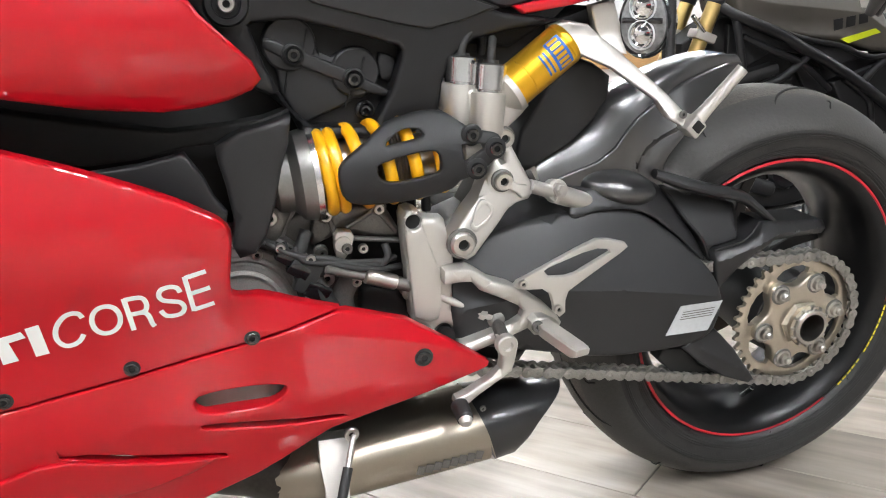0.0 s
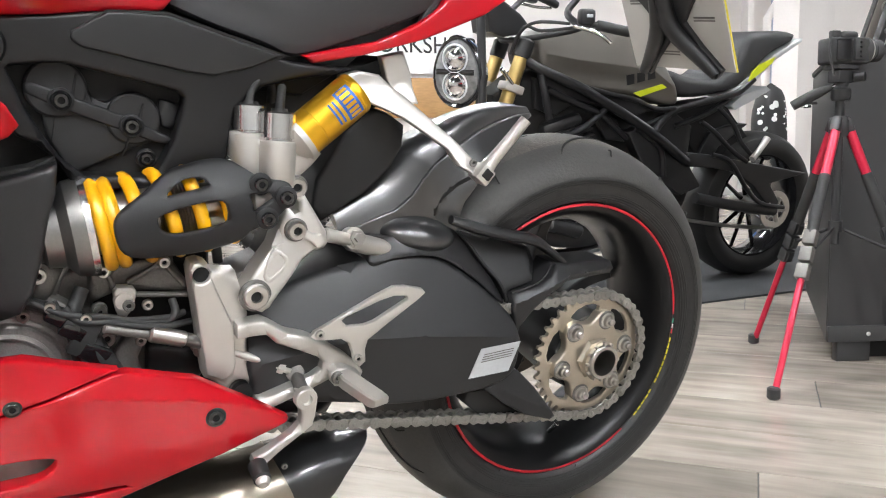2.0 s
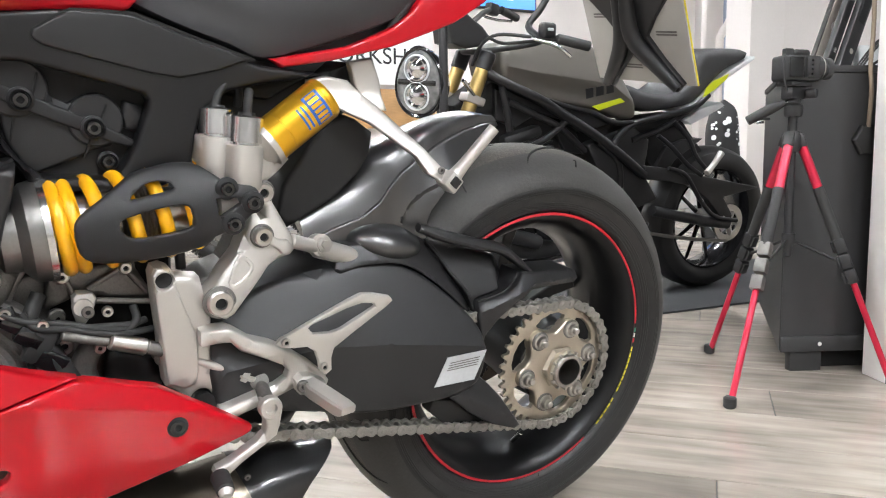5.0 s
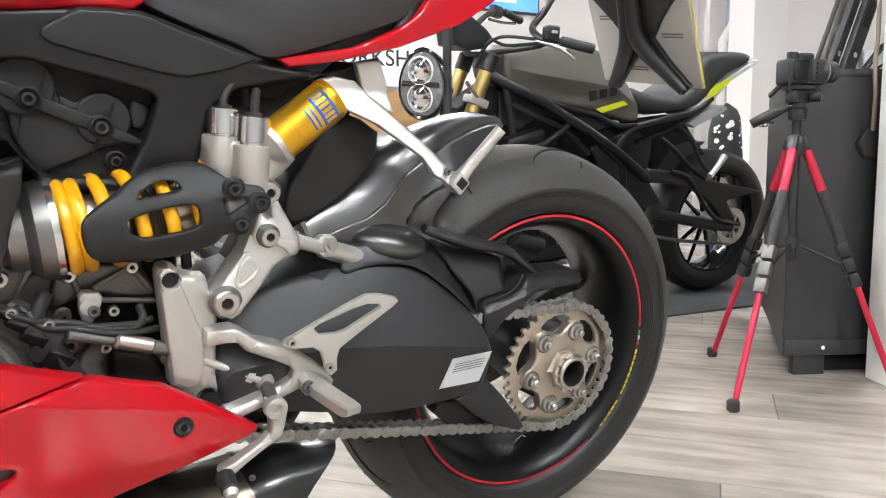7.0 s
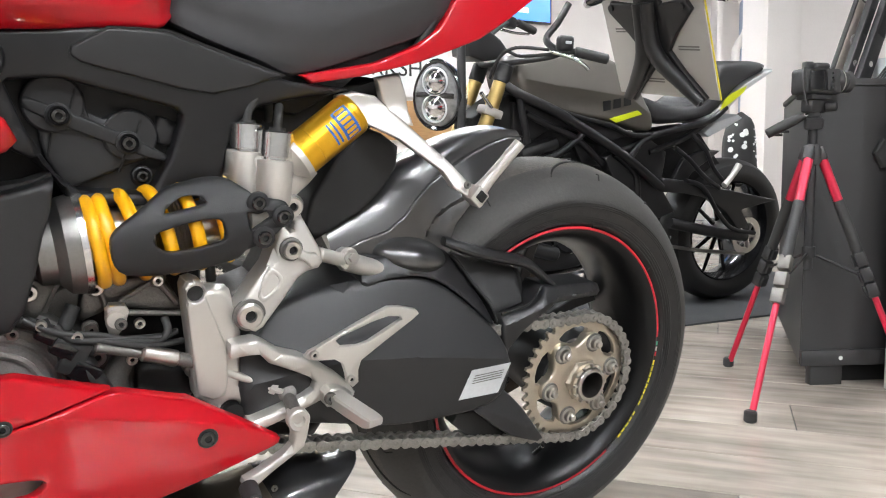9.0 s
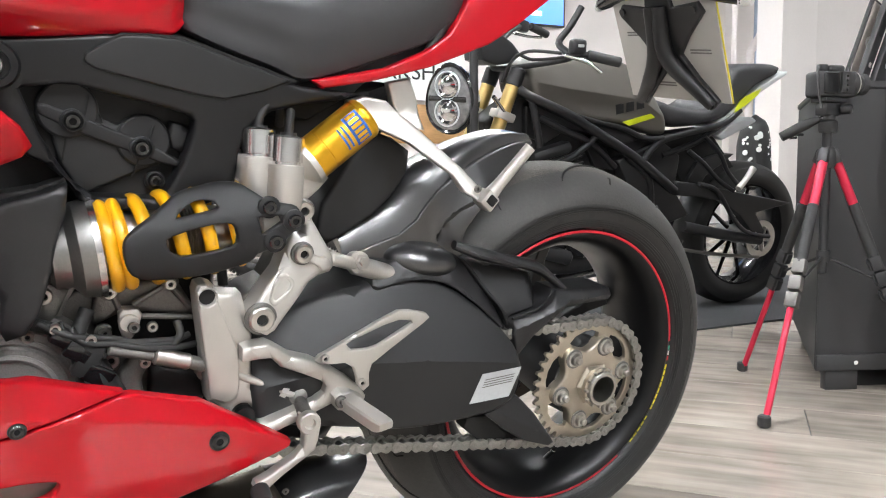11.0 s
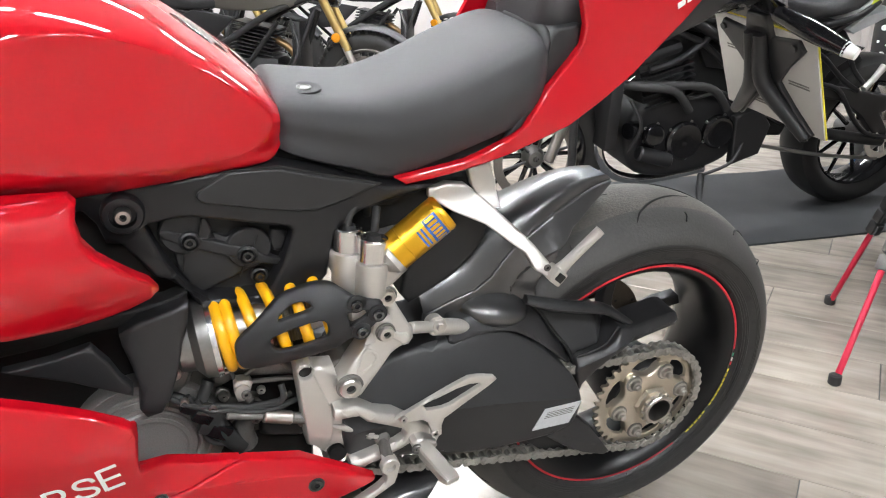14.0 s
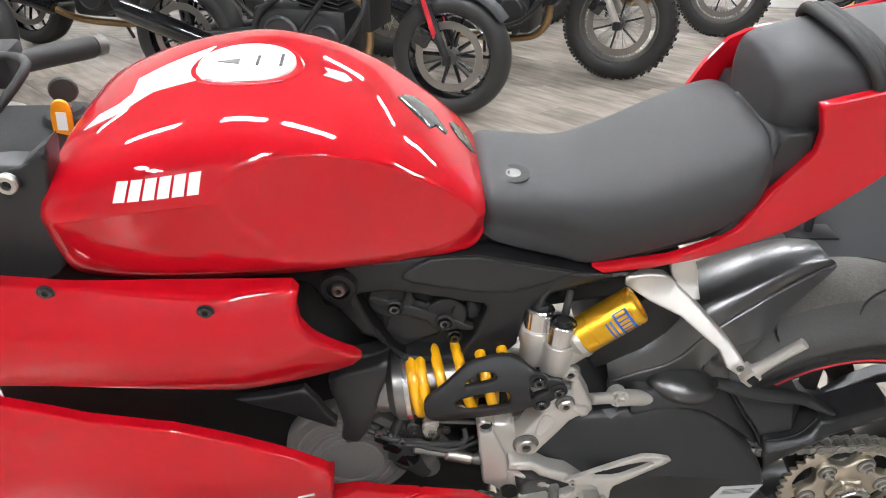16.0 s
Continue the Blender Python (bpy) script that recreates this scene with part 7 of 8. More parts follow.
for sy in (1, -1):
    mir = Matrix.Diagonal((1, sy, 1))
    a, b = mir @ fk0, mir @ fk1
    fork = link("fork", rod(a.lerp(b, -0.04), a.lerp(b, 0.62), 0.027, 18), FORKGOLD, naked, "gold fork tube")
    link("fork_slider", rod(a.lerp(b, 0.6), b, 0.021, 14), STEEL, fork)
    link("fork_cap", rod(a.lerp(b, -0.06), a.lerp(b, 0.045), 0.031, 18), BLACK, fork)
    link("yoke_clamp", moved(box(-0.035, 0.035, -0.04, 0.04, -0.016, 0.016, 0.006), aim(a.lerp(b, 0.2), b)), ALU, fork)
link("indicator_arm", rod(fk0.lerp(fk1, 0.19) + Vector((0, -0.02, 0)), fk0.lerp(fk1, 0.15) + Vector((-0.09, -0.07, 0.035)), 0.008), CHROME, naked)
hl0 = Vector((-1.514, -0.06, 0.908))
faced = Vector((-0.80, -0.58, -0.05)).normalized()
hm = Matrix.Translation(hl0) @ faced.to_track_quat("Z", "Y").to_matrix().to_4x4()


def egg(s, h, n=28, dz=0.0):
    return [hm @ Vector((s * 0.098 * math.cos(2 * math.pi * k / n) * (1 - 0.12 * math.sin(2 * math.pi * k / n)), s * 0.125 * math.sin(2 * math.pi * k / n) + dz, h)) for k in range(n)]


hlamp = link("headlight", loft([egg(0.5, -0.12), egg(0.85, -0.08), egg(1.0, -0.02), egg(1.02, 0.0), egg(0.97, 0.006)]), GLOSSBLACK, naked, "oval black headlight with twin lenses")
link("lens_panel", loft([egg(0.93, 0.004), egg(0.9, 0.012), egg(0.6, 0.02)]), LENS, hlamp, "clear lamp glass")
for dy in (0.048, -0.048):
    c = hm @ Vector((0, dy, 0.016))
    link("projector", turned([(0.042, 0), (0.044, 0.006), (0.038, 0.010), (0.032, 0.004), (0.018, 0.010), (0.001, 0.014)], c, c + faced, 28), CHROME, hlamp, "round chrome projector lamp")
for dy in (0.048, -0.048):
    c = hm @ Vector((0, dy, 0.014))
    link("lamp_ring", turned([(0.052, 0), (0.053, 0.008), (0.048, 0.011), (0.046, 0.002)], c, c + faced, 32, False), SILVER, hlamp, "bright light-guide ring")
link("lamp_bar", moved(box(-0.078, 0.078, -0.010, 0.010, 0.016, 0.024, 0.003), hm), GLOSSBLACK, hlamp)
link("bezel", loft([egg(1.03, -0.004), egg(1.05, 0.004), egg(1.0, 0.010), egg(0.93, 0.006)], cap=False), GLOSSBLACK, hlamp, "gloss black headlight rim")
link("dash_cowl", sheet([(-1.409, 1.133), (-1.376, 1.184), (-1.341, 1.167), (-1.267, 1.121), (-1.228, 1.082), (-1.262, 1.049), (-1.334, 1.036), (-1.393, 1.053)], -0.07, 0.14, 0.01, 0.03), BLACK, naked, "black instrument cowl")
bar = link("handlebar", tube([(-1.20, 0.36, 1.075), (-1.22, 0.2, 1.06), (-1.27, 0.08, 1.03), (-1.27, -0.08, 1.03), (-1.15, -0.22, 1.06), (-1.124, -0.33, 1.082), (-1.0, -0.38, 1.059)], 0.011, 10), BLACK, naked, "black handlebar")
link("grip", rod((-1.115, -0.335, 1.081), (-1.0, -0.38, 1.059), 0.018), RUBBER, bar, "black rubber grip")
link("switch_box", box(-0.03, 0.03, -0.02, 0.02, -0.026, 0.03, 0.013, 3), BLACK, bar).matrix_basis = Matrix.Translation((-1.147, -0.32, 1.104))
link("lever", tube([(-1.205, -0.33, 1.075), (-1.154, -0.36, 1.061), (-1.119, -0.38, 1.044), (-1.088, -0.39, 1.02)], [0.008, 0.007, 0.006, 0.007], 8), CHROME, bar, "polished clutch lever")
link("lever", tube([(-1.064, 0.3, 1.184), (-0.977, 0.33, 1.176), (-0.889, 0.36, 1.178)], 0.006, 8), CHROME, bar)
link("far_grip", rod((-0.983, 0.3, 1.217), (-0.861, 0.36, 1.192), 0.017), RUBBER, bar)
mir0 = (-1.15, -0.2, 1.123)
link("mirror_stem", tube([(-1.150, -0.29, 1.078), mir0, (-1.106, -0.2, 1.185), (-1.063, -0.2, 1.257)], 0.013, 12), BLACK, bar)
link("far_bar", tube([(-1.27, 0.08, 1.03), (-1.20, 0.18, 1.12), (-1.08, 0.26, 1.20), (-0.983, 0.30, 1.217)], 0.012, 12), BLACK, bar)
link("far_switch", box(-0.03, 0.03, -0.02, 0.02, -0.022, 0.028, 0.010), BLACK, bar).matrix_basis = pose(-1.03, 0.29, 1.212, 0, 8, 20)
link("switch_button", box(-0.012, 0.012, -0.004, 0.002, -0.005, 0.005, 0.002), SILVER, bar).matrix_basis = Matrix.Translation((-1.147, -0.342, 1.11))
for pts in ([(-1.198, -0.3, 1.083), (-1.278, -0.2, 1.087), (-1.301, -0.12, 1.047), (-1.311, -0.08, 0.976)], [(-1.174, -0.3, 1.071), (-1.253, -0.2, 1.059), (-1.268, -0.1, 1.075), (-1.284, -0.05, 0.997)]):
    link("cable", tube(pts, 0.006, 8), RUBBER, bar)
link("chassis_plate", sheet([(-0.79, 0.684), (-0.569, 0.764), (-0.472, 0.706), (-0.484, 0.563), (-0.392, 0.45), (-0.497, 0.417), (-0.688, 0.52)], -0.13, 0.05, 0.006, 0.04), BLACK, naked)
link("rear_fender", sheet([(-0.371, 0.574), (-0.32, 0.673), (-0.227, 0.702), (-0.111, 0.707), (-0.172, 0.667), (-0.263, 0.61), (-0.303, 0.548)], -0.07, 0.14, 0.006, 0.03), BLACK, naked)

# near-black sheets between the tubes, painted for the shade in there
link("subframe_shade", sheet([(-0.512, 0.787), (-0.253, 0.816), (-0.176, 0.735), (-0.074, 0.641), (-0.09, 0.569), (-0.351, 0.549), (-0.462, 0.674)], -0.05, 0.10, 0.01, 0.05), DEEP, naked)
link("frame_infill", sheet([(-1.373, 0.826), (-1.22, 0.921), (-1.02, 0.874), (-0.687, 0.791), (-0.535, 0.773), (-0.485, 0.614), (-0.393, 0.464), (-0.429, 0.348), (-0.637, 0.358), (-0.945, 0.516), (-1.213, 0.612), (-1.366, 0.7)], -0.07, 0.14, 0.01, 0.05), DEEP, naked, "near-black infill for the shade between frame and engine")
for q, yy in (([(-1.213, 0.893), (-1.074, 0.87), (-1.027, 0.799), (-1.115, 0.749), (-1.205, 0.779)], -0.095), ([(-0.748, 0.779), (-0.591, 0.764), (-0.547, 0.671), (-0.612, 0.582), (-0.705, 0.654)], -0.1), ([(-0.95, 0.778), (-0.826, 0.741), (-0.774, 0.643), (-0.871, 0.655)], -0.092)):
    link("frame_panel", sheet(q, yy, 0.02, 0.005, 0.03), BLACK, naked)
for p in ((-1.093, -0.1, 0.85), (-0.655, -0.105, 0.672), (-0.844, -0.1, 0.711)):
    bolt(naked, (p[0], -0.1, p[2]), 0.008, STEEL, 0.004)

# black post standing on the mat
stp = thing("sign_post", "thin black metal post standing on the mat", "post", pose(1.45, 2.56, 0.009))
link("tube", rod((0, 0, 0), (0, 0, 1.25), 0.016), BLACK, stp)
link("foot_plate", box(-0.09, 0.09, -0.06, 0.06, 0.0, 0.008, 0.002), BLACK, stp)

# ---- parked motorcycles behind ----
def parked(name, label, m, kind, tank_mat, fork_mat, accent=None):
    """A dark parked motorcycle that faces +x; its front wheel's contact is the origin."""
    root = thing(name, label, "motorcycle", m, "parked motorcycles")
    r = 0.33 if kind == "wire" else 0.305
    wheel_parts(root, (0, 0, r), r, 0.11 if kind == "wire" else 0.13, kind, 10, True, "knobbly tyre" if kind == "wire" else "black road tyre")
    wheel_parts(root, (-1.48, 0, 0.315), 0.315, 0.17, kind, 10, True)
    for sy in (-0.095, 0.095):
        f = link("fork", rod((-0.28, sy, 0.92), (-0.10, sy, 0.55), 0.025, 14), fork_mat, root, "fork tube")
        link("slider", rod((-0.12, sy, 0.58), (0.0, sy, r), 0.022, 12), ALU if kind == "wire" else BLACK, f)
        link("axle_lug", rod((0.0, sy * 1.05, r + 0.02), (0.0, sy * 1.05, r - 0.03), 0.026, 12), BLACK, f)
        link("caliper", box(-0.04, 0.04, -0.025, 0.025, -0.045, 0.045, 0.01), GLOSSBLACK, f).matrix_basis = pose(-0.12, sy * 0.95, r + 0.10, 0, 30, 0)
        if accent:
            link("fork_guard", sheet([(-0.128, 0.60), (-0.110, 0.605), (-0.05, r + 0.13), (-0.058, r + 0.10), (-0.072, r + 0.12)], sy - 0.03, 0.008, 0.003, 0.03), accent, f, "red fork sticker")
    link("front_mudguard", loft([[((r + 0.03 + dz) * math.cos(a), y, r + (r + 0.03 + dz) * math.sin(a)) for y, dz in ((-0.07, -0.02), (-0.05, 0.0), (0, 0.012), (0.05, 0.0), (0.07, -0.02), (0.0, 0.004))] for a in [radians(35 + 10 * k) for k in range(10)]]), BLACK, root, "black front mudguard")
    link("amber_indicator", turned([(0.012, 0), (0.026, 0.006), (0.027, 0.016), (0.018, 0.024), (0.001, 0.026)], (-0.16, -0.14, 0.63), (-0.16, -1, 0.63), 20), material("amber_lens", (0.75, 0.3, 0.01), 0.25, grain=0.1, scale=80), root, "round amber indicator")
    eng = link("engine", box(-1.02, -0.50, -0.15, 0.15, 0.24, 0.52, 0.04), MATT, root, "black engine cases")
    for x, z, rr in ((-0.62, 0.36, 0.09), (-0.85, 0.38, 0.10)):
        link("engine_cover", turned([(rr, 0), (rr, 0.02), (rr * 0.85, 0.03), (rr * 0.8, 0.026), (0.001, 0.03)], (x, -0.148, z), (x, -1, z), 28), BLACK, eng)
        for k in range(7):
            a = 2 * math.pi * k / 7
            bolt(eng, (x + rr * 0.92 * math.cos(a), -0.16, z + rr * 0.92 * math.sin(a)), 0.007, STEEL, 0.005)
    for k in range(9):
        link("fin", moved(box(-0.13, 0.13, -0.13, 0.13, 0.022 * k, 0.022 * k + 0.007, 0.001, 1), pose(-0.68, 0, 0.52, 0, 12, 0)), BLACK, eng)
    link("exhaust_pipe", tube([(-0.55, -0.06, 0.62), (-0.42, -0.08, 0.52), (-0.42, -0.08, 0.3), (-0.58, -0.06, 0.2), (-1.0, -0.1, 0.21), (-1.2, -0.16, 0.3)], 0.022, 12), material("bronzed_exhaust", (0.36, 0.24, 0.12), 0.3, metal=0.9, grain=0.2, scale=60), root, "bronzed exhaust pipe")
    link("silencer", tube([(-1.15, -0.17, 0.28), (-1.45, -0.19, 0.38), (-1.75, -0.2, 0.47)], [0.045, 0.055, 0.05], 18), GLOSSBLACK, root, "black silencer")
    for pts, rr in (([(-0.3, -0.05, 0.86), (-0.55, -0.14, 0.76), (-0.95, -0.15, 0.5), (-1.0, -0.14, 0.36)], 0.02), ([(-0.3, -0.05, 0.78), (-0.42, -0.12, 0.5), (-0.6, -0.14, 0.24)], 0.018),
                    ([(-0.9, -0.13, 0.72), (-1.25, -0.12, 0.8), (-1.7, -0.1, 0.88)], 0.014), ([(-1.0, -0.14, 0.45), (-1.35, -0.12, 0.76)], 0.013), ([(-0.5, -0.14, 0.72), (-0.75, -0.15, 0.4)], 0.014)):
        link("frame_tube", tube(pts, rr, 10), BLACK, root)
        link("frame_tube", tube([(x, -y, z) for x, y, z in pts], rr, 10), BLACK, root)
    link("swingarm", tube([(-0.98, -0.12, 0.38), (-1.25, -0.13, 0.35), (-1.5, -0.12, 0.315)], [0.035, 0.03, 0.025], 12), BLACK, root, "black swingarm")
    link("swingarm", tube([(-0.98, 0.12, 0.38), (-1.25, 0.13, 0.35), (-1.5, 0.12, 0.315)], [0.035, 0.03, 0.025], 12), BLACK, root, "black swingarm")
    link("footrest", rod((-1.0, -0.15, 0.32), (-1.02, -0.27, 0.33), 0.012), CAST, root)
    link("fuel_tank", loft([seat_ring(x, w, zt, zb, w * 0.9) for x, w, zt, zb in ((-0.34, 0.08, 0.95, 0.84), (-0.42, 0.14, 1.02, 0.8), (-0.6, 0.16, 1.05, 0.78), (-0.8, 0.13, 0.98, 0.78), (-0.9, 0.09, 0.9, 0.79))]), tank_mat, root, "fuel tank")
    link("seat", loft([seat_ring(x, w, zt, zb, w * 0.9) for x, w, zt, zb in ((-0.86, 0.09, 0.86, 0.79), (-1.0, 0.14, 0.86, 0.78), (-1.25, 0.15, 0.89, 0.8), (-1.6, 0.12, 0.93, 0.86), (-1.7, 0.08, 0.93, 0.89))]), SEAT, root, "black seat")
    link("headlight", turned([(0.05, -0.1), (0.085, -0.04), (0.09, 0.0), (0.08, 0.012), (0.001, 0.02)], (-0.17, 0, 0.88), (1, 0, 0.84), 24), GLOSSBLACK, root, "round headlight")
    link("handlebar", tube([(-0.5, -0.38, 1.1), (-0.38, -0.2, 1.08), (-0.33, 0, 1.02), (-0.38, 0.2, 1.08), (-0.5, 0.38, 1.1)], 0.011, 10), BLACK, root, "handlebar")
    link("side_panel", sheet([(-0.9, 0.6), (-0.75, 0.74), (-1.0, 0.78), (-1.15, 0.72), (-1.05, 0.58)], -0.15, 0.02, 0.006, 0.04), BLACK, root)
    link("radiator", box(-0.42, -0.37, -0.15, 0.15, 0.42, 0.72, 0.005), MATT, root)
    link("crash_bar", tube([(-0.42, -0.16, 0.72), (-0.36, -0.26, 0.55), (-0.5, -0.28, 0.36), (-0.7, -0.2, 0.28)], 0.012, 8), BLACK, root, "black crash bar")
    link("side_stand", tube([(-0.85, 0.12, 0.22), (-0.9, 0.2, 0.12), (-0.93, 0.29, 0.02)], 0.012, 8), BLACK, root)
    return root


parked("parked_road_motorcycle", "black road motorcycle with red fork stickers, parked behind", pose(0.14, 3.93, 0, 0, 0, -14), "road", BLACK, BLACK, REDTAPE)
parked("parked_trail_motorcycle", "dark trail motorcycle with gold forks and wire wheels", pose(1.10, 4.70, 0, 0, 0, -20), "wire", GREYPAINT, FORKGOLD)
parked("parked_trail_motorcycle", "dark trail motorcycle with gold forks parked at the back", pose(2.05, 5.95, 0, 0, 0, -25), "wire", BLACK, FORKGOLD)
parked("parked_road_motorcycle", "black road motorcycle parked at the back of the row", pose(-1.35, 5.05, 0, 0, 0, -15), "road", GREYPAINT, BLACK)
parked("parked_road_motorcycle", "black road motorcycle parked at the end of the row", pose(-2.6, 4.4, 0, 0, 0, -14), "road", BLACK, BLACK)
parked("parked_trail_motorcycle", "dark trail motorcycle parked in the second row", pose(0.75, 6.3, 0, 0, 0, -20), "wire", GREYPAINT, FORKGOLD)
parked("parked_road_motorcycle", "dark road motorcycle parked further along the row", pose(-0.1, 5.9, 0, 0, 0, -20), "road", BLACK, FORKGOLD)

# ---- the end wall ----
YW = Y1 - 0.012
sx0, sx1 = (2.899, 7.18, 1.669), (3.415, 7.18, 1.704)
sign = thing("wall_sign", "white wall board with dark lettering", "sign", pose(sx1[0] - 1.05, YW - 0.03, sx1[2] - 0.16))
link("board", box(-0.25, 1.25, 0, 0.03, -0.20, 0.75, 0.004), material("sign_white", (0.8, 0.8, 0.79), 0.4, grain=0.03, scale=40), sign)
writing("WORKSHOP", 0.225, BLACK, sign, pose(0.0, -0.003, 0.0, 90, 0, 0), "lettering", "black lettering", 0.002)
link("wood_rail", box(-0.6, 1.4, -0.02, 0.0, -0.62, -0.24, 0.004), material("warm_wood", (0.42, 0.24, 0.10), 0.5, grain=0.3, scale=12, stretch=(1, 8, 8)), sign, "warm wooden shelf front")
tvc = (4.4, 7.18, 2.306)
tv = thing("television", "wall television showing a blue picture", "television", pose(tvc[0], YW - 0.05, tvc[2]))
link("casing", box(-0.42, 0.42, 0, 0.05, -0.16, 0.36, 0.006), BLACK, tv)
link("screen", box(-0.40, 0.40, -0.003, -0.0005, -0.14, 0.34), material("lit_blue_screen", (0.05, 0.25, 0.75), 0.3, emit=1.3), tv, "lit blue screen")
link("logo_shape", box(-0.13, 0.13, -0.006, -0.0035, -0.06, -0.01, 0.002), material("lit_white", (0.8, 0.9, 1.0), 0.3, emit=1.2), tv)
link("logo_shape", moved(box(-0.06, 0.06, -0.006, -0.0035, -0.06, 0.06, 0.002), pose(0, 0, 0.09, 0, 45, 0)), bpy.data.materials["lit_white"], tv)
# columns, pipes and door frames at the side
def column(x0, x1, y, d, mat, label):
    tagged(link("trim_column", box(x0, x1, y, y + d, 0, H, 0.004), mat), label, "column", kind="structure")


column(4.966, 5.328, 4.4, 0.25, PAINTED, "white painted square column")
tagged(link("wall_partition", box(5.345, X1, 4.52, 4.62, 0, H, 0.0), PAINTED, smooth=0), "white painted partition wall", "wall", kind="structure")
column(6.062, 6.165, 5.6, 0.1, PAINTED, "white painted door frame post")
column(6.414, 6.493, 6.4, 0.1, PAINTED, "white painted shelving post")
column(6.27, 6.346, 5.9, 0.06, material("blue_grey_paint", (0.3, 0.36, 0.45), 0.5), "blue-grey door edge")
pipe = (5.462, 5.2, 1.629)
pp = thing("wall_pipe", "white painted heating pipe with a bend", "pipe")
link("tube", tube([(pipe[0], 5.2, 0.05), (pipe[0], 5.2, 1.5), (pipe[0] + 0.02, 5.2, pipe[2] + 0.05), (pipe[0] + 0.12, 5.2, pipe[2] + 0.2), (pipe[0] + 0.16, 5.2, pipe[2] + 0.5), (pipe[0] + 0.16, 5.2, H)], 0.035, 14), PAINTED, pp)
link("flange", turned([(0.06, 0), (0.06, 0.05)], (pipe[0], 5.2, 0), (pipe[0], 5.2, 1), 16), PAINTED, pp)
# polka dot bag behind the grey motorcycle
BAG = (3.645, 3.36)
bag = thing("storage_bag", "black fabric bag with white dots standing behind the motorcycle", "bag", pose(BAG[0], BAG[1], 0))


def bag_at(a, z):
    r = float(np.interp(z, [0.0, 0.06, 0.5, 0.78, 0.88, 0.93, 0.945], [0.08, 0.10, 0.105, 0.10, 0.08, 0.045, 0.005])) * (1 + 0.06 * math.sin(3 * a + 9 * z))
    return Vector((r * math.cos(a), r * 0.85 * math.sin(a), z))


link("cloth", loft([[bag_at(2 * math.pi * k / 28, z) for k in range(28)] for z in np.linspace(0, 0.945, 26)]), RUBBER, bag)
rnd = random.Random(5)
for k in range(58):
    a, z, rad = math.pi * (1.0 + rnd.random()), 0.50 + 0.38 * rnd.random(), rnd.choice((0.005, 0.007, 0.009, 0.015))
    c = bag_at(a, z)
    out = Vector((math.cos(a), math.sin(a) * 1.1, 0.15)).normalized()
    link("dot", turned([(rad, -0.004), (rad, 0.002), (rad * 0.8, 0.0026), (0.0006, 0.0026)], c, c + out, 14), WHITE, bag)

# ---- details of the red motorcycle ----
from mathutils.bvhtree import BVHTree


def skin(ob):
    bm = bmesh.new()
    bm.from_mesh(ob.data)
    t = BVHTree.FromBMesh(bm)
    bm.free()
    return t


tank_skin = skin(tank)


def from_side(x, z):
    hit = tank_skin.ray_cast(Vector((x, -0.6, z)), Vector((0, 1, 0)))[0]
    return (hit.y if hit else -0.18) - 0.0008


def from_top(x, y):
    hit = tank_skin.ray_cast(Vector((x, y, 1.5)), Vector((0, 0, -1)))[0]
    return hit.z if hit else 0.9


LAY = Matrix(((1, 0, 0, 0), (0, 0, 1, 0), (0, -1, 0, 0), (0, 0, 0, 1)))


def laid(outline, lift, mat, name, thick=0.001, r=0.0, step=0.012, holes=(), label=""):
    """A sticker or pad laid on the tank from above: outline in x and y."""
    return link(name, moved(sheet(outline, lambda x, y: -from_top(x, y) - lift, thick, r, step, holes, back=False), LAY), mat, tank, label)


CAPX = -0.88
laid([(-1.058, -0.078), (-1.046, -0.054), (-1.024, -0.047), (-1.012, -0.028), (-1.016, 0.016), (-0.928, 0.066), (-0.943, 0.012), (-0.934, -0.018), (-0.919, -0.038), (-0.983, -0.045), (-1.018, -0.074)], 0.001, WHITE, "white_stripe", label="white racing stripe")
laid([(CAPX + 0.067 * math.cos(2 * math.pi * k / 40), 0.067 * math.sin(2 * math.pi * k / 40)) for k in range(40)], 0.0012, RED, "cap_ring", 0.003, 0.0012, holes=[[(CAPX + 0.0595 * math.cos(2 * math.pi * k / 40), 0.0595 * math.sin(2 * math.pi * k / 40)) for k in range(40)]])
zc = from_top(CAPX, 0)
tilt = Matrix.Translation((CAPX, 0, zc - 0.0045)) @ Matrix.Rotation(math.atan2(from_top(CAPX - 0.05, 0) - from_top(CAPX + 0.05, 0), 0.1), 4, "Y")
cap = link("filler_cap", moved(turned([(0.0575, -0.006), (0.0575, 0.002), (0.0555, 0.0042), (0.043, 0.0048), (0.042, 0.0038), (0.041, 0.0048), (0.001, 0.0056)], (0, 0, 0), (0, 0, 1), 48), tilt), WHITE, tank, "round white fuel filler cap")
link("cap_mark", moved(sheet([(-0.034, -0.004), (-0.008, -0.012), (-0.008, 0.004)], -0.0062, 0.0008, 0.0, 0.02), tilt @ LAY), CAST, cap)
link("cap_mark", moved(box(0.012, 0.0155, -0.016, 0.012, 0.0052, 0.0062), tilt), BLACK, cap)
link("cap_mark", moved(box(0.040, 0.0435, -0.018, 0.016, 0.0046, 0.0060), tilt), BLACK, cap)
laid([(-0.79, -0.012), (-0.765, -0.012), (-0.757, 0.0), (-0.765, 0.012), (-0.79, 0.012), (-0.785, 0.0)], 0.001, SILVER, "shield_badge")
PAD = material("smoked_tank_pad", (0.05, 0.055, 0.05), 0.18, metal=0.3, grain=0.5, scale=300, coat=0.8)
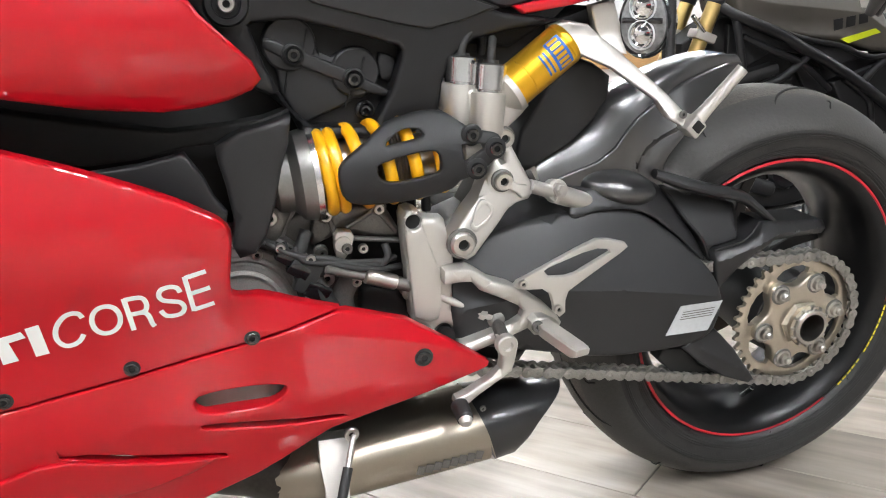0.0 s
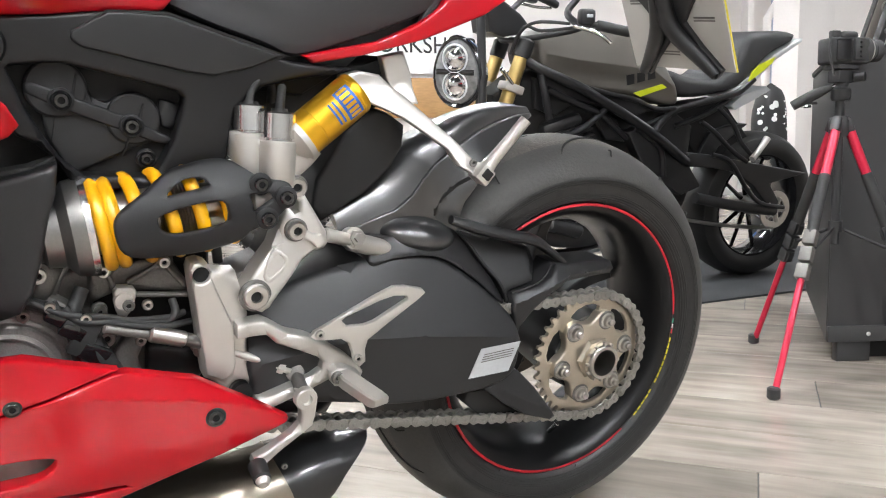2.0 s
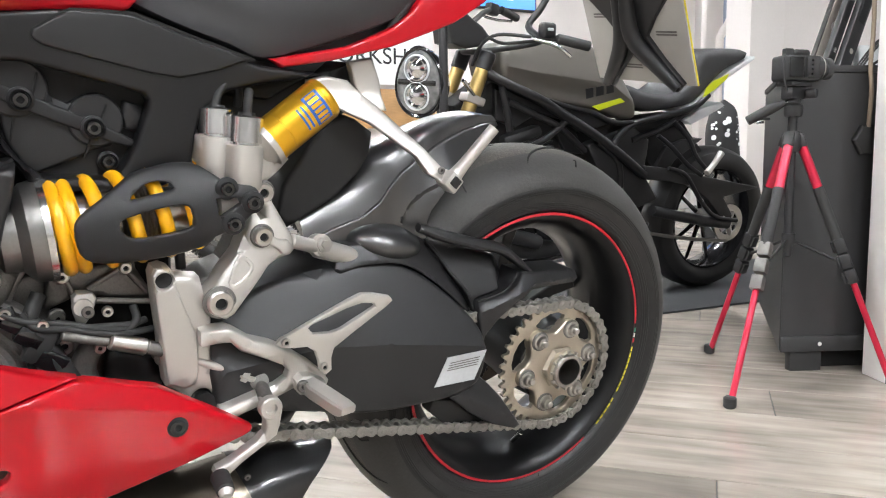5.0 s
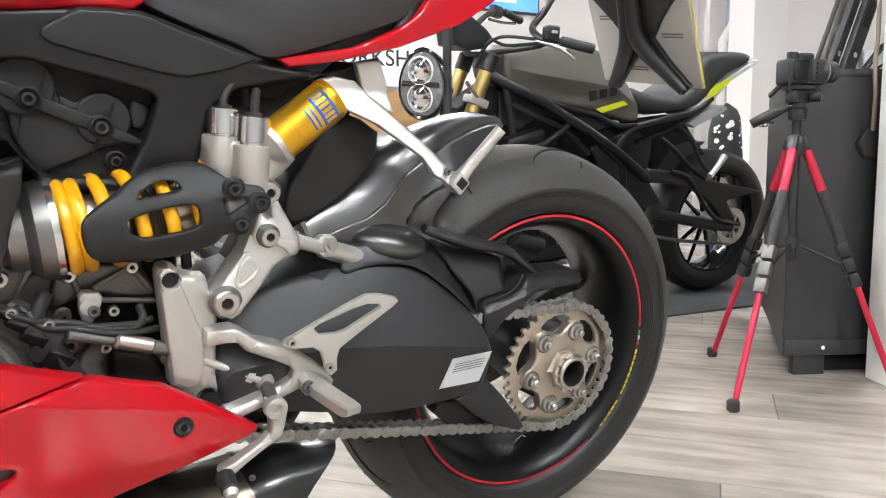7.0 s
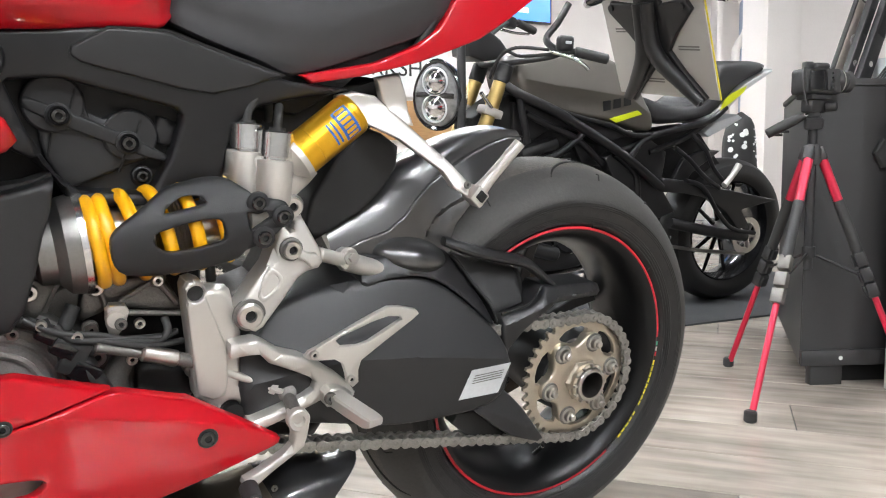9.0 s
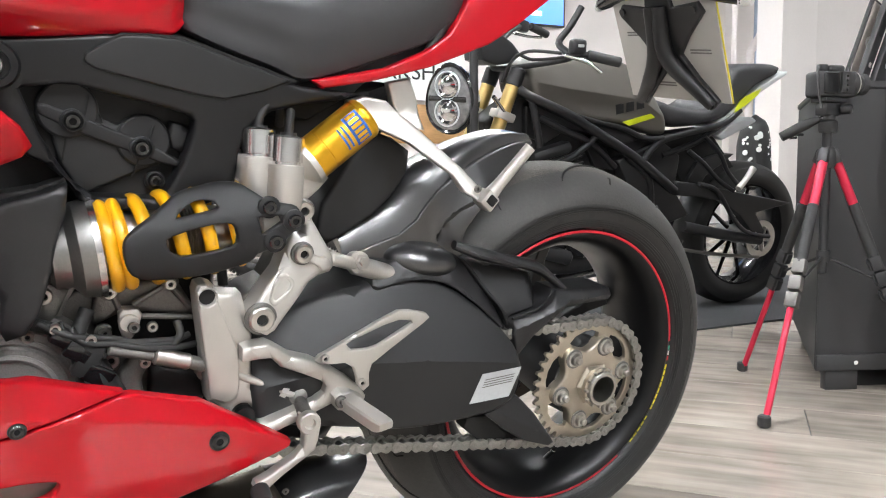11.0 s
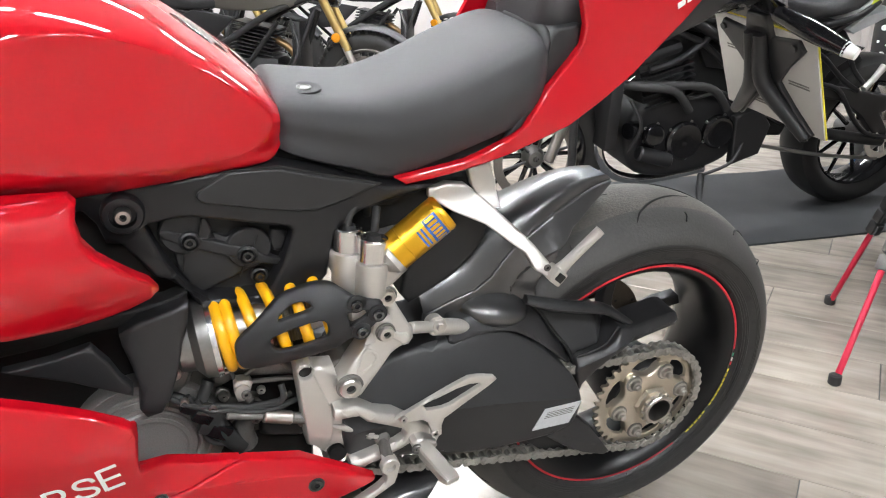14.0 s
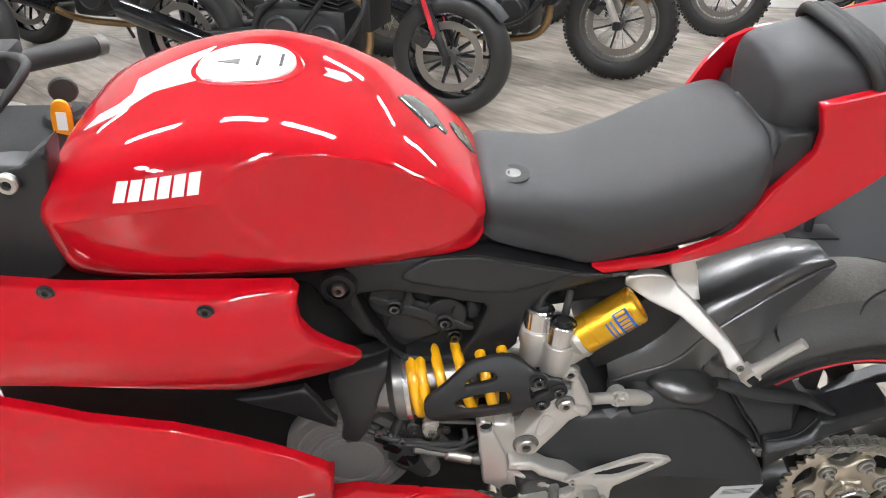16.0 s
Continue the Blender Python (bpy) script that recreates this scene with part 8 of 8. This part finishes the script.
for q in ([(-0.702, 0.012), (-0.693, 0.033), (-0.676, 0.051), (-0.655, 0.037), (-0.638, 0.006), (-0.642, -0.006), (-0.654, -0.001), (-0.662, -0.02), (-0.677, -0.01)], [(-0.634, 0.042), (-0.624, 0.058), (-0.61, 0.043), (-0.6, 0.013), (-0.608, 0.001), (-0.624, 0.011), (-0.633, 0.027)]):
    laid(q, 0.0022, PAD, "tank_pad", 0.002, 0.0015, label="smoked grey tank pad")
# maker's lettering as plain slanted blocks
lt = [(-1.004, 0.923), (-0.91, 0.934), (-0.905, 0.957), (-0.997, 0.944)]
for k in range(6):
    f0, f1 = k / 6 + 0.012, (k + 1) / 6 - 0.022
    q = [tuple(lt[i][c] * (1 - f) + lt[j][c] * f for c in (0, 1)) for i, j, f in ((0, 1, f0), (0, 1, f1), (3, 2, f1), (3, 2, f0))]
    link("lettering_shape", sheet(q, from_side, 0.0006, 0.0, 0.01, back=False), WHITE, tank)
tl = [(-0.085, 0.969), (-0.046, 0.992), (-0.047, 1.0), (-0.087, 0.976)]
for k in range(3):
    f0, f1 = k / 3 + 0.03, (k + 1) / 3 - 0.05
    q = [tuple(tl[i][c] * (1 - f) + tl[j][c] * f for c in (0, 1)) for i, j, f in ((0, 1, f0), (0, 1, f1), (3, 2, f1), (3, 2, f0))]
    link("lettering_shape", sheet(q, lambda x, z: -0.1285, 0.001, 0.0, 0.03), WHITE, bike)

# number plate on its bracket
pm = Matrix.Translation((0.263, 0, 0.758)) @ Matrix.Rotation(radians(-25.5), 4, "Y") @ Matrix.Rotation(math.pi / 2, 4, "Z")
PLATEBACK = material("plate_back_acrylic", (0.46, 0.45, 0.42), 0.35, grain=0.05, scale=30)
npl = link("number_plate", moved(box(-0.1145, 0.1145, -0.0015, 0.0015, 0.0, 0.178, 0.001), pm), PLATEBACK, bike, "number plate seen from behind")
link("plate_face", moved(box(-0.1155, 0.1155, -0.0042, -0.0018, -0.001, 0.179, 0.0005), pm), YELLOW, npl, "yellow plate edge")
for u, v in ((-0.07, 0.09), (0.07, 0.12), (0.02, 0.03)):
    for k in range(2):
        link("print_bar", moved(box(u - 0.022, u + 0.022, 0.0016, 0.0022, v - 0.005 * k, v + 0.0025 - 0.005 * k), pm), CAST, npl)
arms = [(-0.022, 0.20), (0.022, 0.20), (0.03, 0.165), (0.085, 0.172), (0.095, 0.155), (0.055, 0.115), (0.032, 0.085), (0.060, 0.045), (0.095, 0.004), (0.075, -0.012), (0.045, 0.02), (0.0, 0.062), (-0.045, 0.02), (-0.075, -0.012), (-0.095, 0.004), (-0.060, 0.045), (-0.032, 0.085), (-0.055, 0.115), (-0.095, 0.155), (-0.085, 0.172), (-0.03, 0.165)]
hold = link("plate_holder", moved(moved(sheet(arms, -0.010, 0.007, 0.003, 0.02), Matrix.Diagonal((1, -1, 1, 1))), pm), BLACK, bike, "satin black plate holder")
for s in (-1, 1):
    link("holder_rib", moved(tube([(s * 0.01, 0.014, 0.17), (s * 0.012, 0.022, 0.09), (s * 0.055, 0.014, 0.03), (s * 0.084, 0.012, -0.002)], [0.012, 0.014, 0.012, 0.009], 8), pm), BLACK, hold)
    link("holder_screw", moved(turned([(0.006, 0), (0.006, 0.004)], (s * 0.084, 0.011, 0.0), (s * 0.084, 1, 0.0), 12), pm), BLACK, hold)
    link("holder_screw", moved(turned([(0.006, 0), (0.006, 0.004)], (s * 0.08, 0.011, 0.162), (s * 0.08, 1, 0.162), 12), pm), BLACK, hold)
boom = link("tail_boom", loft([[(x, -w, z), (x, -w * 0.7, z + h), (x, w * 0.7, z + h), (x, w, z), (x, w * 0.6, z - h * 0.6), (x, -w * 0.6, z - h * 0.6)] for x, w, z, h in ((-0.1, 0.09, 0.93, 0.03), (0.02, 0.085, 0.965, 0.035), (0.12, 0.07, 0.975, 0.03), (0.18, 0.05, 0.955, 0.028), (0.205, 0.035, 0.925, 0.02))]), GLOSSBLACK, bike, "gloss black tail light unit")
for s in (-1, 1):
    ind = link("indicator", tube([(0.165, s * 0.045, 0.945), (0.185, s * 0.10, 0.93), (0.20, s * 0.16, 0.915)], [0.012, 0.016, 0.011], 12), GLOSSBLACK, bike, "black rear indicator")
    link("indicator_lens", tube([(0.199, s * 0.155, 0.916), (0.206, s * 0.172, 0.912)], [0.012, 0.009], 12, 0), WHITE, ind)
# inner side of the far tail panel already stands; seat hump sides
link("tail_core", loft([seat_ring(x, w, zt, zb, w * 0.9) for x, w, zt, zb in ((-0.25, 0.085, 0.93, 0.82), (-0.15, 0.10, 0.955, 0.88), (0.0, 0.095, 1.0, 0.94), (0.1, 0.07, 1.03, 0.99))]), BLACK, bike)

# steering head, key and far handlebar
link("front_frame_panel", sheet([(-1.117, 0.953), (-1.1, 0.952), (-1.078, 0.969), (-1.067, 0.977), (-1.066, 0.968), (-1.075, 0.931), (-1.08, 0.892), (-1.082, 0.85), (-1.084, 0.825), (-1.098, 0.809), (-1.127, 0.797), (-1.168, 0.787)] + [(-1.4, 0.80), (-1.4, 0.93)], -0.162, 0.03, 0.006, 0.03), BLACK, bike, "black plastic panel in front of the tank")
# block under the yoke, its shade painted in with near-black
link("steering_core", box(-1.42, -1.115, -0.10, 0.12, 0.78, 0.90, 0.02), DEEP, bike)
kb = Vector([-1.1282160305316264, 0.05757254035793535, 0.905])
ign = link("ignition_barrel", turned([(0.034, -0.05), (0.034, 0.0), (0.030, 0.006), (0.022, 0.007), (0.018, 0.012), (0.001, 0.012)], kb, kb + Vector((0, 0, 1)), 28), MATT, bike, "black ignition barrel")
link("key_head", moved(turned([(0.016, -0.004), (0.018, 0), (0.016, 0.004)], (0, 0, 0), (0.3, -1, 0), 20), Matrix.Translation(kb + Vector((0, 0, 0.036)))), RUBBER, ign)
link("key_blade", rod(kb + Vector((0, 0, 0.008)), kb + Vector((0, 0, 0.03)), 0.004), STEEL, ign)
FOB = material("orange_key_fob", (0.85, 0.30, 0.01), 0.4, grain=0.05, scale=80)
fobm = Matrix.Translation(kb + Vector((0.004, -0.036, 0.012))) @ pose(0, 0, 0, 6, 8, 10)
fob = link("key_fob", moved(sheet(spline([(-0.011, -0.02), (0.0, -0.027), (0.011, -0.02), (0.011, 0.018), (0.0, 0.028), (-0.011, 0.018)], True, 3), -0.002, 0.004, 0.001, 0.01), fobm), FOB, bike, "orange plastic key fob")
link("fob_paper", moved(box(-0.006, 0.006, -0.0028, -0.0022, -0.014, 0.012), fobm), WHITE, fob)
yoke = link("top_yoke", moved(box(-0.035, 0.035, -0.13, 0.13, -0.012, 0.012, 0.006), pose(-1.225, 0.02, 0.865, 0, -8, 0)), CAST, bike, "aluminium top yoke")
for s in (-1, 1):
    link("fork_cap", turned([(0.027, -0.05), (0.027, 0.012), (0.022, 0.018), (0.012, 0.018), (0.012, 0.024), (0.001, 0.024)], (-1.235, 0.02 + s * 0.10, 0.868), (-1.215, 0.02 + s * 0.10, 1.0), 28), ALU, yoke)
    link("clip_on", turned([(0.034, -0.02), (0.034, 0.02)], (-1.24, 0.02 + s * 0.10, 0.82), (-1.22, 0.02 + s * 0.10, 0.99), 28), CAST, yoke)
b0, b1 = Vector((-1.248, 0.2, 0.92)), Vector((-1.168, 0.3, 0.905))
hb = link("handlebar", rod(b0 + (b0 - b1) * 0.9, b1, 0.011), BLACK, bike, "clip-on handlebar with black grip")
link("grip", turned([(0.016, 0)] + [(0.0165 + 0.0008 * (k % 2), 0.004 + 0.004 * k) for k in range(int((b1 - b0).length / 0.004) - 2)] + [(0.016, (b1 - b0).length - 0.003)], b0, b1, 20), RUBBER, hb, "black rubber grip")
link("bar_end", turned([(0.015, 0), (0.016, 0.004), (0.016, 0.014), (0.012, 0.018)], b1, b1 + (b1 - b0), 20), CAST, hb)
link("switch_box", moved(box(-0.022, 0.022, -0.03, 0.03, -0.026, 0.03, 0.008), Matrix.Translation(b0 + (b0 - b1) * 0.12)), BLACK, hb)
link("lever_perch", moved(box(-0.03, 0.02, -0.02, 0.02, -0.018, 0.018, 0.006), Matrix.Translation(b0 + (b0 - b1) * 0.4)), ALU, hb)
link("reservoir_hose", tube([b0 + Vector((-0.02, -0.02, 0.02)), (-1.16, 0.05, 0.98), (-1.2, 0.0, 0.93)], 0.006, 8), RUBBER, hb)
bolt(bike, (-1.113, -0.165, 0.937), 0.012, STEEL, 0.008)
